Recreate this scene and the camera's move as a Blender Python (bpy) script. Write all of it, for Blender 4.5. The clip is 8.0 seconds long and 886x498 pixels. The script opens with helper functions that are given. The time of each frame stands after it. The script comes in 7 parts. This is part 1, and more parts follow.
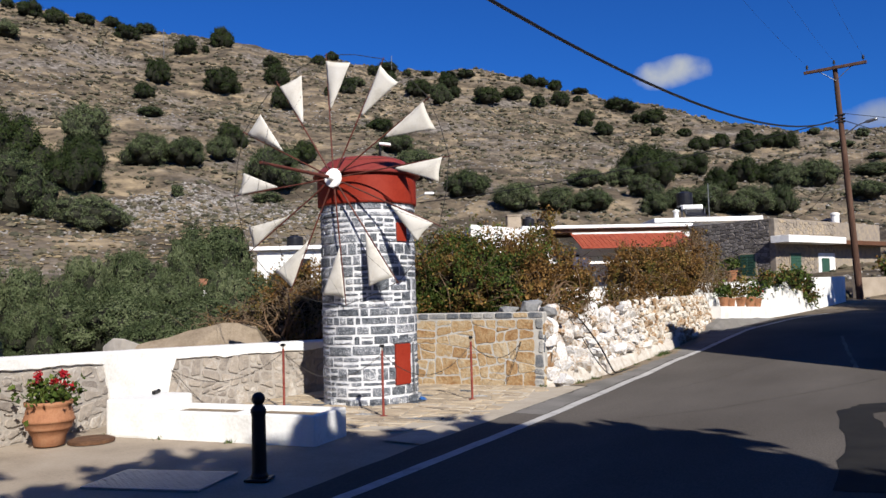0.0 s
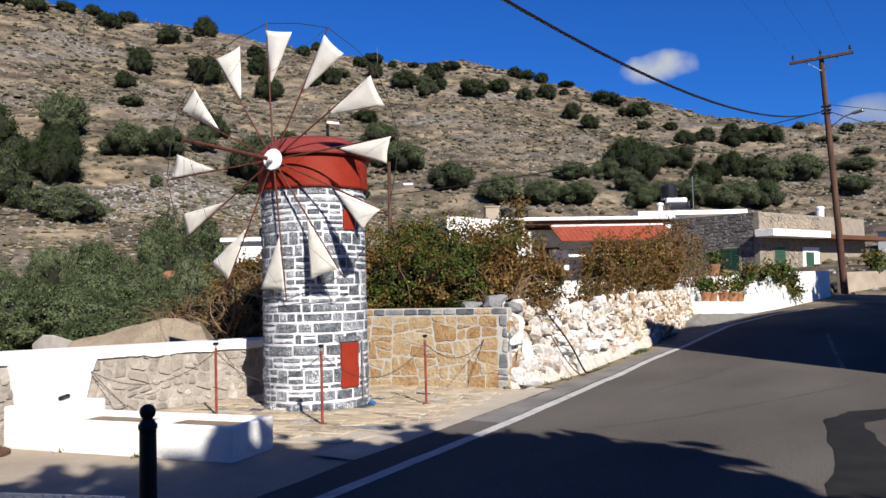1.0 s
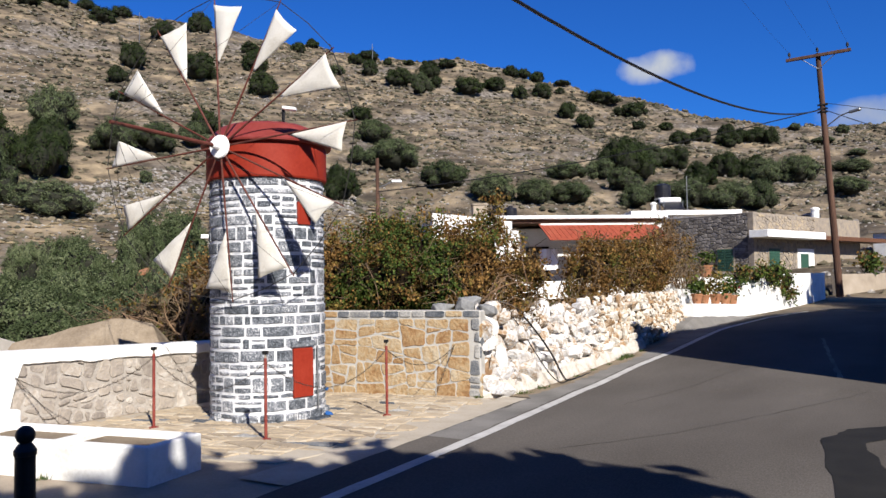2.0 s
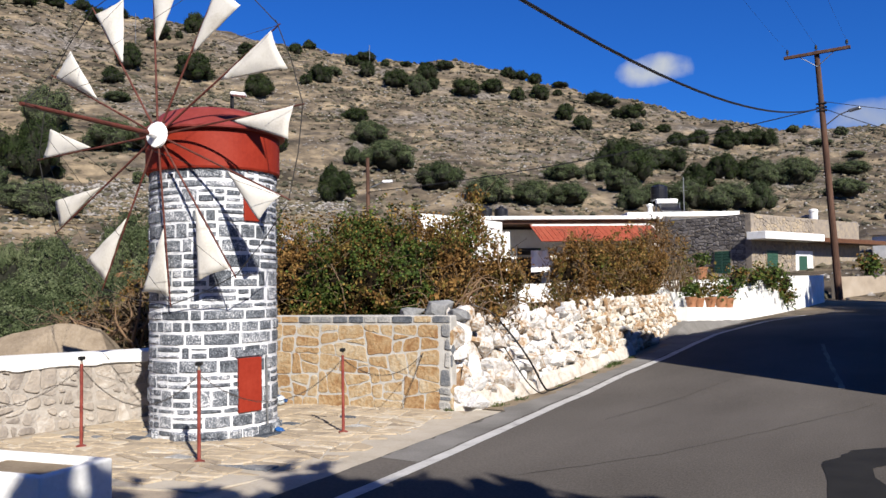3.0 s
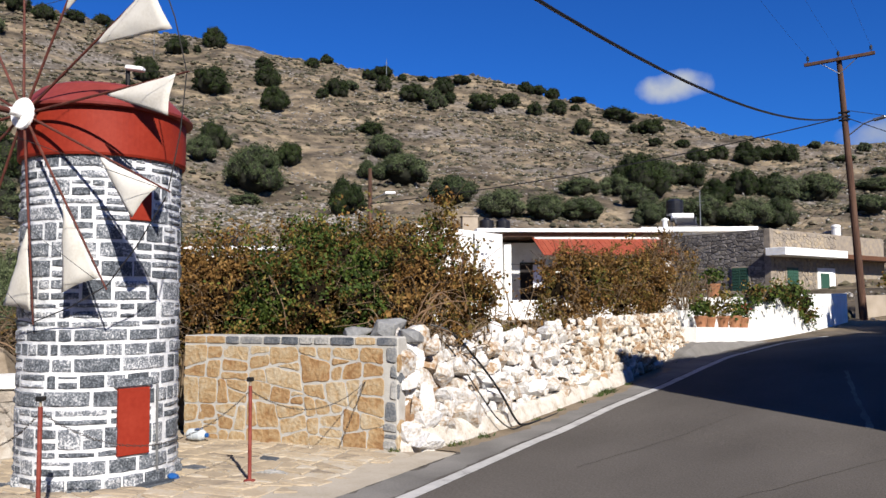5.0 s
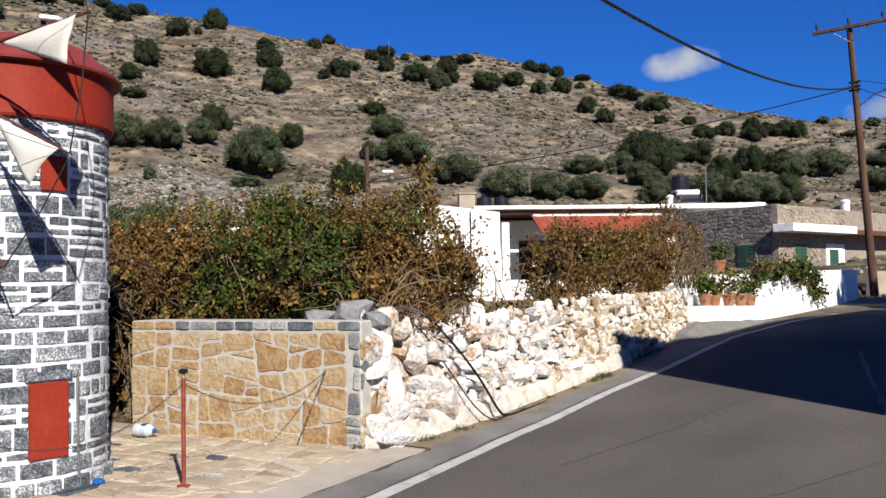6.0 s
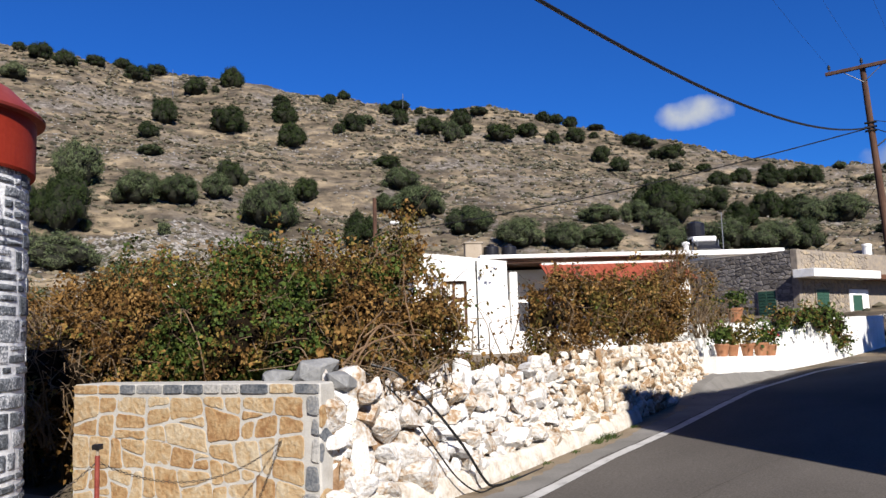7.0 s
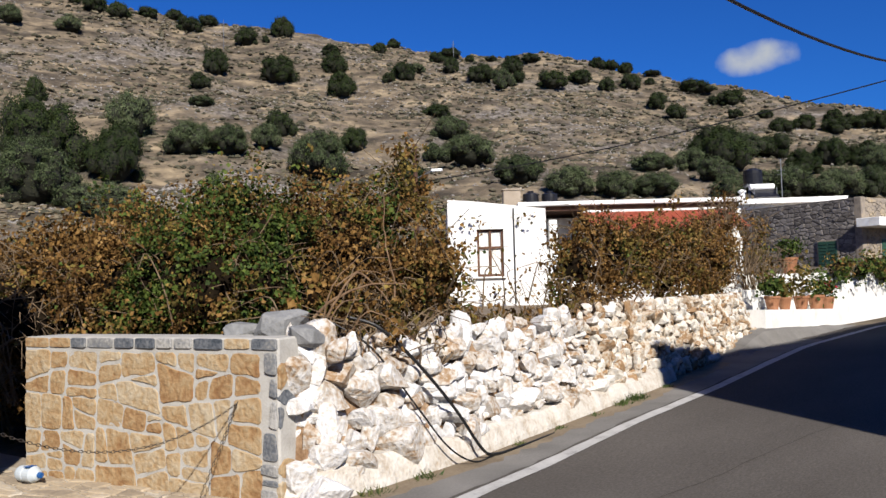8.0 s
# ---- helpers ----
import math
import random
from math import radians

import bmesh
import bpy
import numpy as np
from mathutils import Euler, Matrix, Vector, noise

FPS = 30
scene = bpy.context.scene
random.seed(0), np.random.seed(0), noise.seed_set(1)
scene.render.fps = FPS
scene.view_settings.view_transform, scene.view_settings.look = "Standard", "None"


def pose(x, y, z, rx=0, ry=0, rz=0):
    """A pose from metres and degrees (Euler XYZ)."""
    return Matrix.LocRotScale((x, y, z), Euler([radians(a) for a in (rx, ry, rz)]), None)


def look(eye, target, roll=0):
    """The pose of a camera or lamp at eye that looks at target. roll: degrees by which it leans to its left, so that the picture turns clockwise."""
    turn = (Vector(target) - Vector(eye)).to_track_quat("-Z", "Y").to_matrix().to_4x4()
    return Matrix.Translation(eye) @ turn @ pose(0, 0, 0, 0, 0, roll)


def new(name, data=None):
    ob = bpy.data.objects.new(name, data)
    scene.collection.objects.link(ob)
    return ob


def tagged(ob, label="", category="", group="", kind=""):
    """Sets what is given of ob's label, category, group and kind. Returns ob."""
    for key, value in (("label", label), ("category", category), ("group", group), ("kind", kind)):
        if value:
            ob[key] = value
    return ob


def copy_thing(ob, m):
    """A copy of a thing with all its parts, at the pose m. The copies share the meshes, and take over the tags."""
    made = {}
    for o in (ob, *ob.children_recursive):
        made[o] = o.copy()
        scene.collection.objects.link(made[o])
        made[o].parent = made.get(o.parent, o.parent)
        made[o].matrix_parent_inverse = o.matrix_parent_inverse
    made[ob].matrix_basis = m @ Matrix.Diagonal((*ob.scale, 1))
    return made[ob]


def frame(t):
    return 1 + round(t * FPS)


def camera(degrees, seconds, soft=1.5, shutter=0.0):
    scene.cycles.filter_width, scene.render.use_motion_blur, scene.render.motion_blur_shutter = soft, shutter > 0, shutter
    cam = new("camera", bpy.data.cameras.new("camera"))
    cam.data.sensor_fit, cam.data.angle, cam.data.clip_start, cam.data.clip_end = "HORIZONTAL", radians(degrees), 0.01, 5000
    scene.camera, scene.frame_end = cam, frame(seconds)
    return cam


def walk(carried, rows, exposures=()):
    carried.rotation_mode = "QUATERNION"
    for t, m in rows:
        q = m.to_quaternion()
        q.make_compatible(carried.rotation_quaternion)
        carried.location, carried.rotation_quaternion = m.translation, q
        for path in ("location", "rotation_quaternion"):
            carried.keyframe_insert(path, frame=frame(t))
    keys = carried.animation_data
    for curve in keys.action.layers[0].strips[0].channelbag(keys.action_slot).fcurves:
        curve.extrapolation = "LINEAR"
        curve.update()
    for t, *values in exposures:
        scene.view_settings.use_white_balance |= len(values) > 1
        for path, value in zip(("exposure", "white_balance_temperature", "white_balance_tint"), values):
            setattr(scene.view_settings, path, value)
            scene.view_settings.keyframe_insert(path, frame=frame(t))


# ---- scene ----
cam = camera(57.7, 8.0)
PATH = [
    (0, (0.256, 0.614, 1.512), (-0.852, 2.275, 1.624), -1.6),
    (0.3, (0.201, 0.921, 1.519), (-0.905, 2.583, 1.63), -1.4),
    (0.5, (0.164, 1.131, 1.522), (-0.938, 2.797, 1.631), -1.1),
    (0.7, (0.125, 1.359, 1.52), (-0.97, 3.03, 1.623), -1.2),
    (1, (0.067, 1.698, 1.515), (-1.015, 3.378, 1.609), -1.4),
    (1.2, (0.031, 1.888, 1.519), (-1.046, 3.571, 1.609), -1.4),
    (1.5, (-0.018, 2.156, 1.526), (-1.094, 3.84, 1.615), -1.1),
    (3, (-0.236, 3.565, 1.537), (-1.305, 5.253, 1.633), -0.9),
    (3.2, (-0.263, 3.731, 1.536), (-1.331, 5.419, 1.635), -1.0),
    (3.5, (-0.306, 3.977, 1.535), (-1.376, 5.664, 1.637), -1.0),
    (3.8, (-0.37, 4.292, 1.543), (-1.441, 5.977, 1.654), -0.9),
    (4, (-0.406, 4.494, 1.546), (-1.482, 6.177, 1.659), -0.8),
    (5.3, (-0.519, 5.595, 1.525), (-1.628, 7.253, 1.663), -0.4),
    (5.5, (-0.604, 5.797, 1.506), (-1.714, 7.455, 1.627), -0.6),
    (5.8, (-0.644, 6.086, 1.509), (-1.764, 7.741, 1.598), -1.0),
    (6, (-0.665, 6.272, 1.515), (-1.786, 7.926, 1.603), -1.0),
    (6.2, (-0.694, 6.442, 1.524), (-1.819, 8.092, 1.628), -1.3),
    (6.5, (-0.739, 6.699, 1.537), (-1.867, 8.343, 1.699), -1.2),
    (6.8, (-0.783, 7, 1.537), (-1.919, 8.632, 1.746), -1.7),
    (7, (-0.815, 7.209, 1.532), (-1.964, 8.832, 1.749), -1.8),
    (7.2, (-0.852, 7.415, 1.523), (-2.058, 9.003, 1.677), -1.9),
    (7.5, (-0.91, 7.739, 1.508), (-2.159, 9.298, 1.604), -1.7),
    (7.8, (-0.96, 8.108, 1.506), (-2.23, 9.65, 1.602), -1.9),
    (8, (-0.992, 8.362, 1.506), (-2.254, 9.911, 1.605), -1.5),
]
walk(cam, [(t, look(eye, target, roll)) for t, eye, target, roll in PATH],
     exposures=((0, 0.66), (0.8, 0.78), (1.5, 0.89), (3.5, 0.87), (5.5, 0.80), (6.5, 0.85), (7, 0.87), (7.5, 0.70), (8, 0.68)))

# ---- light ----
SUN_TO = Vector((1.05, -0.71, 0.88)).normalized()
sun_data = bpy.data.lights.new("sun", "SUN")
sun_data.energy, sun_data.angle, sun_data.color = 5.0, radians(0.55), (1.0, 0.94, 0.86)
sun = new("sun", sun_data)
sun.matrix_world = look((30, -20, 40), Vector((30, -20, 40)) - SUN_TO)

world = bpy.data.worlds.new("world")
scene.world = world
world.use_nodes = True
wn, wl = world.node_tree.nodes, world.node_tree.links
wn.clear()
sky = wn.new("ShaderNodeTexSky")
sky.sky_type, sky.sun_disc = "NISHITA", False
sky.sun_elevation = math.asin(SUN_TO.z)
sky.sun_rotation = math.atan2(SUN_TO.x, SUN_TO.y)
sky.altitude, sky.air_density, sky.dust_density, sky.ozone_density = 200, 1.0, 0.0, 3.0
# small clouds low over the ridge
geo = wn.new("ShaderNodeTexCoord")


def cloud_mask(direction, half_width, half_height, scale, low, high):
    d = Vector(direction).normalized()
    side = d.cross(Vector((0, 0, 1))).normalized()
    up = side.cross(d)
    values = []
    for axis, size in ((side, half_width), (up, half_height)):
        dot = wn.new("ShaderNodeVectorMath")
        dot.operation = "DOT_PRODUCT"
        dot.inputs[1].default_value = axis / size
        wl.new(geo.outputs["Generated"], dot.inputs[0])
        square = wn.new("ShaderNodeMath")
        square.operation = "POWER"
        square.inputs[1].default_value = 2
        absolute = wn.new("ShaderNodeMath")
        absolute.operation = "ABSOLUTE"
        wl.new(dot.outputs["Value"], absolute.inputs[0])
        wl.new(absolute.outputs[0], square.inputs[0])
        values.append(square)
    front = wn.new("ShaderNodeVectorMath")
    front.operation = "DOT_PRODUCT"
    front.inputs[1].default_value = d
    wl.new(geo.outputs["Generated"], front.inputs[0])
    ahead = wn.new("ShaderNodeMath")
    ahead.operation = "GREATER_THAN"
    ahead.inputs[1].default_value = 0
    wl.new(front.outputs["Value"], ahead.inputs[0])
    total = wn.new("ShaderNodeMath")
    total.operation = "ADD"
    wl.new(values[0].outputs[0], total.inputs[0])
    wl.new(values[1].outputs[0], total.inputs[1])
    fluff = wn.new("ShaderNodeTexNoise")
    fluff.inputs["Scale"].default_value, fluff.inputs["Detail"].default_value = scale, 7
    wl.new(geo.outputs["Generated"], fluff.inputs["Vector"])
    mixed = wn.new("ShaderNodeMath")
    mixed.operation = "MULTIPLY_ADD"
    mixed.inputs[1].default_value = 2.2
    wl.new(fluff.outputs["Fac"], mixed.inputs[0])
    wl.new(total.outputs[0], mixed.inputs[2])
    edge = wn.new("ShaderNodeMapRange")
    edge.inputs["From Min"].default_value, edge.inputs["From Max"].default_value = high, low
    wl.new(mixed.outputs[0], edge.inputs["Value"])
    both = wn.new("ShaderNodeMath")
    both.operation = "MULTIPLY"
    wl.new(edge.outputs[0], both.inputs[0])
    wl.new(ahead.outputs[0], both.inputs[1])
    return both.outputs[0]


def over(colour_socket, mask, colour):
    mix = wn.new("ShaderNodeMix")
    mix.data_type = "RGBA"
    wl.new(mask, mix.inputs[0])
    wl.new(colour_socket, mix.inputs[6])
    mix.inputs[7].default_value = (*colour, 1)
    return mix.outputs[2]


SKY_STRENGTH = 0.0172
deep = wn.new("ShaderNodeMix")
deep.data_type, deep.blend_type = "RGBA", "MULTIPLY"
deep.inputs[0].default_value = 1.0
deep.inputs[7].default_value = (0.40, 1.52, 3.65, 1)
wl.new(sky.outputs[0], deep.inputs[6])
painted = over(deep.outputs[2], cloud_mask((-0.285, 0.925, 0.251), 0.046, 0.021, 22, 1.05, 2.0), (17, 18.3, 20.5))
painted = over(painted, cloud_mask((-0.06, 0.98, 0.178), 0.07, 0.022, 18, 1.0, 2.1), (13.5, 15, 18))
back = wn.new("ShaderNodeBackground")
back.inputs["Strength"].default_value = SKY_STRENGTH
wl.new(painted, back.inputs["Color"])
out = wn.new("ShaderNodeOutputWorld")
wl.new(back.outputs[0], out.inputs["Surface"])
scene.view_settings.exposure = 0.0

# ---- materials ----


def mat(name, colours, scale=6.0, fine=60.0, rough=0.85, bump=0.3, bump_size=0.01, spread=0.0, island=0.0,
        metal=0.0, fine_amount=0.35, stretch=(1, 1, 1), through_light=0.0, positions=None, local=False, gloss=0.3):
    """Mottled surface: colours blended by noise at two scales, fine relief, and shifts from piece to piece."""
    m = bpy.data.materials.new(name)
    m.use_nodes = True
    n, l = m.node_tree.nodes, m.node_tree.links
    bsdf = n["Principled BSDF"]
    if local:
        where = n.new("ShaderNodeTexCoord").outputs["Object"]
    else:
        where = n.new("ShaderNodeNewGeometry").outputs["Position"]
    mapping = n.new("ShaderNodeMapping")
    mapping.inputs["Scale"].default_value = stretch
    l.new(where, mapping.inputs["Vector"])
    info = n.new("ShaderNodeObjectInfo")
    big = n.new("ShaderNodeTexNoise")
    big.noise_dimensions = "4D"
    big.inputs["Scale"].default_value, big.inputs["Detail"].default_value = scale, 5
    small = n.new("ShaderNodeTexNoise")
    small.inputs["Scale"].default_value, small.inputs["Detail"].default_value = fine, 4
    for tex in (big, small):
        l.new(mapping.outputs[0], tex.inputs["Vector"])
    if spread:
        shift = n.new("ShaderNodeMath")
        shift.operation = "MULTIPLY"
        shift.inputs[1].default_value = 37.0
        l.new(info.outputs["Random"], shift.inputs[0])
        l.new(shift.outputs[0], big.inputs["W"])
    blend = n.new("ShaderNodeMix")
    blend.inputs[0].default_value = fine_amount
    l.new(big.outputs["Fac"], blend.inputs[2])
    l.new(small.outputs["Fac"], blend.inputs[3])
    value = blend.outputs[0]
    for amount, source in ((spread, info.outputs["Random"]), (island, None)):
        if amount:
            if source is None:
                source = n.new("ShaderNodeNewGeometry").outputs["Random Per Island"]
            off = n.new("ShaderNodeMath")
            off.operation = "MULTIPLY_ADD"
            off.inputs[1].default_value, off.inputs[2].default_value = amount, -amount / 2
            l.new(source, off.inputs[0])
            add = n.new("ShaderNodeMath")
            add.operation = "ADD"
            l.new(value, add.inputs[0])
            l.new(off.outputs[0], add.inputs[1])
            value = add.outputs[0]
    ramp = n.new("ShaderNodeValToRGB")
    count = len(colours)
    if positions is None:
        positions = [0.30 + 0.40 * i / max(1, count - 1) for i in range(count)]
    while len(ramp.color_ramp.elements) < count:
        ramp.color_ramp.elements.new(0.5)
    for e, c, p in zip(ramp.color_ramp.elements, colours, positions):
        e.position = p
        e.color = (*c, 1)
    l.new(value, ramp.inputs["Fac"])
    l.new(ramp.outputs["Color"], bsdf.inputs["Base Color"])
    bsdf.inputs["Roughness"].default_value = rough
    bsdf.inputs["Metallic"].default_value = metal
    bsdf.inputs["Specular IOR Level"].default_value = gloss
    if bump:
        relief = n.new("ShaderNodeBump")
        relief.inputs["Strength"].default_value, relief.inputs["Distance"].default_value = bump, bump_size
        l.new(blend.outputs[0], relief.inputs["Height"])
        l.new(relief.outputs[0], bsdf.inputs["Normal"])
    if through_light:
        glow = n.new("ShaderNodeBsdfTranslucent")
        l.new(ramp.outputs["Color"], glow.inputs["Color"])
        mix = n.new("ShaderNodeMixShader")
        mix.inputs[0].default_value = through_light
        l.new(bsdf.outputs[0], mix.inputs[1])
        l.new(glow.outputs[0], mix.inputs[2])
        l.new(mix.outputs[0], n["Material Output"].inputs["Surface"])
    return m


M_WHITE = mat("whitewash", [(0.52, 0.51, 0.48), (0.68, 0.68, 0.66), (0.76, 0.76, 0.745)], 2.5, 30, 0.9, 0.5, 0.015)
M_MORTAR_WHITE = mat("white_mortar", [(0.36, 0.375, 0.41), (0.56, 0.57, 0.59), (0.70, 0.70, 0.70)], 9, 45, 0.9, 1.0, 0.02)
M_GREY_STONE = mat("painted_grey_stone", [(0.032, 0.037, 0.045), (0.085, 0.096, 0.111), (0.17, 0.182, 0.203), (0.486, 0.494, 0.51)], 12, 62, 0.85, 0.8, 0.012,
                   spread=0.14, fine_amount=0.62, positions=[0.37, 0.46, 0.545, 0.645])
M_OCHRE_STONE = mat("ochre_stone", [(0.20, 0.105, 0.045), (0.275, 0.175, 0.085), (0.32, 0.235, 0.135), (0.37, 0.31, 0.22)], 7, 24, 0.92, 1.0, 0.03,
                    spread=0.24, fine_amount=0.5, positions=[0.30, 0.42, 0.54, 0.70])
M_SLATE = mat("slate_grey_stone", [(0.036, 0.045, 0.057), (0.105, 0.113, 0.126), (0.194, 0.194, 0.19), (0.324, 0.316, 0.3)], 7, 45, 0.85, 0.6, 0.015, spread=0.4, fine_amount=0.5, positions=[0.28, 0.44, 0.58, 0.72])
M_MORTAR_OCHRE = mat("pale_mortar", [(0.267, 0.255, 0.231), (0.356, 0.344, 0.32), (0.421, 0.409, 0.385)], 6, 60, 0.95, 0.6, 0.012)
M_RUBBLE = mat("limestone_rubble", [(0.2500, 0.1601, 0.0880), (0.3970, 0.3488, 0.2936), (0.5180, 0.5039, 0.4897), (0.6280, 0.6314, 0.6413)], 5, 26, 0.92, 1.0, 0.04,
               spread=0.18, fine_amount=0.5, positions=[0.33, 0.43, 0.53, 0.67])
M_RUBBLE_FAR = mat("limestone_rubble_joined", [(0.25, 0.155, 0.08), (0.40, 0.33, 0.25), (0.50, 0.46, 0.40), (0.62, 0.60, 0.565)], 5, 26, 0.92, 1.0, 0.04,
                   island=0.28, fine_amount=0.5, positions=[0.36, 0.45, 0.54, 0.68])
M_GREY_ROCK = mat("blue_grey_rock", [(0.104, 0.107, 0.11), (0.175, 0.178, 0.181), (0.259, 0.259, 0.256)], 4, 30, 0.9, 0.9, 0.03)
M_POST = mat("rust_red_post", [(0.104, 0.019, 0.015), (0.175, 0.032, 0.023), (0.22, 0.058, 0.042)], 12, 60, 0.6, 0.2, 0.003)
M_MOUND = mat("sandy_earth", [(0.13, 0.10, 0.07), (0.20, 0.16, 0.115), (0.265, 0.22, 0.165)], 2.5, 24, 0.95, 0.9, 0.04)
M_DIRT = mat("brown_dirt", [(0.039, 0.019, 0.011), (0.091, 0.045, 0.023), (0.156, 0.084, 0.042)], 9, 60, 0.9, 0.4, 0.006)
M_DUSTY = mat("dusty_asphalt", [(0.1056, 0.0996, 0.0924), (0.1584, 0.1512, 0.1416), (0.2160, 0.2064, 0.1920)], 1.5, 60, 0.95, 0.5, 0.006, gloss=0.1)
M_RUBBLE_FILL = mat("rubble_fill", [(0.075, 0.036, 0.016), (0.21, 0.128, 0.070), (0.36, 0.27, 0.185)], 5, 30, 0.95, 0.8, 0.04)
M_FOOTING = mat("rough_footing", [(0.292, 0.235, 0.17), (0.47, 0.437, 0.389), (0.567, 0.551, 0.522)], 6, 30, 0.95, 1.0, 0.04)
M_WALL_STONE = mat("pale_wall_stone", [(0.169, 0.147, 0.129), (0.259, 0.228, 0.196), (0.321, 0.281, 0.237), (0.446, 0.419, 0.383)], 6, 30, 0.92, 1.0, 0.03, spread=0.30,
                   positions=[0.26, 0.42, 0.58, 0.74])
M_RED = mat("red_painted_metal", [(0.155, 0.014, 0.007), (0.205, 0.021, 0.010), (0.24, 0.031, 0.016)], 2.5, 30, 0.6, 0.1, 0.004, gloss=0.15)
M_RED_ROOF = mat("weathered_red_roof", [(0.133, 0.020, 0.014), (0.171, 0.027, 0.022), (0.209, 0.049, 0.042)], 4, 30, 0.55, 0.1, 0.004)
M_SPAR = mat("red_brown_spar", [(0.039, 0.011, 0.008), (0.084, 0.023, 0.015), (0.13, 0.039, 0.026)], 12, 60, 0.7, 0.2, 0.003)
M_CANVAS = mat("canvas", [(0.458, 0.429, 0.369), (0.561, 0.539, 0.488), (0.605, 0.591, 0.547)], 5, 50, 0.95, 0.3, 0.006, spread=0.12, through_light=0.12)
M_WHITE_PAINT = mat("white_paint", [(0.74, 0.74, 0.73), (0.82, 0.82, 0.81)], 6, 50, 0.5, 0.05, 0.003)
M_BLACK = mat("black_iron", [(0.004, 0.004, 0.005), (0.008, 0.008, 0.008), (0.019, 0.019, 0.019)], 10, 60, 0.45, 0.15, 0.003)
M_ROPE = mat("dark_rope", [(0.013, 0.013, 0.015), (0.032, 0.029, 0.026)], 20, 90, 0.9, 0.2, 0.003)
M_CHAIN = mat("dull_chain", [(0.039, 0.032, 0.029), (0.084, 0.071, 0.058)], 30, 90, 0.6, 0.2, 0.003, metal=0.5)
M_ASPHALT = mat("asphalt", [(0.0549, 0.0489, 0.0434), (0.0857, 0.0774, 0.0692), (0.1229, 0.1109, 0.0999)], 0.7, 70, 0.95, 0.6, 0.006, fine_amount=0.45, stretch=(1, 0.35, 1), gloss=0.06)
M_SEAM = mat("asphalt_seam", [(0.046, 0.041, 0.036), (0.064, 0.058, 0.052)], 3, 60, 0.95, 0.4, 0.004, gloss=0.06)
M_ROAD_SHADOW = mat("shadow_dark", [(0.011, 0.011, 0.011), (0.024, 0.023, 0.021)], 3, 80, 0.8, 0.5, 0.006, gloss=0.1)
M_LINE = mat("road_paint", [(0.194, 0.188, 0.181), (0.356, 0.35, 0.337), (0.428, 0.421, 0.408)], 5, 40, 0.8, 0.2, 0.004, positions=[0.3, 0.45, 0.6])
M_CONCRETE = mat("concrete", [(0.201, 0.165, 0.123), (0.285, 0.237, 0.181), (0.35, 0.301, 0.24)], 1.6, 50, 0.92, 0.4, 0.008)
M_FLAG = mat("flagstone", [(0.20, 0.165, 0.125), (0.30, 0.245, 0.175), (0.37, 0.30, 0.21), (0.42, 0.375, 0.305)], 3.5, 35, 0.9, 0.6, 0.012, spread=0.34,
             positions=[0.24, 0.42, 0.58, 0.74])
M_GROUT = mat("pale_grout", [(0.272, 0.237, 0.181), (0.356, 0.314, 0.253), (0.402, 0.363, 0.305)], 3, 50, 0.95, 0.4, 0.01)
M_SOIL = mat("dry_soil", [(0.104, 0.078, 0.052), (0.175, 0.136, 0.091), (0.233, 0.188, 0.13)], 2.5, 30, 0.95, 0.6, 0.03)
M_BARK = mat("bark", [(0.032, 0.026, 0.021), (0.071, 0.058, 0.045), (0.117, 0.1, 0.081)], 9, 40, 0.95, 0.8, 0.03, stretch=(1, 1, 0.25))
M_TWIG = mat("dry_stem", [(0.065, 0.042, 0.026), (0.13, 0.091, 0.055), (0.207, 0.156, 0.097)], 9, 50, 0.95, 0.4, 0.01)
M_OLIVE = mat("olive_leaf", [(0.016, 0.026, 0.009), (0.052, 0.070, 0.029), (0.130, 0.150, 0.078)], 1.2, 14, 0.8, 0, spread=0.18, island=0.24, through_light=0.12, gloss=0.15)
M_DARK_LEAF = mat("carob_leaf", [(0.0064, 0.0124, 0.0030), (0.0170, 0.0280, 0.0065), (0.0400, 0.0560, 0.0150)], 1.2, 14, 0.75, 0, gloss=0.15, spread=0.12, island=0.28, through_light=0.10)
M_VINE_GREEN = mat("green_vine_leaf", [(0.0121, 0.0237, 0.0037), (0.0398, 0.0673, 0.0101), (0.1027, 0.1335, 0.0253)], 3, 30, 0.7, 0, gloss=0.2, island=0.30, through_light=0.2)
M_VINE_BROWN = mat("autumn_vine_leaf", [(0.0254, 0.0131, 0.0055), (0.0850, 0.0450, 0.0150), (0.1880, 0.1040, 0.0320), (0.3250, 0.2090, 0.0840)], 2.6, 30, 0.85, 0, gloss=0.1, island=0.27,
                   through_light=0.2, positions=[0.25, 0.42, 0.58, 0.75])
M_VINE_OLIVE = mat("fading_vine_leaf", [(0.0289, 0.0231, 0.0067), (0.0944, 0.0712, 0.0193), (0.2360, 0.1715, 0.0482)], 2.6, 30, 0.85, 0, island=0.34, through_light=0.2, gloss=0.1)
M_TERRACOTTA = mat("terracotta", [(0.194, 0.084, 0.042), (0.272, 0.123, 0.062), (0.324, 0.175, 0.097)], 7, 60, 0.85, 0.3, 0.006)
M_PETAL = mat("red_petal", [(0.227, 0.004, 0.008), (0.356, 0.01, 0.019)], 20, 60, 0.6, 0, island=0.3)
M_POLE = mat("weathered_pole", [(0.032, 0.016, 0.011), (0.071, 0.036, 0.023), (0.117, 0.068, 0.045)], 5, 40, 0.9, 0.5, 0.01, stretch=(1, 1, 0.15))
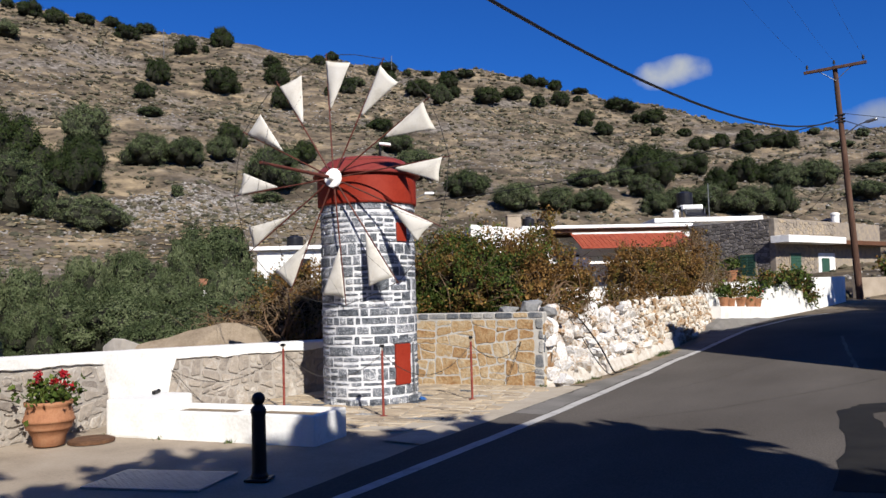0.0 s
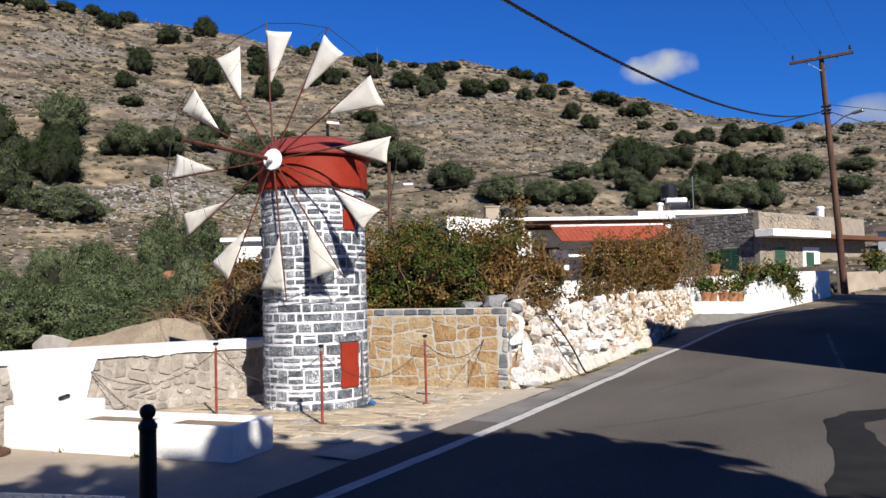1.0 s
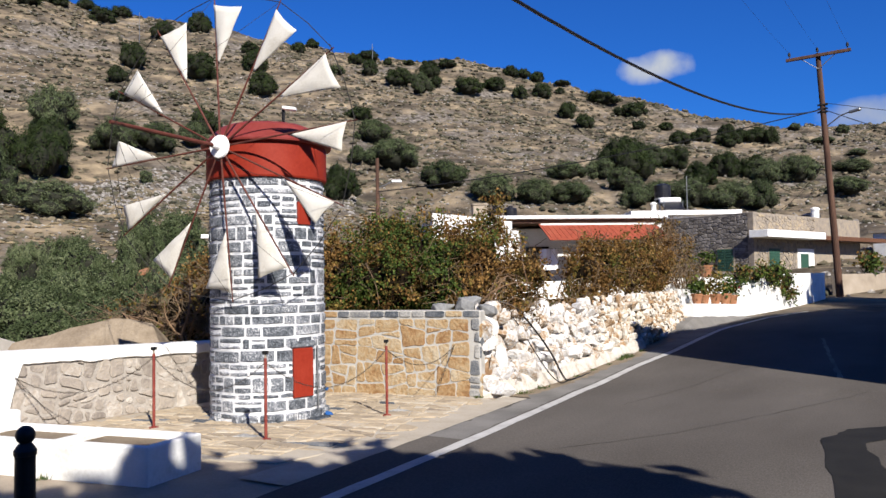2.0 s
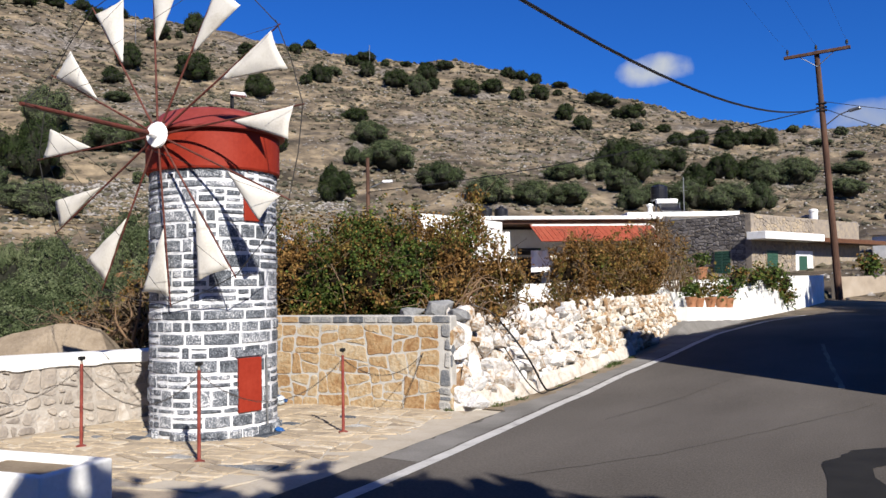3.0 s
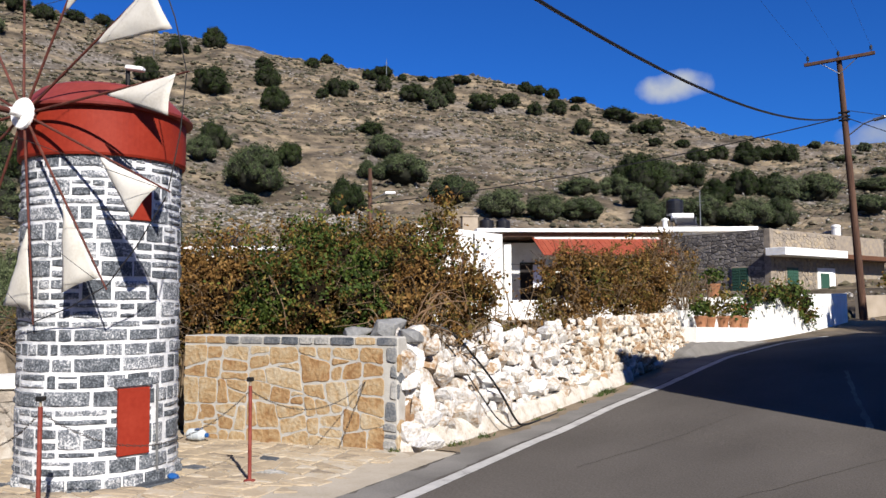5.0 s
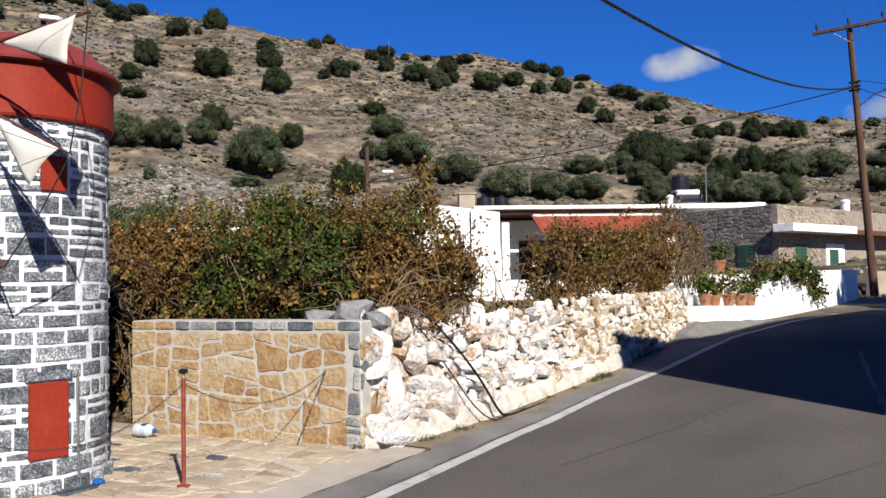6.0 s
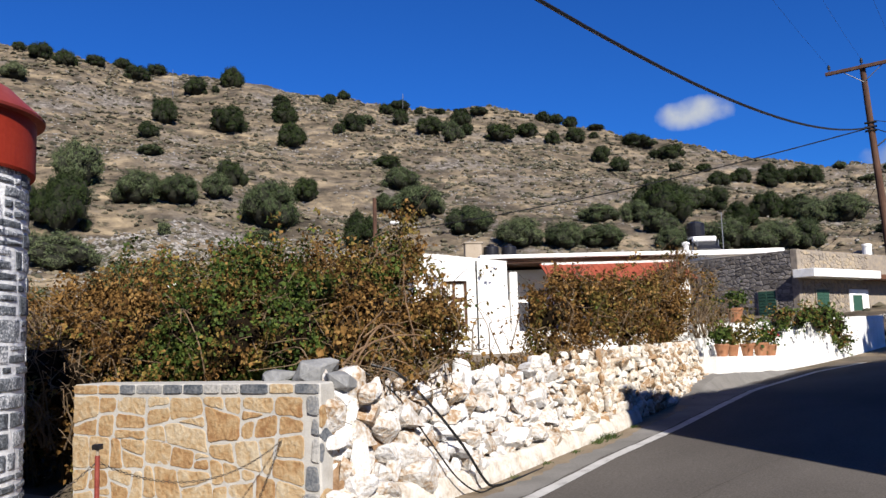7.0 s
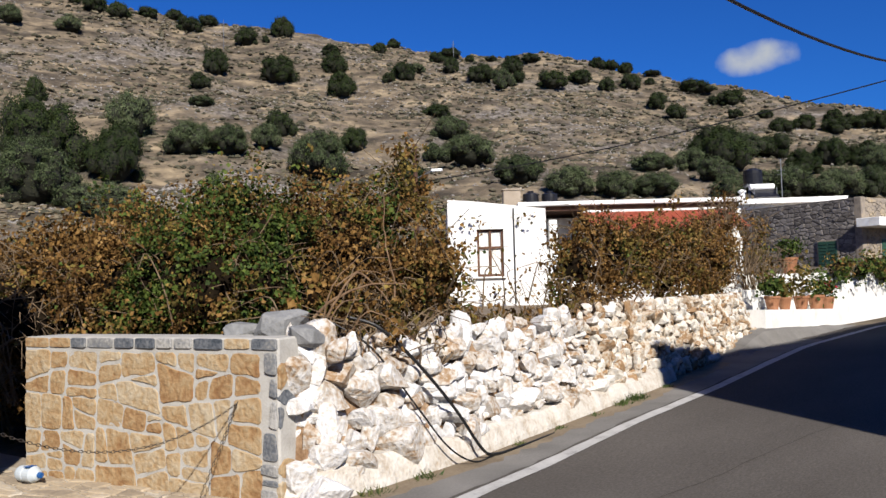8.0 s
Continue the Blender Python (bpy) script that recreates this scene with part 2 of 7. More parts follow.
M_STEEL = mat("galvanised_steel", [(0.162, 0.168, 0.175), (0.272, 0.279, 0.285)], 8, 50, 0.45, 0.1, 0.003, metal=0.7)
M_TREAD = mat("worn_tread_steel", [(0.272, 0.272, 0.272), (0.402, 0.402, 0.395)], 8, 50, 0.35, 0.1, 0.003, metal=0.6)
M_PLASTIC = mat("black_tank_plastic", [(0.006, 0.006, 0.008), (0.013, 0.013, 0.015)], 5, 40, 0.35, 0, 0)
M_WOOD = mat("brown_window_wood", [(0.065, 0.028, 0.013), (0.123, 0.055, 0.028)], 6, 50, 0.6, 0.2, 0.004, stretch=(1, 1, 0.2))
M_GREEN_PAINT = mat("green_shutter_paint", [(0.0173, 0.0532, 0.0368), (0.0292, 0.0780, 0.0532)], 8, 50, 0.55, 0.1, 0.004)
M_TILE_RED = mat("red_awning", [(0.168, 0.029, 0.015), (0.246, 0.049, 0.023), (0.285, 0.078, 0.039)], 4, 40, 0.8, 0.3, 0.01, island=0.2)
M_DARK_STONE = mat("dark_house_stone", [(0.070, 0.063, 0.056), (0.135, 0.121, 0.109), (0.215, 0.196, 0.177)], 4, 9, 0.92, 0.6, 0.03, spread=0.3, island=0.3)
M_BEIGE_STONE = mat("beige_house_stone", [(0.13, 0.11, 0.091), (0.22, 0.188, 0.152), (0.298, 0.24, 0.162)], 3, 9, 0.92, 0.5, 0.02, spread=0.3, island=0.3)
M_CURTAIN = mat("white_curtain", [(0.58, 0.57, 0.54), (0.74, 0.73, 0.70)], 8, 50, 0.9, 0.2, 0.01)
M_DARK = mat("dark_interior", [(0.013, 0.011, 0.011), (0.023, 0.019, 0.018)], 3, 30, 0.9, 0.1, 0.005)
M_CLOTH = mat("white_cloth", [(0.66, 0.66, 0.68), (0.78, 0.78, 0.79)], 6, 40, 0.9, 0.3, 0.01)
M_BLUE = mat("blue_plastic", [(0.006, 0.058, 0.207), (0.013, 0.084, 0.272)], 10, 40, 0.4, 0, 0)
M_BOTTLE = mat("pale_bottle_plastic", [(0.356, 0.402, 0.441), (0.454, 0.492, 0.518)], 8, 40, 0.2, 0.1, 0.004)
M_RUBBER = mat("black_hose", [(0.005, 0.005, 0.006), (0.013, 0.013, 0.013)], 20, 60, 0.5, 0, 0)
M_SCRUB = mat("dry_scrub", [(0.042, 0.041, 0.026), (0.081, 0.073, 0.047), (0.136, 0.113, 0.075)], 0.5, 6, 0.95, 0, island=0.5)
M_HILL_ROCK = mat("grey_hill_rock", [(0.13, 0.12, 0.107), (0.207, 0.191, 0.172), (0.298, 0.279, 0.253)], 0.6, 8, 0.95, 0.4, 0.05, island=0.4)
M_STRAW = mat("straw", [(0.11, 0.084, 0.049), (0.175, 0.136, 0.078), (0.246, 0.194, 0.113)], 0.8, 9, 0.95, 0, island=0.4)
M_GRASS = mat("roadside_grass", [(0.019, 0.039, 0.008), (0.045, 0.071, 0.016), (0.097, 0.097, 0.032)], 4, 30, 0.8, 0, island=0.4)

# hillside: dry straw grass, bare earth and grey stone in patches
M_HILL = bpy.data.materials.new("hillside")
M_HILL.use_nodes = True
hn, hl = M_HILL.node_tree.nodes, M_HILL.node_tree.links
hp = hn.new("ShaderNodeNewGeometry").outputs["Position"]


def hill_noise(scale, detail, stretch=(1, 1, 1)):
    mapping = hn.new("ShaderNodeMapping")
    mapping.inputs["Scale"].default_value = stretch
    hl.new(hp, mapping.inputs["Vector"])
    t = hn.new("ShaderNodeTexNoise")
    t.inputs["Scale"].default_value, t.inputs["Detail"].default_value, t.inputs["Roughness"].default_value = scale, detail, 0.62
    hl.new(mapping.outputs[0], t.inputs["Vector"])
    return t.outputs["Fac"]


def hill_ramp(fac, stops):
    r = hn.new("ShaderNodeValToRGB")
    while len(r.color_ramp.elements) < len(stops):
        r.color_ramp.elements.new(0.5)
    for e, (p, c) in zip(r.color_ramp.elements, stops):
        e.position, e.color = p, (*c, 1)
    hl.new(fac, r.inputs["Fac"])
    return r.outputs["Color"]


straw = hill_ramp(hill_noise(0.16, 12, (1, 1, 2.4)), [(0.30, (0.030, 0.025, 0.019)), (0.42, (0.068, 0.055, 0.040)), (0.53, (0.142, 0.112, 0.077)), (0.67, (0.290, 0.228, 0.146))])
stone = hill_ramp(hill_noise(0.9, 8), [(0.30, (0.043, 0.037, 0.031)), (0.48, (0.108, 0.094, 0.080)), (0.66, (0.235, 0.21, 0.185))])
mask = hn.new("ShaderNodeMapRange")
mask.inputs["From Min"].default_value, mask.inputs["From Max"].default_value = 0.50, 0.66
hl.new(hill_noise(0.05, 10, (1, 1, 3.5)), mask.inputs["Value"])
hmix = hn.new("ShaderNodeMix")
hmix.data_type = "RGBA"
hl.new(mask.outputs[0], hmix.inputs[0])
# dark low heath between the grass
heath = hn.new("ShaderNodeMapRange")
heath.inputs["From Min"].default_value, heath.inputs["From Max"].default_value, heath.inputs["To Max"].default_value = 0.55, 0.65, 0.72
hl.new(hill_noise(0.42, 9, (1, 1, 1.3)), heath.inputs["Value"])
hmix0 = hn.new("ShaderNodeMix")
hmix0.data_type = "RGBA"
hl.new(heath.outputs[0], hmix0.inputs[0])
hl.new(straw, hmix0.inputs[6])
hmix0.inputs[7].default_value = (0.034, 0.031, 0.021, 1)
straw = hmix0.outputs[2]
hl.new(straw, hmix.inputs[6])
hl.new(stone, hmix.inputs[7])
hb = hn["Principled BSDF"]
hb.inputs["Roughness"].default_value = 0.95
hb.inputs["Specular IOR Level"].default_value = 0.15
hl.new(hmix.outputs[2], hb.inputs["Base Color"])
hbump = hn.new("ShaderNodeBump")
hbump.inputs["Strength"].default_value, hbump.inputs["Distance"].default_value = 1.0, 0.5
hl.new(hill_noise(0.8, 8), hbump.inputs["Height"])
hl.new(hbump.outputs[0], hb.inputs["Normal"])


# ---- building helpers ----


def part(name, source, material, parent=None, label="", smooth=False):
    """Links a bmesh (or a mesh) as one object, under a thing where one is given."""
    if isinstance(source, bmesh.types.BMesh):
        mesh = bpy.data.meshes.new(name)
        source.to_mesh(mesh)
        source.free()
    else:
        mesh = source
    if material and not mesh.materials:
        mesh.materials.append(material)
    if smooth:
        mesh.shade_smooth()
    ob = new(name, mesh)
    if parent:
        ob.parent = parent
    if label:
        ob["label"] = label
    return ob


def thing(name, place=(0, 0, 0), turn=0.0, label="", category="", group="", kind=""):
    ob = new(name)
    ob.matrix_basis = pose(*place, 0, 0, turn)
    return tagged(ob, label, category, group, kind)


def raw_mesh(name, verts, faces, material=None):
    mesh = bpy.data.meshes.new(name)
    mesh.from_pydata(verts, [], faces)
    if material:
        mesh.materials.append(material)
    return mesh


def add_box(bm, size, place=(0, 0, 0), rot=(0, 0, 0), bevel=0.0, segments=1):
    m = pose(*place, *rot) @ Matrix.Diagonal((*size, 1))
    made = bmesh.ops.create_cube(bm, size=1, matrix=m)["verts"]
    if bevel:
        edges = {e for v in made for e in v.link_edges}
        bmesh.ops.bevel(bm, geom=list(edges), offset=bevel, segments=segments, affect="EDGES", profile=0.5)
    return bm


def box(size, place=(0, 0, 0), rot=(0, 0, 0), bevel=0.0, segments=1):
    return add_box(bmesh.new(), size, place, rot, bevel, segments)


def add_tube(bm, points, radius, sides=8, cap=True):
    """A tube along a line of points; radius may be one number or one a point."""
    points = [Vector(p) for p in points]
    radii = radius if isinstance(radius, (list, tuple)) else [radius] * len(points)
    rings, last = [], None
    for i, p in enumerate(points):
        d = (points[min(i + 1, len(points) - 1)] - points[max(i - 1, 0)]).normalized()
        side = d.cross(Vector((0, 0, 1)) if abs(d.z) < 0.95 else Vector((1, 0, 0))).normalized()
        if last is not None and side.dot(last) < 0:
            side = -side
        last = side
        up = side.cross(d)
        rings.append([bm.verts.new(p + radii[i] * (math.cos(a) * side + math.sin(a) * up)) for a in (2 * math.pi * k / sides for k in range(sides))])
    for a, b in zip(rings, rings[1:]):
        for k in range(sides):
            bm.faces.new((a[k], a[(k + 1) % sides], b[(k + 1) % sides], b[k]))
    if cap:
        bm.faces.new(rings[0][::-1])
        bm.faces.new(rings[-1])
    return bm


def smooth(points, steps=6):
    """A rounded line through the given points."""
    p = [Vector(q) for q in points]
    p = [p[0] * 2 - p[1]] + p + [p[-1] * 2 - p[-2]]
    res = []
    for a, b, c, d in zip(p, p[1:], p[2:], p[3:]):
        for k in range(steps):
            t = k / steps
            res.append(0.5 * (2 * b + (c - a) * t + (2 * a - 5 * b + 4 * c - d) * t * t + (3 * b - a - 3 * c + d) * t ** 3))
    return res + [p[-2]]


def taper(first, last, count):
    return [first + (last - first) * k / (count - 1) for k in range(count)]


def tube(points, radius, sides=8, cap=True):
    return add_tube(bmesh.new(), points, radius, sides, cap)


def add_lathe(bm, profile, place=(0, 0, 0), sides=28):
    """Turns a profile of (radius, height) round the upright axis."""
    o = Vector(place)
    rings = [[bm.verts.new(o + Vector((r * math.cos(a), r * math.sin(a), z))) for a in (2 * math.pi * k / sides for k in range(sides))] for r, z in profile]
    for a, b in zip(rings, rings[1:]):
        for k in range(sides):
            bm.faces.new((a[k], a[(k + 1) % sides], b[(k + 1) % sides], b[k]))
    bm.faces.new(rings[0][::-1])
    bm.faces.new(rings[-1])
    return bm


def lathe(profile, place=(0, 0, 0), sides=28):
    return add_lathe(bmesh.new(), profile, place, sides)


def lerp_table(x, table):
    return float(np.interp(x, [a for a, _ in table], [b for _, b in table]))


def sag(a, b, drop, count=14):
    a, b = Vector(a), Vector(b)
    return [a.lerp(b, k / count) - Vector((0, 0, drop * 4 * (k / count) * (1 - k / count))) for k in range(count + 1)]


def clip(poly, n, c):
    """The part of a polygon where n . p < c."""
    res = []
    for i, p in enumerate(poly):
        q = poly[(i + 1) % len(poly)]
        dp, dq = p[0] * n[0] + p[1] * n[1] - c, q[0] * n[0] + q[1] * n[1] - c
        if dp <= 0:
            res.append(p)
        if dp * dq < 0:
            k = dp / (dp - dq)
            res.append((p[0] + k * (q[0] - p[0]), p[1] + k * (q[1] - p[1])))
    return res


def mosaic(width, height, cell_w, cell_h, jitter, gap, rng):
    """Irregular stones that fill a rectangle: the polygons, with joints between."""
    seeds, row, y = [], 0, 0.0
    while y < height:
        x = -cell_w * rng.uniform(0, 1)
        while x < width + cell_w:
            seeds.append((x + rng.uniform(-jitter, jitter) * cell_w, y + cell_h / 2 + rng.uniform(-jitter, jitter) * cell_h))
            x += cell_w * rng.uniform(0.65, 1.45)
        y += cell_h
    polys = []
    k = cell_w / cell_h
    for i, (sx, sy) in enumerate(seeds):
        poly = [(0, 0), (width, 0), (width, height), (0, height)]
        for j, (tx, ty) in enumerate(seeds):
            if j == i or abs(tx - sx) > 3.2 * cell_w or abs(ty - sy) > 3.2 * cell_h:
                continue
            nx, ny = (tx - sx), (ty - sy) * k * k
            ln = math.hypot(nx, ny)
            mx, my = (tx + sx) / 2, (ty + sy) / 2
            poly = clip(poly, (nx / ln, ny / ln), (nx * mx + ny * my) / ln - gap / 2)
            if len(poly) < 3:
                break
        if len(poly) >= 3:
            area = 0.5 * abs(sum(p[0] * q[1] - q[0] * p[1] for p, q in zip(poly, poly[1:] + poly[:1])))
            if area > 0.12 * cell_w * cell_h:
                polys.append(poly)
    return polys


def area_of(poly):
    return 0.5 * abs(sum(p[0] * q[1] - q[0] * p[1] for p, q in zip(poly, poly[1:] + poly[:1])))


def split_cells(poly, target, slant, aspect, gap, rng):
    """Random rubble: an outline split again and again by slanting joints until the stones have about the target area."""
    if area_of(poly) < target * rng.uniform(0.25, 2.2):
        cx, cy = sum(p[0] for p in poly) / len(poly), sum(p[1] for p in poly) / len(poly)
        for p, q in list(zip(poly, poly[1:] + poly[:1])):
            n = Vector((q[1] - p[1], p[0] - q[0]))
            if n.length < 1e-6 or len(poly) < 3:
                continue
            n.normalize()
            c = n.x * p[0] + n.y * p[1]
            if n.x * cx + n.y * cy > c:
                n, c = -n, -c
            poly = clip(poly, n, c - gap / 2 * rng.uniform(0.5, 1.5))
        return [poly] if len(poly) > 2 and area_of(poly) > 0.0012 else []
    xs, ys = [p[0] for p in poly], [p[1] for p in poly]
    w, h = max(xs) - min(xs), max(ys) - min(ys)
    upright = w > h * aspect * rng.uniform(0.7, 1.4)
    a = radians((0 if upright else 90) + rng.uniform(-slant, slant))
    n = (math.cos(a), math.sin(a))
    along_n = [p[0] * n[0] + p[1] * n[1] for p in poly]
    c = min(along_n) + (max(along_n) - min(along_n)) * rng.uniform(0.32, 0.68)
    return [q for side in (clip(poly, n, c), clip(poly, (-n[0], -n[1]), -c)) if len(side) > 2 for q in split_cells(side, target, slant, aspect, gap, rng)]


def panel(w, h):
    return [(0, 0), (w, 0), (w, h), (0, h)]


def weathered(poly, cut, wander, rng):
    """Rounds the corners of a stone's outline and lets its sides wander."""
    res = []
    for i, p in enumerate(poly):
        q = poly[(i + 1) % len(poly)]
        n = max(1, int(math.hypot(q[0] - p[0], q[1] - p[1]) / 0.07))
        for k in range(n):
            t = k / n
            j = wander if k else 0.0
            res.append((p[0] + (q[0] - p[0]) * t + rng.uniform(-j, j), p[1] + (q[1] - p[1]) * t + rng.uniform(-j, j)))
    return round_poly(res, cut)


def round_poly(poly, cut=0.22):
    res = []
    for i, p in enumerate(poly):
        a, b = poly[i - 1], poly[(i + 1) % len(poly)]
        res.append((p[0] + cut * (a[0] - p[0]), p[1] + cut * (a[1] - p[1])))
        res.append((p[0] + cut * (b[0] - p[0]), p[1] + cut * (b[1] - p[1])))
    return res


def slab_mesh(name, poly, depth, rng, inset=0.012, rough=0.006):
    """A flat stone: its outline stands proud by depth along local z, with a worn rim."""
    cx, cy = sum(p[0] for p in poly) / len(poly), sum(p[1] for p in poly) / len(poly)
    n = len(poly)
    verts, faces = [], []
    for z, k in ((-0.03, 0.0), (depth * 0.55, 0.0), (depth, inset)):
        for x, y in poly:
            d = math.hypot(x - cx, y - cy) or 1
            s = max(0.3, 1 - k / d)
            verts.append((cx + (x - cx) * s, cy + (y - cy) * s, z + (rng.uniform(-rough, rough) if z > 0 else 0)))
    verts.append((cx, cy, depth + rng.uniform(0, rough)))
    for r in range(2):
        for i in range(n):
            faces.append((r * n + i, r * n + (i + 1) % n, (r + 1) * n + (i + 1) % n, (r + 1) * n + i))
    for i in range(n):
        faces.append((2 * n + i, 2 * n + (i + 1) % n, 3 * n))
    return raw_mesh(name, verts, faces)


def block_mesh(name, rng):
    """An angular broken stone of about one metre across."""
    bm = bmesh.new()
    for _ in range(17):
        v = Vector((rng.gauss(0, 1), rng.gauss(0, 1), rng.gauss(0, 1))).normalized()
        v = Vector([math.copysign(abs(c) ** 0.5, c) for c in v]) * rng.uniform(0.38, 0.48)
        bm.verts.new(v)
    hull = bmesh.ops.convex_hull(bm, input=bm.verts[:])
    bmesh.ops.delete(bm, geom=[v for v in bm.verts if not v.link_faces], context="VERTS")
    bmesh.ops.bevel(bm, geom=[e for e in bm.edges if e.calc_face_angle(0) > 0.55], offset=0.03, segments=1, affect="EDGES", profile=0.5)
    bmesh.ops.recalc_face_normals(bm, faces=bm.faces)
    mesh = bpy.data.meshes.new(name)
    bm.to_mesh(mesh)
    bm.free()
    return mesh


def leaf_mesh(name, centres, outward, size, rng_np, material, droop=0.3, jitter=0.9):
    """Folded leaves, one at each centre, turned loosely along the outward directions."""
    n = len(centres)
    nrm = outward + rng_np.normal(0, jitter, (n, 3))
    nrm /= np.linalg.norm(nrm, axis=1)[:, None] + 1e-9
    t = np.cross(nrm, rng_np.normal(0, 1, (n, 3)))
    t /= np.linalg.norm(t, axis=1)[:, None] + 1e-9
    b = np.cross(nrm, t)
    ln = size * rng_np.uniform(0.6, 1.35, (n, 1))
    wd = ln * rng_np.uniform(0.30, 0.55, (n, 1))
    fold = nrm * wd * rng_np.uniform(-0.5, 0.5, (n, 1))
    tip = centres + t * ln * 0.5 - np.array([0, 0, 1]) * ln * droop * rng_np.uniform(0, 1, (n, 1))
    verts = np.stack([centres - t * ln * 0.5, centres + b * wd + fold, tip, centres - b * wd + fold], axis=1).reshape(-1, 3)
    faces = np.arange(4 * n).reshape(n, 4)
    tri = np.concatenate([faces[:, [0, 1, 2]], faces[:, [0, 2, 3]]])
    return raw_mesh(name, verts.tolist(), tri.tolist(), material)

# ---- ground, hill and road ----
CREST = [(-180, 0.05), (-60, 0.06), (-20, 0.13), (5.9, 0.168), (9.7, 0.177), (15, 0.197), (22.5, 0.236), (30.6, 0.270), (39, 0.293),
         (51.2, 0.314), (58.7, 0.326), (65.5, 0.334), (85, 0.34), (120, 0.22), (180, 0.05)]
FOOT, TOP = 30.0, 235.0
ROAD_RISE = [(-60, 0.0), (0, 0.02), (14, 0.03), (18, 0.15), (23, 0.33), (29, 0.38), (43, 0.36), (60, 0.45), (120, 0.9)]


def road_z(y):
    return lerp_table(y, ROAD_RISE)


def hill_z(x, y):
    """Height of the open ground."""
    dx, dy = x - 0.26, y - 0.6
    r, az = math.hypot(dx, dy), math.degrees(math.atan2(-dx, dy))
    base = road_z(y) * max(0.0, min(1.0, (60 - r) / 30)) + 0.5 * max(0.0, min(1.0, (r - 30) / 40))
    top = 1.5 + TOP * lerp_table(az, CREST)
    if r < FOOT:
        return base - 0.06
    u = (r - FOOT) / (TOP - FOOT)
    rise = top * (u ** 1.65 if u < 1 else 1 + 0.25 * (u - 1) - 1.1 * (u - 1) ** 2 if u < 1.7 else 0.6)
    bumps = 0.0
    if r > 45:
        k = min(1.0, (r - 45) / 60)
        p = Vector((x * 0.03, y * 0.03, 0))
        bumps = k * (3.0 * noise.noise(p) + 1.4 * noise.noise(p * 3.1) + 0.7 * noise.noise(p * 8.3) + 0.35 * noise.noise(p * 21))
        # old terraces
        h = rise + bumps
        step = 3.2
        f = (h / step) % 1.0
        bumps += 0.35 * step * k * ((f ** 4) - f) * (0.6 + 0.8 * noise.noise(p * 1.7)) * 0.6
    return base - 0.06 + rise + bumps


def ground_sheet():
    azs = [a * 0.42 for a in range(-12, 190)] + [a for a in range(82, 356, 6)]
    rs = [0.0] + [4 + 3.5 * k for k in range(8)] + [31 * 1.0135 ** k for k in range(166)] + [330, 420, 600, 1000, 2200]
    verts, faces = [(0.26, 0.6, hill_z(0.26, 0.6))], []
    for r in rs[1:]:
        for a in azs:
            x, y = 0.26 - r * math.sin(radians(a)), 0.6 + r * math.cos(radians(a))
            verts.append((x, y, hill_z(x, y) if r < 700 else -5.0))
    n = len(azs)
    for k in range(n):
        faces.append((0, 1 + k, 1 + (k + 1) % n))
    for j in range(len(rs) - 2):
        for k in range(n):
            a, b = 1 + j * n + k, 1 + j * n + (k + 1) % n
            faces.append((a, a + n, b + n, b))
    mesh = raw_mesh("ground", verts, faces, M_HILL)
    mesh.shade_smooth()
    return tagged(new("ground", mesh), "dry straw-coloured stony hillside rising behind the village", "ground", kind="structure")


ground_sheet()

LEFT_EDGE = [(-40, -3.4), (-5, -3.8), (3, -4.05), (5.2, -4.22), (7, -4.45), (8.9, -4.62), (11.1, -4.83), (13.2, -5.03), (15.4, -5.2), (17.4, -5.36),
             (20, -5.5), (24, -5.62), (29, -5.5), (35, -5.1), (43, -4.1), (60, 0.5), (90, 16)]
LINE_X = [(-40, -2.9), (-5, -3.3), (2, -3.5), (5, -3.75), (8.2, -4.02), (9.6, -4.15), (11.5, -4.36), (13.3, -4.57), (16, -4.77), (18.5, -4.83), (21, -4.95),
          (24, -5.05), (29, -5.0), (35, -4.6), (43, -3.7), (60, 0.9), (90, 16.4)]


def strip(name, y0, y1, left, right, lift, material, step=0.5, wobble=0.0, seed=1):
    """A band of ground between two lines given as x over y."""
    verts, faces, y, rng = [], [], y0, random.Random(seed)
    while y <= y1 + 1e-6:
        a, b = left(y) + rng.uniform(-wobble, wobble), right(y) + rng.uniform(-wobble, wobble) * 0.4
        for k in range(5):
            x = a + (b - a) * k / 4
            verts.append((x, y, road_z(y) + lift))
        y += step
    for j in range(len(verts) // 5 - 1):
        for k in range(4):
            i = j * 5 + k
            faces.append((i, i + 1, i + 6, i + 5))
    return raw_mesh(name, verts, faces, material)


edge_x = lambda y: lerp_table(y, LEFT_EDGE)
line_x = lambda y: lerp_table(y, LINE_X)
road = tagged(new("road", strip("road", -40, 90, edge_x, lambda y: edge_x(y) + 6.9, 0.0, M_ASPHALT, 0.5, 0.03)), "worn grey asphalt village road", "road", kind="structure")
tagged(new("road_marking", strip("road_marking", -40, 90, lambda y: line_x(y) - 0.065, lambda y: line_x(y) + 0.065, 0.005, M_LINE, 0.25, 0.008)),
       "worn white edge line painted on asphalt", "road marking", kind="structure")
centre_x = lambda y: lerp_table(y, [(14.5, -1.42), (16, -1.6), (18.1, -1.98), (19.8, -2.26), (23.5, -2.84), (26, -3.0), (32, -2.7)])
tagged(new("road_marking", strip("road_marking", 15.7, 21.5, lambda y: centre_x(y) - 0.035, lambda y: centre_x(y) + 0.035, 0.005, M_DUSTY, 0.25, 0.03, 3)),
       "faded pale centre line on the shaded asphalt", "road marking", kind="structure")
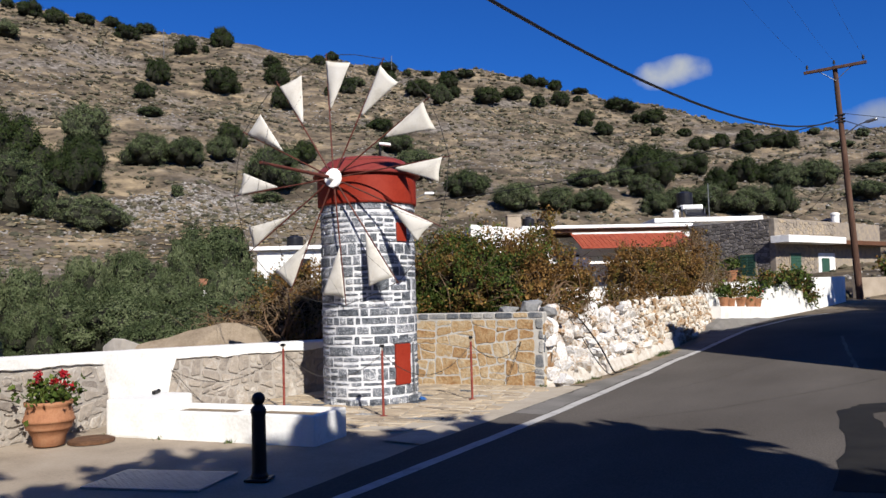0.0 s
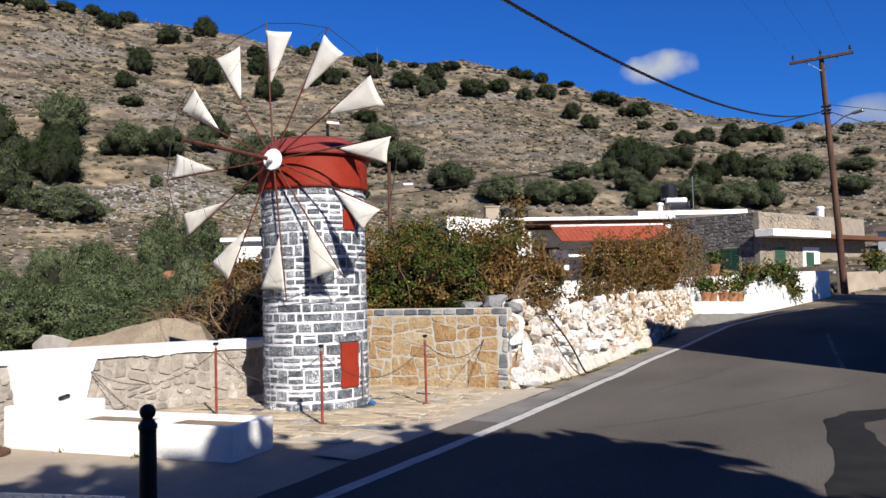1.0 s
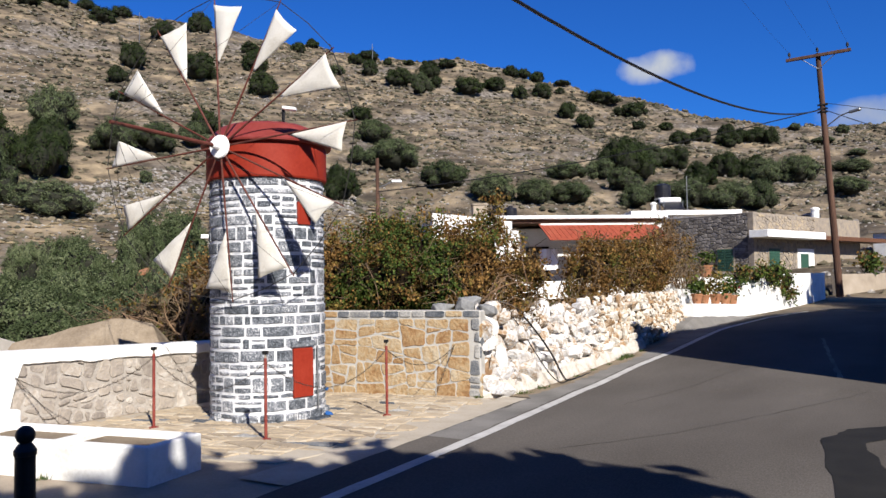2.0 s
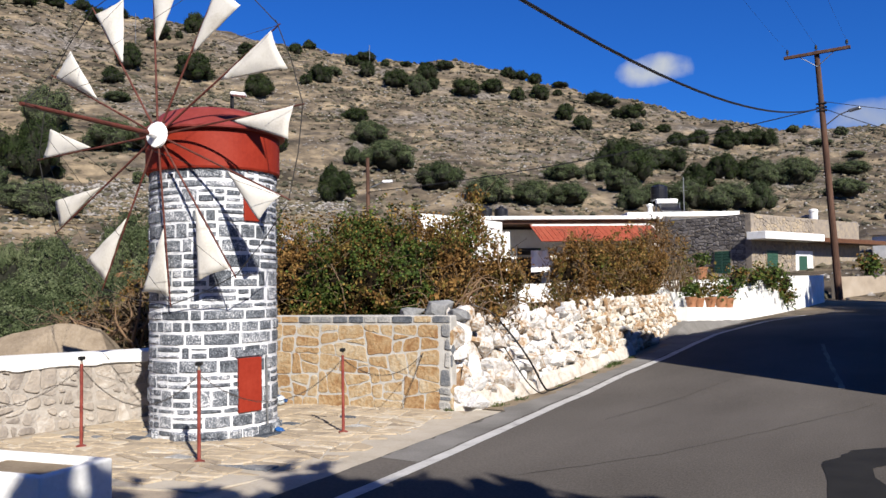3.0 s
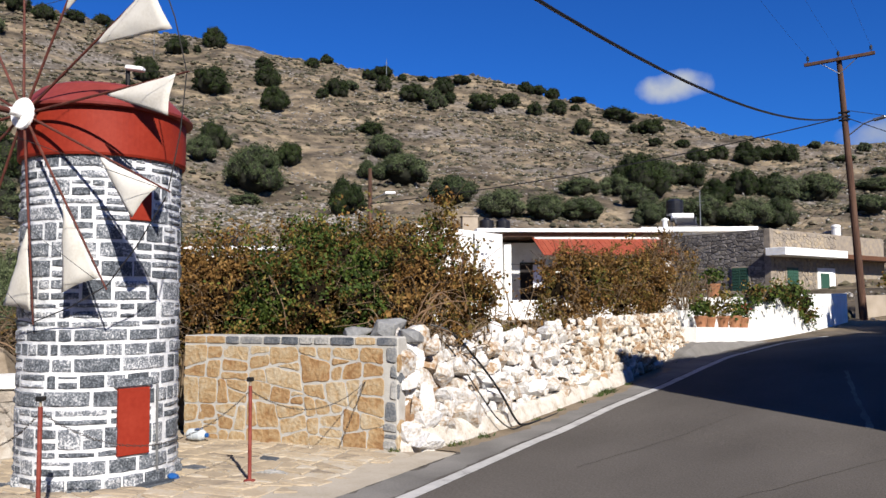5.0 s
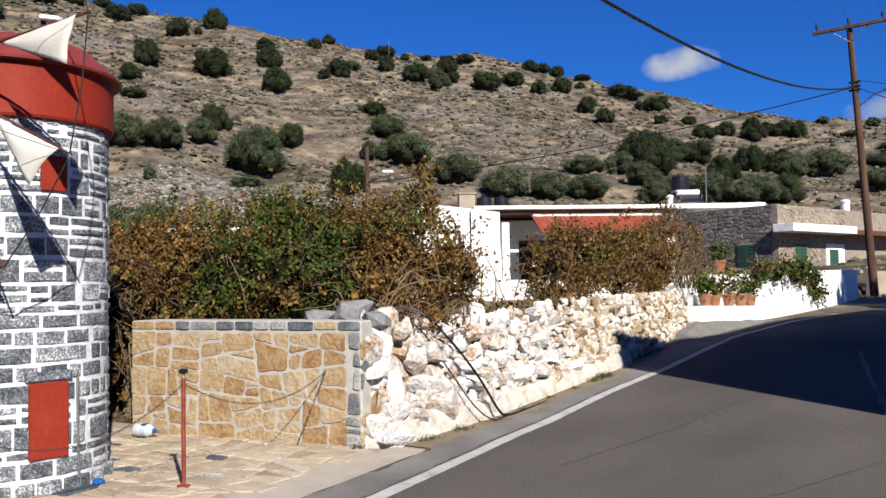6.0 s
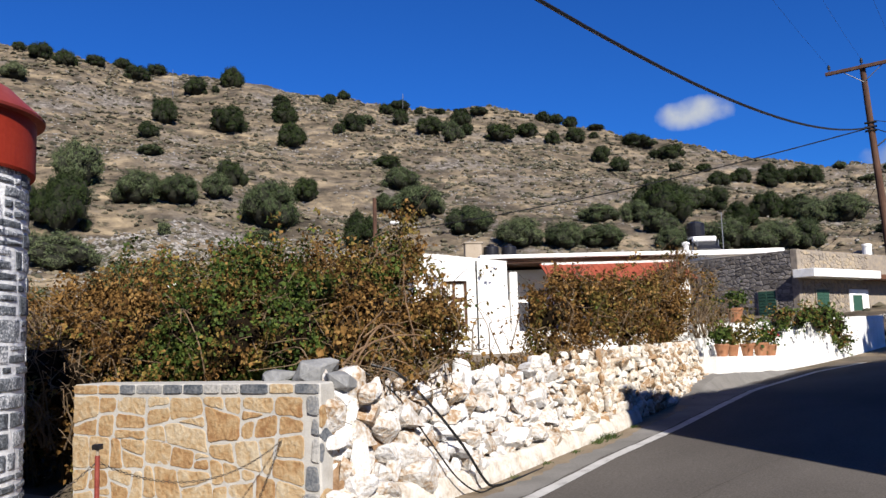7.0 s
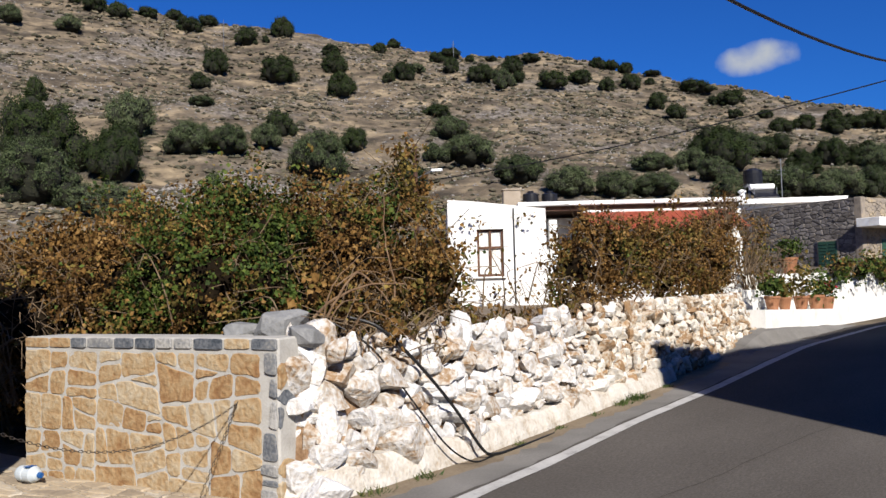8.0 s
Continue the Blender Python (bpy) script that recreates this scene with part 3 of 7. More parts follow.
tagged(new("pavement", strip("pavement", -12, 24.5, lambda y: -13.0 if y < 11.9 else edge_x(y) - 1.0, lambda y: edge_x(y) + 0.02, -0.012, M_CONCRETE, 0.5, 0.0)),
       "sandy worn concrete verge beside the road", "pavement", kind="structure")


def patch(name, outline, lift, material, label):
    bm = bmesh.new()
    rng = random.Random(5)
    pts = []
    for i, (x, y) in enumerate(outline):
        a, b = outline[i], outline[(i + 1) % len(outline)]
        for k in range(6):
            pts.append((a[0] + (b[0] - a[0]) * k / 6 + rng.uniform(-0.025, 0.025), a[1] + (b[1] - a[1]) * k / 6 + rng.uniform(-0.025, 0.025)))
    f = bm.faces.new([bm.verts.new((x, y, road_z(y) + lift)) for x, y in pts])
    bmesh.ops.triangulate(bm, faces=[f])
    return tagged(part(name, bm, material), label, "road patch", kind="structure")


# cast shadow painted as a dark strip; what casts it is not built
patch("road_patch", [(-0.72, 7.0), (-0.9, 9.2), (-1.22, 10.9), (-1.05, 11.6), (-0.3, 12.6), (0.6, 12.9), (0.5, 12.2), (-0.45, 11.7), (-0.85, 10.9), (-0.45, 9.2), (-0.1, 7.2)],
      0.004, M_ROAD_SHADOW, "dark strip painted on the asphalt as a cast shadow")



def crack(points, width, label):
    """A thin wandering tar seam on the asphalt."""
    r = random.Random(6)
    way = smooth([(x, y, 0) for x, y in points], 14)
    verts, faces = [], []
    for k, p in enumerate(way):
        d = (way[min(k + 1, len(way) - 1)] - way[max(k - 1, 0)]).normalized()
        side = Vector((-d.y, d.x, 0)) * width * r.uniform(0.5, 1.2)
        off = Vector((r.uniform(-0.015, 0.015), r.uniform(-0.015, 0.015), 0))
        for q in (p - side + off, p + side + off):
            verts.append((q.x, q.y, road_z(q.y) + 0.004))
    for k in range(len(way) - 1):
        faces.append((2 * k, 2 * k + 1, 2 * k + 3, 2 * k + 2))
    return tagged(new("road_crack", raw_mesh("road_crack", verts, faces, M_SEAM)), label, "crack", kind="structure")


crack([(-3.35, 9.2), (-2.5, 10.7), (-1.75, 12.7), (-1.1, 14.6)], 0.0045, "thin dark seam across the asphalt")
crack([(-3.6, 12.2), (-3.3, 14.5), (-3.0, 17.0)], 0.004, "thin dark crack along the asphalt")
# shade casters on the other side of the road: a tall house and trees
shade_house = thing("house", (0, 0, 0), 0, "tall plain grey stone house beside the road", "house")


def sloped_block(y0, y1, h0, h1):
    """A house block whose flat roof falls along the road."""
    bm = bmesh.new()
    v = [bm.verts.new(p) for p in ((2.45, y0, -0.2), (10.45, y0, -0.2), (10.45, y1, -0.2), (2.45, y1, -0.2), (2.45, y0, h0), (10.45, y0, h0), (10.45, y1, h1), (2.45, y1, h1))]
    for f in ((3, 2, 1, 0), (4, 5, 6, 7), (0, 1, 5, 4), (1, 2, 6, 5), (2, 3, 7, 6), (3, 0, 4, 7)):
        bm.faces.new([v[i] for i in f])
    return bm


part("wall", sloped_block(13.0, 18.6, 7.55, 7.0), M_HILL_ROCK, shade_house)
part("wall", sloped_block(18.6, 26.5, 7.0, 6.9), M_HILL_ROCK, shade_house)
part("wing", sloped_block(26.5, 32.0, 6.8, 5.8), M_HILL_ROCK, shade_house)
# unseen house added to block sky light from the shaded road
shade_row = thing("house", (0, 0, 0), 0, "unseen plain house block added to cut sky light on the road", "house")
part("wall", box((7, 14, 6.0), (10.5, -6.0, 3.0), (0, 0, 0), 0.03), M_HILL_ROCK, shade_row)
part("roof", box((7.3, 14.3, 0.14), (10.5, -6.0, 6.07)), M_CONCRETE, shade_row)

# ---- walls ----


def poly_wall(name, line, height, thick, material, label, base=-0.2, cap=None, parent=None):
    """A wall along a line of (x, y), its face on the line and its body to the left of the way."""
    bm = bmesh.new()
    rows = []
    for i, (x, y) in enumerate(line):
        a, b = Vector(line[max(i - 1, 0)]), Vector(line[min(i + 1, len(line) - 1)])
        d = (b - a).normalized()
        n = Vector((-d.y, d.x))
        h = height[i] if isinstance(height, (list, tuple)) else height
        rows.append([bm.verts.new((x, y, base)), bm.verts.new((x, y, h)), bm.verts.new((x + n.x * thick, y + n.y * thick, h)), bm.verts.new((x + n.x * thick, y + n.y * thick, base))])
    for a, b in zip(rows, rows[1:]):
        for k in range(3):
            bm.faces.new((a[k], a[k + 1], b[k + 1], b[k]))
    bm.faces.new(rows[0][::-1])
    bm.faces.new(rows[-1])
    bmesh.ops.recalc_face_normals(bm, faces=bm.faces)
    return tagged(part(name, bm, material, parent), label, "wall", kind="structure")


M_MORTAR_GARDEN = mat("grey_garden_mortar", [(0.223, 0.200, 0.172), (0.307, 0.279, 0.247), (0.391, 0.363, 0.325)], 5, 30, 0.95, 1.0, 0.03)
GARDEN_WALL = [(-8.05, -3.0), (-8.2, 3.0), (-8.5, 5.0), (-8.85, 7.2), (-8.75, 8.9), (-8.51, 11.0)]
garden_wall = poly_wall("wall_garden", GARDEN_WALL, [0.98, 0.97, 0.95, 0.88, 0.84, 0.80], 0.36, M_MORTAR_GARDEN, "low rubble garden wall with a whitewashed top and pier")

OCHRE_A, OCHRE_B = Vector((-8.15, 11.45)), Vector((-5.50, 12.03))
ochre_len = (OCHRE_B - OCHRE_A).length
ochre_turn = math.degrees(math.atan2(OCHRE_B.y - OCHRE_A.y, OCHRE_B.x - OCHRE_A.x))
OCHRE_H = 1.19
ochre_wall = thing("wall_ochre", (OCHRE_A.x, OCHRE_A.y, 0.0), ochre_turn, "wall of irregular ochre stones with pale mortar and grey coping", "wall", kind="structure")
part("core", box((ochre_len, 0.40, OCHRE_H + 0.2), (ochre_len / 2, 0.20, OCHRE_H / 2 - 0.1), (0, 0, 0), 0.015), M_MORTAR_OCHRE, ochre_wall)

RUBBLE_LINE = [(-5.62, 11.99), (-5.24, 12.2), (-5.28, 14.1), (-5.38, 16.0), (-5.46, 17.8), (-5.62, 20.3), (-6.02, 24.0)]
RUBBLE_TOP = [1.20, 1.14, 1.13, 1.16, 1.19, 1.24, 1.34]
rubble_wall = thing("wall_rubble", (0, 0, 0), 0, "dry-stone wall of pale limestone rubble on a whitewashed footing", "wall", kind="structure")


def battered(line, tops, lean, thick, base, inset=0.0):
    bm = bmesh.new()
    rows = []
    for i, (x, y) in enumerate(line):
        a, b = Vector(line[max(i - 1, 0)]), Vector(line[min(i + 1, len(line) - 1)])
        d = (b - a).normalized()
        n = Vector((-d.y, d.x))
        z0 = road_z(y)
        pts = [(inset, z0 + base), (inset + lean, tops[i]), (inset + lean + thick, tops[i]), (inset + lean + thick, z0 + base)]
        rows.append([bm.verts.new((x + n.x * k, y + n.y * k, z)) for k, z in pts])
    for a, b in zip(rows, rows[1:]):
        for k in range(3):
            bm.faces.new((a[k], a[k + 1], b[k + 1], b[k]))
    bm.faces.new(rows[0][::-1])
    bm.faces.new(rows[-1])
    bmesh.ops.recalc_face_normals(bm, faces=bm.faces)
    return bm


part("fill", battered(RUBBLE_LINE, [t - 0.05 for t in RUBBLE_TOP], 0.22, 0.42, -0.2, 0.125), M_RUBBLE_FILL, rubble_wall)

# garden soil held up behind the walls
bm = bmesh.new()
soil = [(-9.4, 12.2), (-5.9, 12.45), (-5.95, 14.2), (-6.15, 16.4), (-6.4, 18.4), (-6.7, 20.8), (-7.1, 24.6), (-9.5, 38), (-24, 38), (-20, 24), (-10.5, 14.0)]
f = bm.faces.new([bm.verts.new((x, y, 0.95)) for x, y in soil])
low = bmesh.ops.extrude_face_region(bm, geom=[f])["geom"]
for v in low:
    if isinstance(v, bmesh.types.BMVert):
        v.co.z = -0.2
bmesh.ops.recalc_face_normals(bm, faces=bm.faces)
tagged(part("garden_soil", bm, M_SOIL), "raised dry garden soil behind the walls", "ground", kind="structure")

WHITE_WALL = [(-6.9, 24.0), (-6.42, 28.8), (-6.05, 31.9), (-5.4, 37.4), (-4.95, 41.6)]
white_wall = poly_wall("wall_white", WHITE_WALL, [1.62, 1.66, 1.68, 1.78, 1.82], 0.22, M_WHITE, "whitewashed garden wall of the stone house", base=0.2)
ledge = poly_wall("ledge", [(-5.93, 24.02), (-5.88, 29.7)], [0.95, 0.77], 0.55, M_WHITE, "low whitewashed ledge for flower pots", base=0.2)
far_wall = poly_wall("wall_far", [(-4.7, 43.6), (-2.0, 50.0), (2.0, 58.0)], [1.75, 1.8, 1.9], 0.22, M_CONCRETE, "plain rendered roadside wall further up", base=0.2)

# ---- windmill ----
MILL, MILL_R, MILL_TOP = Vector((-7.10, 9.69, 0.0)), 0.672, 2.86
mill = thing("windmill", MILL, 0, "small round stone windmill with white sails and a red cap", "windmill")
part("tower", lathe([(MILL_R - 0.002, -0.1), (MILL_R - 0.002, 1.2), (MILL_R - 0.004, MILL_TOP)], sides=64), M_MORTAR_WHITE, mill, "white mortared tower", smooth=False)
part("cap_band", lathe([(0.60, 2.80), (0.702, 2.80), (0.712, 2.82), (0.712, 3.22), (0.60, 3.24)], sides=96), M_RED, mill, "red painted metal band", smooth=False)
part("roof", lathe([(0.60, 3.20), (0.77, 3.215), (0.775, 3.235), (0.64, 3.36), (0.56, 3.44), (0.48, 3.475), (0.02, 3.50)], sides=56), M_RED_ROOF, mill, "weathered red metal roof")
HUB = Vector((-7.045, 8.93, 3.14)) - MILL
AXIS = Vector((0.149, -0.989, 0.0)).normalized()
ACROSS = Vector((-AXIS.y, AXIS.x, 0.0))
UP = Vector((0, 0, 1))
part("shaft", tube([HUB - AXIS * 0.45, HUB + AXIS * 0.05], 0.06, 12), M_SPAR, mill)


def wheel(angle, r, out=0.0):
    a = radians(angle)
    return HUB + ACROSS * (r * math.cos(a)) + UP * (r * math.sin(a)) + AXIS * out


disc = bmesh.new()
turn = AXIS.to_track_quat("Z", "Y").to_matrix().to_4x4()
add_lathe(disc, [(0.02, -0.015), (0.125, -0.015), (0.135, 0.0), (0.125, 0.02), (0.04, 0.03), (0.03, 0.13), (0.005, 0.135)], sides=28)
bmesh.ops.transform(disc, matrix=Matrix.Translation(HUB + AXIS * 0.04) @ turn, verts=disc.verts)
part("hub", disc, M_WHITE_PAINT, mill, "round white hub plate")
part("boom", tube([HUB, HUB + AXIS * 0.8, HUB + AXIS * 1.62], [0.026, 0.022, 0.018], 10), M_SPAR, mill, "red boom reaching out from the hub")
boom_tip = HUB + AXIS * 1.6


def sail_mesh(angle, rng):
    """Triangular canvas, laced along its spar, with a slightly hollow belly and a slack outer hem."""
    bm = bmesh.new()
    inner, tip, far = wheel(angle - 1, rng.uniform(0.89, 0.96), 0.02), wheel(angle, 1.65, 0.02), wheel(angle - rng.uniform(11.0, 14.0), rng.uniform(1.56, 1.64), rng.uniform(-0.06, 0.08))
    n = 9
    rows = []
    belly = rng.uniform(0.012, 0.035)
    for i in range(n + 1):
        u = i / n
        a, b = inner.lerp(tip, u), inner.lerp(far, u)
        row = []
        for j in range(n + 1):
            v = j / n
            p = a.lerp(b, v)
            slack = math.sin(math.pi * v) * u
            p = p + AXIS * belly * 4 * math.sin(math.pi * v) * u * (1.1 - u) + (HUB - p).normalized() * 0.014 * slack * (1 if i == n else u ** 6)
            p = p + AXIS * 0.012 * noise.noise(p * 7 + Vector((angle, 0, 0)))
            row.append(bm.verts.new(p))
        rows.append(row)
    for a, b in zip(rows, rows[1:]):
        for j in range(n):
            if a is rows[0]:
                continue
            bm.faces.new((a[j], a[j + 1], b[j + 1], b[j]))
    for j in range(n):
        bm.faces.new((rows[0][0], rows[1][j + 1], rows[1][j]))
    bmesh.ops.remove_doubles(bm, verts=bm.verts, dist=0.0005)
    bmesh.ops.solidify(bm, geom=bm.faces[:], thickness=0.004)
    return bm


rng = random.Random(11)
for k in range(12):
    angle = 30 * k + 93.4 + rng.uniform(-1.2, 1.2)
    spar = part("spar", tube([wheel(angle, 0.05, 0.03), wheel(angle, 0.9, 0.015), wheel(angle, 1.76, 0.0)], [0.012, 0.010, 0.007], 7), M_SPAR, mill)
    part("sail", sail_mesh(angle, rng), M_CANVAS, mill, "off-white triangular canvas sail", smooth=True)
    part("rim_rope", tube([wheel(angle, 1.74), wheel(angle + 15, 1.735 * 0.985), wheel(angle + 30, 1.74)], 0.005, 5), M_ROPE, mill)
    part("stay", tube([wheel(angle, 1.74), boom_tip], 0.0022, 4), M_ROPE, mill)


def mill_panel(name, azimuth, z0, z1, width, label):
    """A flat red board let into the round tower; azimuth in degrees from +x."""
    a = radians(azimuth)
    c = Vector((math.cos(a), math.sin(a), 0)) * (MILL_R - 0.005)
    panel = part(name, box((0.05, width, z1 - z0), (c.x, c.y, (z0 + z1) / 2), (0, 0, azimuth), 0.006), M_RED, mill, label)
    return panel


mill_panel("door", -10, 0.288, 0.845, 0.275, "red painted wooden door")
mill_panel("window", -7.5, 2.262, 2.525, 0.19, "red painted window shutter")
a = radians(-10)
lintel = Vector((math.cos(a), math.sin(a), 0)) * (MILL_R - 0.006)
part("lintel", box((0.05, 0.33, 0.072), (lintel.x, lintel.y, 0.89), (0, 0, -10), 0.01), M_GREY_STONE, mill, "dark slate lintel over the door")
conduit = [(MILL_R + 0.03) * Vector((math.cos(radians(d)), math.sin(radians(d)), 0)) + Vector((0, 0, z)) for d, z in ((9, 0.02), (8, 0.30), (7.5, 0.62), (7.5, 0.86))]
part("conduit", tube(smooth(conduit, 4), 0.010, 7), M_STEEL, mill, "thin grey conduit beside the door")
lamp_arm = part("lamp", tube([(0.18, 0.1, 3.5), (0.18, 0.1, 3.72)], 0.02, 8), M_BLACK, mill, "small lamp on the roof")
part("lamp_head", box((0.17, 0.08, 0.04), (0.26, 0.12, 3.71), (0, 8, 30), 0.01), M_WHITE_PAINT, lamp_arm, "white lamp head")

# ---- chain posts, bollard, trough, pot ----


def chain_post(place, height):
    post = thing("chain_post", (*place, 0.03), 0, "slender rust-red steel post carrying a chain", "post", "chain posts round the windmill")
    part("pole", tube([(0, 0, -0.03), (0, 0, height - 0.07)], 0.016, 10), M_POST, post)
    part("neck", tube([(0, 0, height - 0.07), (0, 0, height - 0.03)], 0.010, 8), M_CONCRETE, post, "pale neck under the cap")
    part("cap", box((0.055, 0.055, 0.035), (0, 0, height - 0.015), (0, 0, 30), 0.006), M_BLACK, post, "dark square cap")
    part("base_plate", lathe([(0.05, 0.0), (0.05, 0.012), (0.02, 0.02)], sides=14), M_POST, post)
    return post


POSTS = [(-7.55, 8.40), (-5.93, 8.47), (-5.73, 10.22)]
for p in POSTS:
    chain_post(p, 0.88)


def chain(points, label):
    """Twisted links along a line."""
    length = [0.0]
    pts = [Vector(p) for p in points]
    for a, b in zip(pts, pts[1:]):
        length.append(length[-1] + (b - a).length)
    bm = bmesh.new()
    step, s, i = 0.027, 0.0, 0
    while s < length[-1]:
        p = Vector([float(np.interp(s, length, [q[k] for q in pts])) for k in range(3)])
        q = Vector([float(np.interp(min(s + 0.03, length[-1]), length, [w[k] for w in pts])) for k in range(3)])
        d = (q - p).normalized() if (q - p).length > 1e-6 else Vector((1, 0, 0))
        side = d.cross(Vector((0, 0, 1))).normalized()
        if i % 2:
            side = side.cross(d)
        ring = [p + d * (0.0165 * math.cos(a)) + side * (0.0075 * math.sin(a)) for a in (2 * math.pi * k / 8 for k in range(8))]
        add_tube(bm, ring + [ring[0]], 0.0024, 4, False)
        s += step
        i += 1
    ob = thing("chain", (0, 0, 0), 0, label, "chain", "chains round the windmill")
    tagged(part("strand", bm, M_CHAIN, ob), kind="stuff")
    return ob


top = 0.80
A, B, C = [(x, y, top) for x, y in POSTS]
WALL_HOOK = (-5.86, 11.94, 0.72)
BACK_HOOK = (-8.76, 7.55, 0.60)
chain(sag(A, B, 0.32), "dull steel chain hanging between two posts")
chain(sag(B, C, 0.34), "dull steel chain hanging between two posts")
chain(sag(C, WALL_HOOK, 0.22), "dull steel chain hooked to the ochre wall")
chain(sag(A, BACK_HOOK, 0.26), "dull steel chain hooked to the garden wall")
chain([WALL_HOOK, (-6.05, 11.75, 0.06)], "taut end of chain below the wall hook")
chain([BACK_HOOK, (-8.45, 7.85, 0.10)], "taut end of chain below the wall hook")

bollard = thing("bollard", (-4.80, 5.36, 0.02), 0, "black iron bollard with a ball top", "bollard")
part("base", box((0.2, 0.2, 0.02), (0, 0, 0.01), (0, 0, 25), 0.006), M_BLACK, bollard)
part("shaft", lathe([(0.075, 0.0), (0.072, 0.04), (0.062, 0.06), (0.057, 0.52), (0.06, 0.545), (0.065, 0.55), (0.065, 0.575), (0.05, 0.60), (0.03, 0.625)], sides=22), M_BLACK, bollard, smooth=False)
ball = bmesh.new()
bmesh.ops.create_uvsphere(ball, u_segments=20, v_segments=14, radius=0.056, matrix=Matrix.Translation((0, 0, 0.665)))
part("ball", ball, M_BLACK, bollard, smooth=True)

trough = thing("water_trough", (-6.80, 6.72, 0.0), 12.0, "long whitewashed masonry water trough with dry basins", "trough")


def trough_body():
    bm = bmesh.new()
    L, W, H, t = 2.72, 0.66, 0.32, 0.085
    xs = [-L / 2, -0.66, 0.33, 0.42, L / 2 - t, L / 2]
    ys = [-W / 2, -W / 2 + t, W / 2 - t, W / 2]
    top = [[bm.verts.new((x, y, H)) for y in ys] for x in xs]
    holes = []
    for i in range(5):
        for j in range(3):
            f = bm.faces.new((top[i][j], top[i + 1][j], top[i + 1][j + 1], top[i][j + 1]))
            if j == 1 and i in (1, 3):
                holes.append(f)
    rim = [e for e in bm.edges if len(e.link_faces) == 1]
    side = bmesh.ops.extrude_edge_only(bm, edges=rim)["geom"]
    for v in side:
        if isinstance(v, bmesh.types.BMVert):
            v.co.z = -0.03
    for f in holes:
        low = bmesh.ops.extrude_discrete_faces(bm, faces=[f])["faces"]
        hole_edges = low[0].edges[:]
        sunk = bmesh.ops.extrude_edge_only(bm, edges=hole_edges)["geom"]
        for v in sunk:
            if isinstance(v, bmesh.types.BMVert):
                v.co.z = H - 0.2
        bmesh.ops.delete(bm, geom=low, context="FACES_ONLY")
    bmesh.ops.remove_doubles(bm, verts=bm.verts, dist=0.0005)
    bmesh.ops.recalc_face_normals(bm, faces=bm.faces)
    crisp = [e for e in bm.edges if len(e.link_faces) == 2 and e.calc_face_angle() > 0.5]
    bmesh.ops.bevel(bm, geom=crisp, offset=0.014, segments=2, affect="EDGES", profile=0.5)
    return bm


part("basin", trough_body(), M_WHITE, trough)
part("basin_floor", box((2.60, 0.55, 0.265), (0, 0, 0.1325)), M_SOIL, trough, "dry sandy basin floor")
part("head_block", box((0.63, 0.74, 0.43), (-1.050, 0.034, 0.215), (0, 0, 0), 0.035, 3), M_WHITE, trough, "raised whitewashed head of the trough")
part("spout", tube([(-1.16, 0.30, 0.452), (-1.06, 0.10, 0.455)], 0.024, 10), M_BLACK, trough, "dark spout pipe")

pot = thing("flower_pot", (-8.07, 5.45, 0.02), 0, "large terracotta pot with red geraniums", "flower pot")
part("pot", lathe([(0.12, 0.0), (0.155, 0.015), (0.165, 0.10), (0.21, 0.18), (0.225, 0.185), (0.228, 0.20), (0.245, 0.26), (0.258, 0.265), (0.258, 0.285), (0.25, 0.30), (0.222, 0.40), (0.222, 0.42), (0.245, 0.44), (0.245, 0.475), (0.205, 0.475), (0.20, 0.42), (0.02, 0.40)], sides=36), M_TERRACOTTA, pot, "terracotta jar", smooth=True)
nr = np.random.default_rng(3)
c = nr.normal(0, 1, (420, 3)) * np.array([0.15, 0.15, 0.08]) + np.array([0, 0, 0.56])
part("leaves", leaf_mesh("leaves", c, c - np.array([0, 0, 0.45]), 0.06, nr, M_VINE_GREEN), None, pot, "green geranium leaves")
for k in range(11):
    a, r = rng.uniform(0, 6.28), rng.uniform(0.08, 0.30)
    p = np.array([r * math.cos(a), r * math.sin(a), 0.70 + rng.uniform(-0.12, 0.06)])
    c = nr.normal(0, 1, (26, 3)) * 0.022 + p
    flower = tagged(part("flower", leaf_mesh("flower", c, c - p, 0.035, nr, M_PETAL), None, pot, "red geranium bloom"), kind="stuff")
    part("stem", tube([(p[0] * 0.4, p[1] * 0.4, 0.45), tuple(p)], 0.004, 5), M_VINE_GREEN, flower)

# ---- white house ----
HO = Vector((-16.25, 27.35, 0.0))
HU, HB = Vector((0.771, 0.637, 0)), Vector((-0.637, 0.771, 0))
HOUSE_TURN = math.degrees(math.atan2(HU.y, HU.x))
house = thing("village_house", HO, HOUSE_TURN, "low whitewashed village house with flat roof and vine-covered porch", "house")


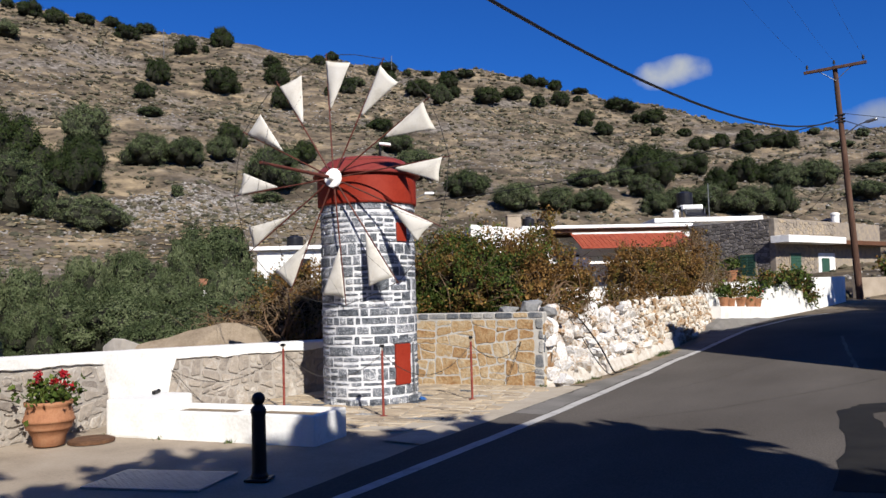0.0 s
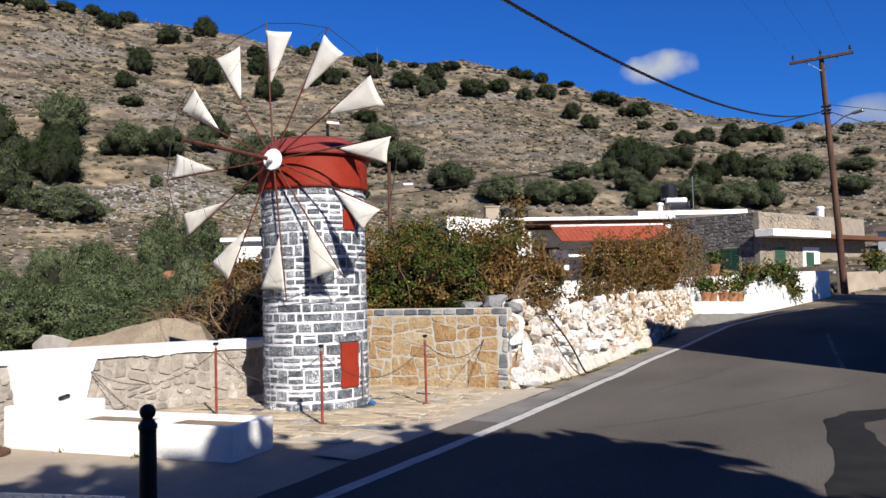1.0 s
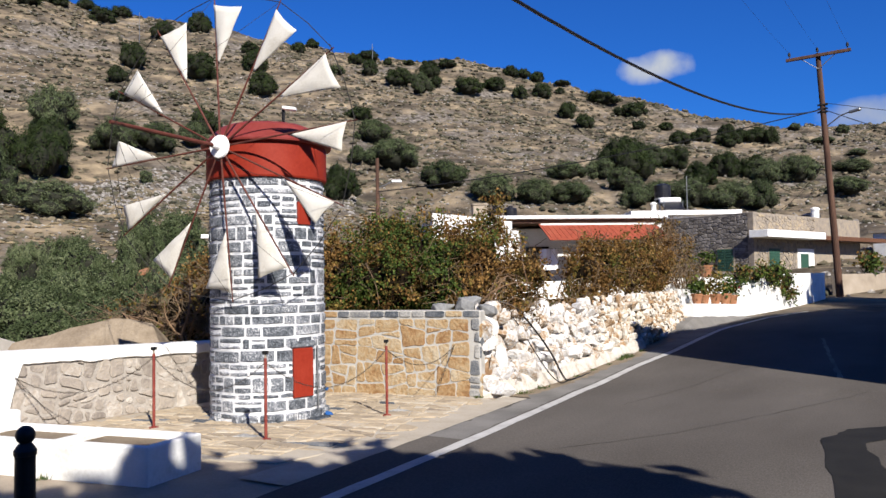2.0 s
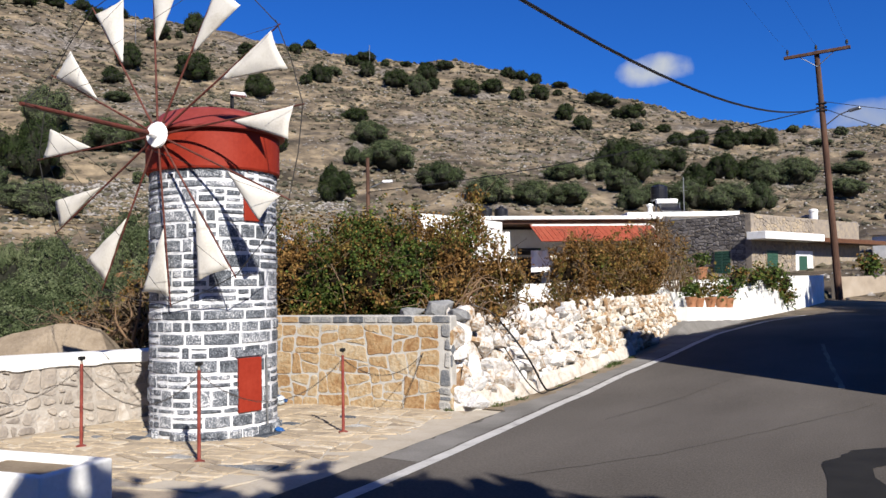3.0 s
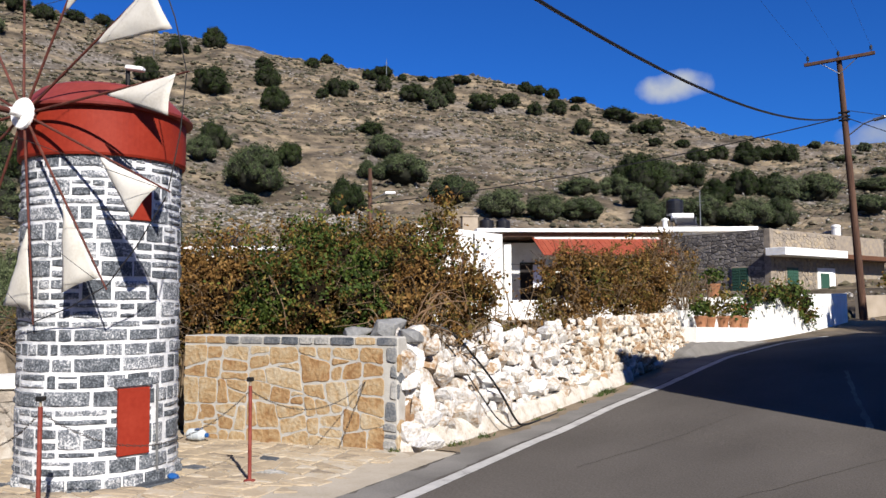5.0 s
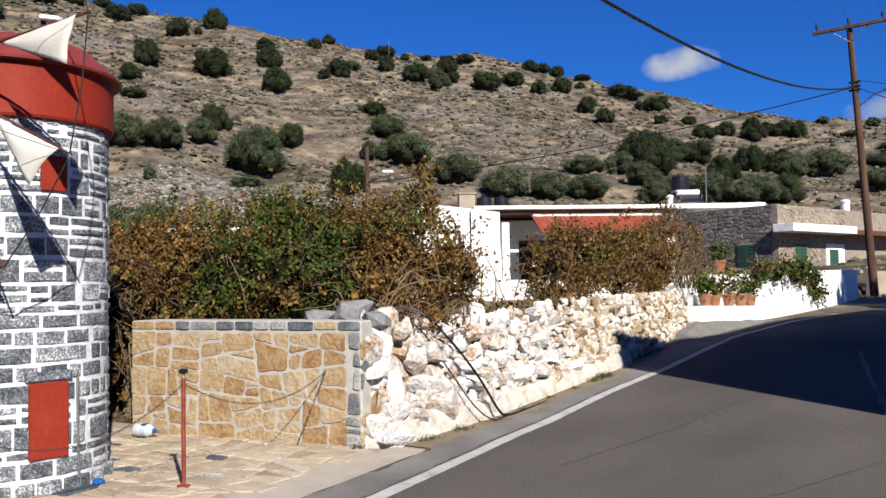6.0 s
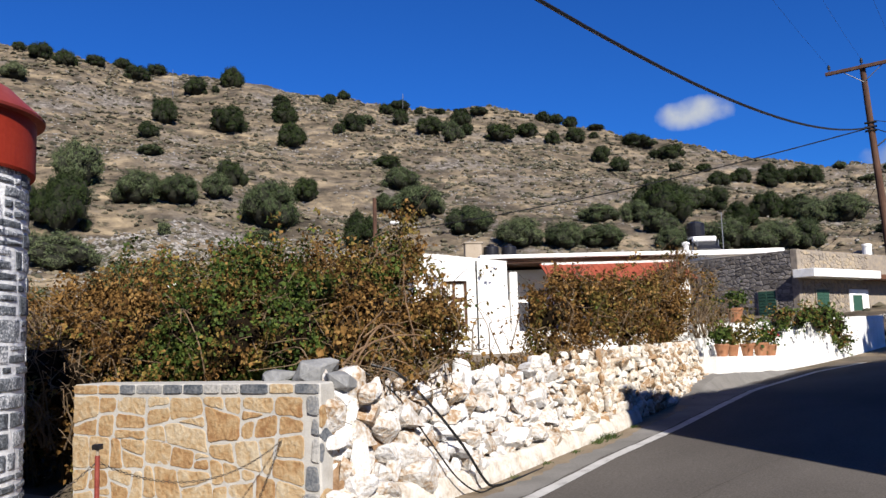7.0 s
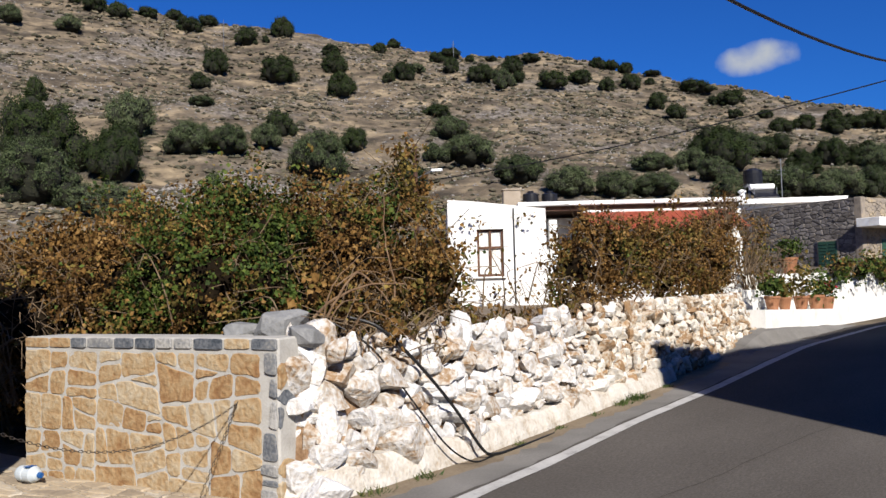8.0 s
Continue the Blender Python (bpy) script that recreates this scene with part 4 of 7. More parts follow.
def wing_wall():
    """Gable end with the window's opening cut through."""
    bm = bmesh.new()
    top = [(0.0, 4.20), (0.87, 4.13), (1.68, 4.03), (2.5, 3.91), (2.98, 3.87)]
    xs = [0.0, 0.87, 1.68, 2.98]
    zt = {x: float(np.interp(x, [a for a, _ in top], [b for _, b in top])) for x in xs}
    cells = [((0.0, 0.87), 0.5, None), ((0.87, 1.68), 0.5, 1.84), ((0.87, 1.68), 3.28, None), ((1.68, 2.98), 0.5, None)]
    for (a, b), low, high in cells:
        za, zb = (high, high) if high else (zt[a], zt[b])
        v = [bm.verts.new(p) for p in ((a, 0, low), (b, 0, low), (b, 0, zb), (a, 0, za), (a, 0.3, low), (b, 0.3, low), (b, 0.3, zb), (a, 0.3, za))]
        for f in ((0, 1, 2, 3), (5, 4, 7, 6), (0, 4, 5, 1), (1, 5, 6, 2), (2, 6, 7, 3), (3, 7, 4, 0)):
            bm.faces.new([v[i] for i in f])
    bmesh.ops.remove_doubles(bm, verts=bm.verts, dist=0.0005)
    return bm


part("gable_wall", wing_wall(), M_WHITE, house, "whitewashed gable wall")
part("wing_side", box((0.28, 4.4, 3.4), (2.838, 2.502, 2.15)), M_WHITE, house)
part("wing_side", box((0.28, 4.4, 3.6), (0.142, 2.502, 2.3)), M_WHITE, house)
part("wing_roof", box((2.5, 4.3, 0.12), (1.49, 2.5, 3.78)), M_CONCRETE, house)
part("back_wall", box((6.3, 0.3, 3.1), (6.15, 2.9, 2.25), (0, 0, 0), 0.02), M_WHITE, house)
part("side_wall", box((0.3, 2.2, 3.1), (9.1, 1.9, 2.25), (0, 0, 0), 0.02), M_WHITE, house)
part("rear_room", box((9.0, 3.0, 3.2), (4.6, 6.3, 2.3), (0, 0, 0), 0.02), M_WHITE, house)
roof = part("roof", box((7.2, 6.0, 0.13), (5.85, 3.95, 4.11), (0, 0, 0), 0.02), M_WHITE_PAINT, house, "white rim of the flat concrete roof")
part("soffit", box((6.9, 5.7, 0.14), (5.85, 4.0, 3.972)), M_WOOD, roof, "brown boarding below the slab")
part("lintel", box((4.6, 0.12, 0.12), (6.6, 0.98, 3.80), (0, 0, 0), 0.01), M_WHITE, house)
pillar = part("pillar", box((0.32, 0.32, 2.9), (8.65, 1.15, 2.15), (0, 0, 0), 0.02), M_WHITE, house)
part("pillar", box((0.26, 0.26, 2.9), (3.35, 1.15, 2.15), (0, 0, 0), 0.02), M_WHITE, house)
part("porch_wall", box((5.6, 0.2, 0.95), (5.9, 0.9, 1.15), (0, 0, 0), 0.02), M_WHITE, house, "low whitewashed porch wall")
awning = part("awning", box((4.7, 1.9, 0.035), (6.6, 0.20, 3.485), (22, 0, 0), 0.006), M_TILE_RED, house, "sun-bleached red awning")
for k in range(23):
    part("fold", tube([(4.35 + 0.2 * k, 1.06, 3.85), (4.35 + 0.2 * k, -0.66, 3.155)], 0.016, 5), M_TILE_RED, awning)
part("doorway", box((0.95, 0.08, 2.1), (4.6, 2.74, 2.0)), M_DARK, house, "dark doorway under the porch")
win = part("window", box((0.81, 0.04, 1.44), (1.275, 0.20, 2.56)), M_DARK, house, "window with brown wooden casements")
for x in (0.905, 1.275, 1.645):
    part("frame", box((0.075, 0.06, 1.44), (x, 0.12, 2.56), (0, 0, 0), 0.008), M_WOOD, win)
for z in (1.875, 2.72, 3.245):
    part("frame", box((0.664, 0.055, 0.07), (1.275, 0.12, z), (0, 0, 0), 0.006), M_WOOD, win)
for x in (1.09, 1.46):
    bm = bmesh.new()
    pts = [(x - 0.14 + 0.28 * k / 14, 0.155 + 0.012 * math.sin(k * 1.7)) for k in range(15)]
    col = [[bm.verts.new((a, b, z)) for z in (1.92, 3.2)] for a, b in pts]
    for a, b in zip(col, col[1:]):
        bm.faces.new((a[0], b[0], b[1], a[1]))
    part("curtain", bm, M_CURTAIN, win, "white lace curtain")
part("sill", box((0.92, 0.16, 0.05), (1.275, -0.03, 1.812), (0, 0, 0), 0.008), M_WHITE, win)
part("drain_pipe", tube([(2.0, -0.03, 1.0), (2.0, -0.03, 3.9)], 0.022, 8), M_BLACK, house, "thin dark pipe on the gable")
chim = part("chimney", box((0.58, 0.5, 0.62), (2.2, 2.6, 4.42), (0, 0, 0), 0.02), M_CONCRETE, house, "stubby rendered chimney")
part("chimney_cap", box((0.66, 0.58, 0.06), (2.2, 2.6, 4.76), (0, 0, 0), 0.015), M_CONCRETE, chim)


def tank(place, radius, height, name="water_tank", label="black plastic water tank on a flat roof"):
    t = thing(name, place, 0, label, "water tank", "roof tanks")
    part("body", lathe([(radius * 0.94, 0), (radius, 0.05), (radius, height * 0.3), (radius * 1.02, height * 0.32), (radius, height * 0.34), (radius, height * 0.64),
                        (radius * 1.02, height * 0.66), (radius, height * 0.68), (radius * 0.98, height * 0.9), (radius * 0.45, height)], sides=20), M_PLASTIC, t)
    part("lid", lathe([(radius * 0.4, height), (radius * 0.4, height + 0.05), (radius * 0.3, height + 0.06)], sides=16), M_PLASTIC, t)
    return t


p = HO + HU * 2.85 + HB * 2.6
tank((p.x, p.y, 4.176), 0.27, 0.48)
p = HO + HU * 3.5 + HB * 2.7
tank((p.x, p.y, 4.176), 0.27, 0.48)

cloth = thing("laundry", HO + HU * 4.5 + HB * 0.55, HOUSE_TURN, "white laundry hung to dry on the porch", "laundry")
bm = bmesh.new()
grid = [[bm.verts.new((x * 0.05 - 0.35, 0.05 * math.sin(x * 0.9) * (1 - z / 18), 2.86 - z * 0.05)) for z in range(17)] for x in range(15)]
for a, b in zip(grid, grid[1:]):
    for k in range(16):
        bm.faces.new((a[k], b[k], b[k + 1], a[k + 1]))
part("sheet", bm, M_CLOTH, cloth)
part("line", tube([(-1.4, 0, 2.88), (0, 0, 2.86), (4.0, 0, 2.9)], 0.006, 5), M_ROPE, cloth)

# ---- second house behind ----
B2 = Vector((-18.9, 59.3, 0.0))
B2_TURN = math.degrees(math.atan2(2.6, 3.9))
b2 = thing("flat_roofed_house", B2, B2_TURN, "white flat-roofed house behind, with rooftop solar heater", "house")
part("wall", box((7.0, 6.0, 6.2), (3.0, 3.1, 3.3), (0, 0, 0), 0.02), M_WHITE, b2)
part("roof", box((8.0, 7.0, 0.32), (3.0, 3.1, 6.48), (0, 0, 0), 0.02), M_WHITE_PAINT, b2, "white roof slab")
vent = part("vent_pipe", tube([(0.85, 0.4, 6.6), (0.85, 0.4, 7.15)], 0.17, 12), M_WHITE, b2, "short white chimney pipe")
part("vent_cap", lathe([(0.26, 7.15), (0.26, 7.23), (0.05, 7.35)], (0.85, 0.4, 0), 14), M_WHITE, vent)
heater = thing("solar_heater", B2 + Matrix.Rotation(radians(B2_TURN), 3, "Z") @ Vector((2.3, 0.8, 6.64)), B2_TURN, "solar water heater with steel frame on the roof", "solar heater")
for x in (-0.7, 0.7):
    for y in (-0.4, 0.5):
        part("leg", tube([(x, y, 0), (x, y, 0.75)], 0.03, 6), M_STEEL, heater)
part("collector", box((1.5, 1.2, 0.07), (0, -0.25, 0.4), (32, 0, 0), 0.01), M_PLASTIC, heater, "dark glass collector")
part("cylinder", tube([(-0.75, 0.35, 0.9), (0.75, 0.35, 0.9)], 0.2, 14), M_WHITE_PAINT, heater, "white cylinder")
p = B2 + Matrix.Rotation(radians(B2_TURN), 3, "Z") @ Vector((1.95, 1.8, 6.64))
stand = thing("tank_stand", p, B2_TURN, "steel stand for a roof tank", "stand")
for x in (-0.4, 0.4):
    for y in (-0.4, 0.4):
        part("leg", tube([(x, y, 0), (x, y, 1.05)], 0.03, 6), M_STEEL, stand)
part("platform", box((1.0, 1.0, 0.06), (0, 0, 1.08)), M_STEEL, stand)
tank((p.x, p.y, p.z + 1.11), 0.6, 1.05, label="black plastic water tank on a steel stand")
p = B2 + Matrix.Rotation(radians(B2_TURN), 3, "Z") @ Vector((3.35, 0.5, 6.64))
antenna = thing("aerial_mast", p, 0, "thin steel aerial mast on the roof", "aerial")
part("mast", tube([(0, 0, 0), (0, 0, 2.6)], 0.035, 8), M_STEEL, antenna)
for z in (1.6, 1.85):
    part("rod", tube([(-0.25, 0, z), (0.25, 0.1, z)], 0.012, 5), M_STEEL, antenna)

# ---- stone house ----
SO, SV = Vector((-10.6, 55.3, 0.0)), Vector((0.31, 0.95, 0))
STONE_TURN = math.degrees(math.atan2(SV.y, SV.x))
stone_house = thing("stone_house", SO, STONE_TURN, "flat-roofed stone house with green shutters and a white canopy", "house")
# local: x along the road front, y away from the road
part("front_wall", box((15.0, 0.4, 5.5), (7.5, 0.2, 3.05), (0, 0, 0), 0.02), M_BEIGE_STONE, stone_house, "beige stone front")
part("side_wall", box((0.4, 7.0, 5.5), (0.198, 3.9, 3.05), (0, 0, 0), 0.02), M_DARK_STONE, stone_house, "dark grey rubble side wall")
house_rng = random.Random(31)
for width, m, material in ((7.0, Matrix.Rotation(radians(-90), 4, "Z") @ Matrix.Translation((-7.4, 0, 1.6)) @ pose(0, 0, 0, 90, 0, 0), M_DARK_STONE),
                           (7.6, Matrix.Translation((0.4, 0, 1.6)) @ pose(0, 0, 0, 90, 0, 0), M_BEIGE_STONE)):
    for poly in mosaic(width, 4.1, 0.36, 0.23, 0.46, 0.04, house_rng):
        ob = part("stone", slab_mesh("stone", poly, house_rng.uniform(0.01, 0.05), house_rng, 0.03, 0.01), material, stone_house)
        ob.matrix_basis = m
part("rear_wall", box((15.0, 0.4, 5.5), (7.5, 7.6, 3.05), (0, 0, 0), 0.02), M_DARK_STONE, stone_house)
part("far_wall", box((0.4, 7.0, 5.5), (14.8, 3.9, 3.05)), M_DARK_STONE, stone_house)
part("roof", box((14.2, 6.8, 0.2), (7.5, 3.9, 5.3)), M_CONCRETE, stone_house)
part("quoin", box((0.42, 0.42, 5.52), (0.19, 0.19, 3.06), (0, 0, 0), 0.03), M_BEIGE_STONE, stone_house, "pale corner stones")
part("canopy", box((7.5, 1.25, 0.46), (3.2, -0.62, 4.40), (0, 0, 0), 0.02), M_WHITE, stone_house, "white concrete canopy")
part("canopy", box((9.6, 1.25, 0.30), (11.8, -0.62, 4.28), (0, 0, 0), 0.02), M_WOOD, stone_house, "brown-edged canopy")


def shutter_window(parent, place, width, height, turn, base_label="green shuttered window"):
    w = part("window", box((width + 0.16, 0.10, height + 0.16), place, (0, 0, turn), 0.01), M_BEIGE_STONE, parent, base_label)
    d = Matrix.Rotation(radians(turn), 3, "Z")
    for s in (-1, 1):
        c = Vector(place) + d @ Vector((s * width / 4, -0.065, 0))
        sh = part("shutter", box((width / 2 - 0.02, 0.04, height), c, (0, 0, turn), 0.006), M_GREEN_PAINT, w)
        for k in range(7):
            c2 = c + d @ Vector((0, -0.025, (k - 3) * height / 8))
            part("slat", box((width / 2 - 0.12, 0.02, 0.05), c2, (20, 0, turn)), M_GREEN_PAINT, sh)
    return w


shutter_window(stone_house, (2.3, -0.03, 2.85), 1.3, 1.4, 0)
shutter_window(stone_house, (-0.03, 1.95, 2.85), 1.1, 1.4, -90)
door = part("door", box((2.3, 0.1, 2.9), (6.5, -0.03, 2.15), (0, 0, 0), 0.01), M_WHITE, stone_house, "green door in a white frame")
part("leaf", box((1.05, 0.06, 2.5), (6.25, -0.09, 2.0), (0, 0, 0), 0.01), M_GREEN_PAINT, door, "green door leaf")
chim = part("chimney", tube([(10.0, 0.9, 5.3), (10.0, 0.9, 6.45)], 0.28, 14), M_WHITE, stone_house, "round white chimney")
part("chimney_cap", lathe([(0.32, 6.45), (0.32, 6.54), (0.26, 6.62), (0.08, 6.66)], (10.0, 0.9, 0), 14), M_WHITE, chim)
p = SO + Matrix.Rotation(radians(STONE_TURN), 3, "Z") @ Vector((14.0, 3.2, 5.4))
tank((p.x, p.y, p.z), 0.75, 1.15)
annex = thing("farther_house", (-1.0, 76.0, 0.4), 70, "plain low house farther up the road", "house")
part("wall", box((9, 6, 4.6), (0, 0, 2.3), (0, 0, 0), 0.03), M_WHITE, annex)
part("roof", box((9.4, 6.4, 0.2), (0, 0, 4.7)), M_CONCRETE, annex)

# ---- houses among the olives ----
left_house = thing("small_house", (-26.6, 28.4, 0.0), 35, "small white flat-roofed house among olive trees", "house")
part("wall", box((3.6, 3.2, 3.7), (0, 1.2, 1.9), (0, 0, 0), 0.02), M_WHITE, left_house)
part("roof", box((4.2, 3.8, 0.18), (0, 1.2, 3.86), (0, 0, 0), 0.02), M_WHITE_PAINT, left_house, "white roof slab")
win = part("window", box((0.8, 0.06, 0.9), (0.3, -0.42, 2.9), (0, 0, 0), 0.01), M_DARK, left_house, "dark window")
tank((-27.2, 28.9, 3.96), 0.4, 0.55)
hut = thing("shed", (-29.6, 26.4, 0.0), 35, "small shed with an orange tiled roof", "shed")
part("wall", box((1.5, 1.5, 2.3), (0, 0.4, 1.15)), M_WHITE, hut)
part("roof", box((3.0, 2.0, 0.12), (0, 0.4, 2.40), (8, 0, 0), 0.02), M_TERRACOTTA, hut, "orange tiled roof")

# ---- utility poles and wires ----
POLE_TOP = Vector((-5.06, 43.0, 11.95))
POLE_BASE = Vector((-4.49, 43.0, 0.36))
pole = thing("utility_pole", POLE_BASE, 0, "tall leaning weathered wooden utility pole with a crossarm", "utility pole")
TV = POLE_TOP - POLE_BASE
part("pole", tube([Vector((0, 0, -0.3)), TV * 0.5, TV], [0.165, 0.14, 0.11], 14), M_POLE, pole)
arm = part("crossarm", box((2.75, 0.13, 0.14), TV + Vector((0.02, -0.16, -0.12)), (0, -1.5, 0), 0.012), M_POLE, pole)
ARM_PINS = [TV + Vector((dx, -0.16, -0.05 + 0.026 * dx)) for dx in (-1.2, 0.0, 1.25)]
for q in ARM_PINS:
    pin = part("insulator", lathe([(0.02, 0), (0.02, 0.10), (0.065, 0.11), (0.05, 0.17), (0.065, 0.19), (0.045, 0.27), (0.02, 0.30)], q, 12), M_BLACK, arm, "dark pin insulator")
for dx in (-0.75, 0.75):
    part("brace", tube([TV + Vector((dx, -0.14, -0.15)), TV + Vector((0.03, -0.14, -0.75))], 0.02, 6), M_STEEL, arm)
CLAMP = TV * 0.775
for k, z in enumerate((-0.15, 0.0, 0.18)):
    part("clamp", tube([CLAMP + Vector((-0.22, -0.1, z)), CLAMP + Vector((0.22, -0.1, z))], 0.045, 8), M_BLACK, pole, "dark cable clamp")
lamp = part("street_lamp", tube([TV * 0.70, TV * 0.70 + Vector((0.7, -0.2, 0.45)), TV * 0.70 + Vector((1.1, -0.3, 0.55))], 0.03, 8), M_STEEL, pole, "street lamp bracket")
part("lamp_head", box((0.5, 0.2, 0.12), TV * 0.70 + Vector((1.3, -0.34, 0.57)), (0, -8, -15), 0.03), M_STEEL, lamp)


def wire(points, radius, label, sides=6, material=None):
    w = thing("overhead_wire", (0, 0, 0), 0, label, "wire", "overhead wires")
    part("cable", tube(points, radius, sides), material or M_RUBBER, w)
    return w


C0 = POLE_BASE + CLAMP
ang = radians(-2)
main = []
for k in range(41):
    s = 62.0 * k / 40
    main.append((C0.x + s * math.sin(ang), C0.y - s * math.cos(ang), 0.0042 * s * s - 0.2329 * s + 9.36))
wire(main, 0.032, "thick black bundled overhead cable")
THIN = Vector((-26.97, 38.26, 8.4))
wire(sag(C0, THIN - Vector((0, 0, 1.6)), 0.4, 24), 0.026, "black overhead cable to a smaller pole")
wire(sag(C0, (6.0, 62.0, 8.0), 0.5, 16), 0.018, "black overhead cable along the road")
wire(sag(C0 + Vector((0, 0, 0.3)), (14.0, 70.0, 10.5), 0.4, 16), 0.014, "black overhead cable along the road")
wire(sag(C0 + Vector((0, 0, -2.4)), (-9.5, 56.5, 5.8), 0.35, 16), 0.012, "thin pale service wire to the stone house", material=M_TWIG)
for q in ARM_PINS:
    a = POLE_BASE + q + Vector((0, 0, 0.25))
    wire(sag(a, (a.x + 1.6, a.y - 66, 12.6), 1.6, 30), 0.004, "fine bare conductor between the poles", 4)
post = thing("street_light_pole", (-27.1, 38.4, hill_z(-27.1, 38.4)), 0, "thin dark wooden pole with a street light", "pole")
h = 8.7 - hill_z(-27.1, 38.4)
part("pole", tube([(0, 0, -0.3), (0, 0, h)], [0.14, 0.10], 10), M_POLE, post)
part("bracket", tube([(0, 0, h - 1.7), (0.7, 0.4, h - 1.35)], 0.03, 6), M_STEEL, post)
part("lamp", box((0.55, 0.22, 0.14), (0.95, 0.52, h - 1.32), (0, 0, 30), 0.03), M_WHITE_PAINT, post, "pale lamp head")

# ---- pots on the ledge ----


def potted_plant(place, radius, seed, leaf, flower=None, tall=1.0):
    p = thing("potted_plant", place, 0, "terracotta pot with a leafy plant on the whitewashed ledge", "potted plant", "pots on the ledge")
    part("pot", lathe([(radius * 0.68, 0), (radius * 0.72, 0.02), (radius * 0.98, radius * 1.55), (radius * 1.08, radius * 1.57), (radius * 1.08, radius * 1.85), (radius * 0.95, radius * 1.86), (radius * 0.9, radius * 1.6), (0.01, radius * 1.55)], sides=18),
         M_TERRACOTTA, p)
    g = np.random.default_rng(seed)
    c = g.normal(0, 1, (260, 3)) * np.array([radius * 0.75, radius * 0.75, radius * 0.8 * tall]) + np.array([0, 0, radius * (2.2 + 0.9 * tall)])
    part("foliage", leaf_mesh("foliage", c, c, 0.085, g, leaf), None, p, "green foliage")
    if flower:
        c = g.normal(0, 1, (70, 3)) * np.array([radius * 0.7, radius * 0.7, radius * 0.4]) + np.array([0, 0, radius * 3.4 * tall])
        part("blossom", leaf_mesh("blossom", c, c, 0.06, g, flower), None, p, "red blossoms")
    return p


for k, (y, r, leaf, flower, tall) in enumerate([(25.1, 0.15, M_VINE_GREEN, None, 1.0), (25.9, 0.14, M_VINE_OLIVE, None, 1.0), (27.1, 0.16, M_VINE_OLIVE, None, 2.0),
                                                (28.3, 0.18, M_VINE_GREEN, None, 1.2), (29.3, 0.16, M_VINE_GREEN, M_PETAL, 1.1)]):
    potted_plant((-6.12, y, lerp_table(y, [(24.02, 0.95), (29.7, 0.77)]) - 0.005), r, 20 + k, leaf, flower, tall)
potted_plant((-6.6, 28.0, 1.655), 0.2, 31, M_VINE_GREEN, None, 0.8)

# ---- bottle, hose, cover plate ----
bottle = thing("plastic_bottle", (-7.72, 11.30, 0.110), 12, "pale plastic water bottle with blue cap lying on the paving", "bottle")
bm = lathe([(0.02, 0.0), (0.075, 0.005), (0.082, 0.03), (0.082, 0.10), (0.076, 0.11), (0.082, 0.12), (0.082, 0.21), (0.055, 0.26), (0.025, 0.28), (0.02, 0.285)], sides=20)
bmesh.ops.transform(bm, matrix=pose(0, 0, 0, 0, 90, 0) @ Matrix.Translation((0, 0, -0.14)), verts=bm.verts)
part("body", bm, M_BOTTLE, bottle)
bm = lathe([(0.03, 0.0), (0.03, 0.03), (0.024, 0.034)], sides=14)
bmesh.ops.transform(bm, matrix=pose(0.143, 0, 0, 0, 90, 0), verts=bm.verts)
part("cap", bm, M_BLUE, bottle, "blue screw cap")
part("label", box((0.07, 0.10, 0.004), (0.03, -0.02, 0.083)), M_BLUE, bottle, "blue paper label")
bottle.scale = (0.8, 0.8, 0.8)

hose = thing("hose", (0, 0, 0), 0, "black irrigation hose hanging over the rubble wall", "hose")
part("pipe", tube(smooth([(-5.75, 12.95, 1.30), (-5.55, 13.12, 1.2), (-5.38, 13.40, 0.88), (-5.24, 13.68, 0.50), (-5.17, 13.95, 0.13), (-5.16, 14.13, 0.055), (-5.17, 14.5, 0.05), (-5.22, 15.2, 0.06)]), 0.014, 8), M_RUBBER, hose)
hose2 = thing("hose", (0, 0, 0), 0, "thin black hose hanging over the rubble wall", "hose")
part("pipe", tube(smooth([(-5.7, 12.7, 1.28), (-5.48, 12.95, 1.05), (-5.33, 13.3, 0.56), (-5.2, 13.52, 0.22), (-5.15, 13.8, 0.05), (-5.16, 14.1, 0.045)]), 0.008, 7), M_RUBBER, hose2)

plate = thing("cover_plate", (-5.55, 4.96, 0.022), 21, "worn steel tread plate set in the concrete", "cover plate")
part("plate", box((1.06, 0.66, 0.02), (0, 0, 0), (0, 0, 0), 0.004), M_TREAD, plate)
bm = bmesh.new()
for i in range(24):
    for j in range(14):
        add_box(bm, (0.030, 0.009, 0.005), (-0.495 + i * 0.043, -0.285 + j * 0.044, 0.011), (0, 0, 45 if (i + j) % 2 else -45))
tagged(part("tread", bm, M_TREAD, plate), kind="stuff")
rag = thing("rag", (-6.37, 9.93, 0.05), 25, "crumpled blue rag at the foot of the windmill", "rag")
bm = bmesh.new()
bmesh.ops.create_icosphere(bm, subdivisions=3, radius=0.042)
for v in bm.verts:
    v.co = Vector((v.co.x * 1.3, v.co.y * 0.8, max(-0.012, v.co.z * 0.75))) * (1 + 0.45 * noise.noise(v.co * 22))
part("cloth", bm, M_BLUE, rag)
# disc stands in for a flat patch of dirt; no cover lies here
lid = thing("drain_cover", (-7.85, 5.80, 0.02), 0, "flat brown disc for the patch of dirt beside the pot", "cover")
part("disc", lathe([(0.24, 0.0), (0.24, 0.03), (0.2, 0.045), (0.05, 0.05)], sides=24), M_DIRT, lid)

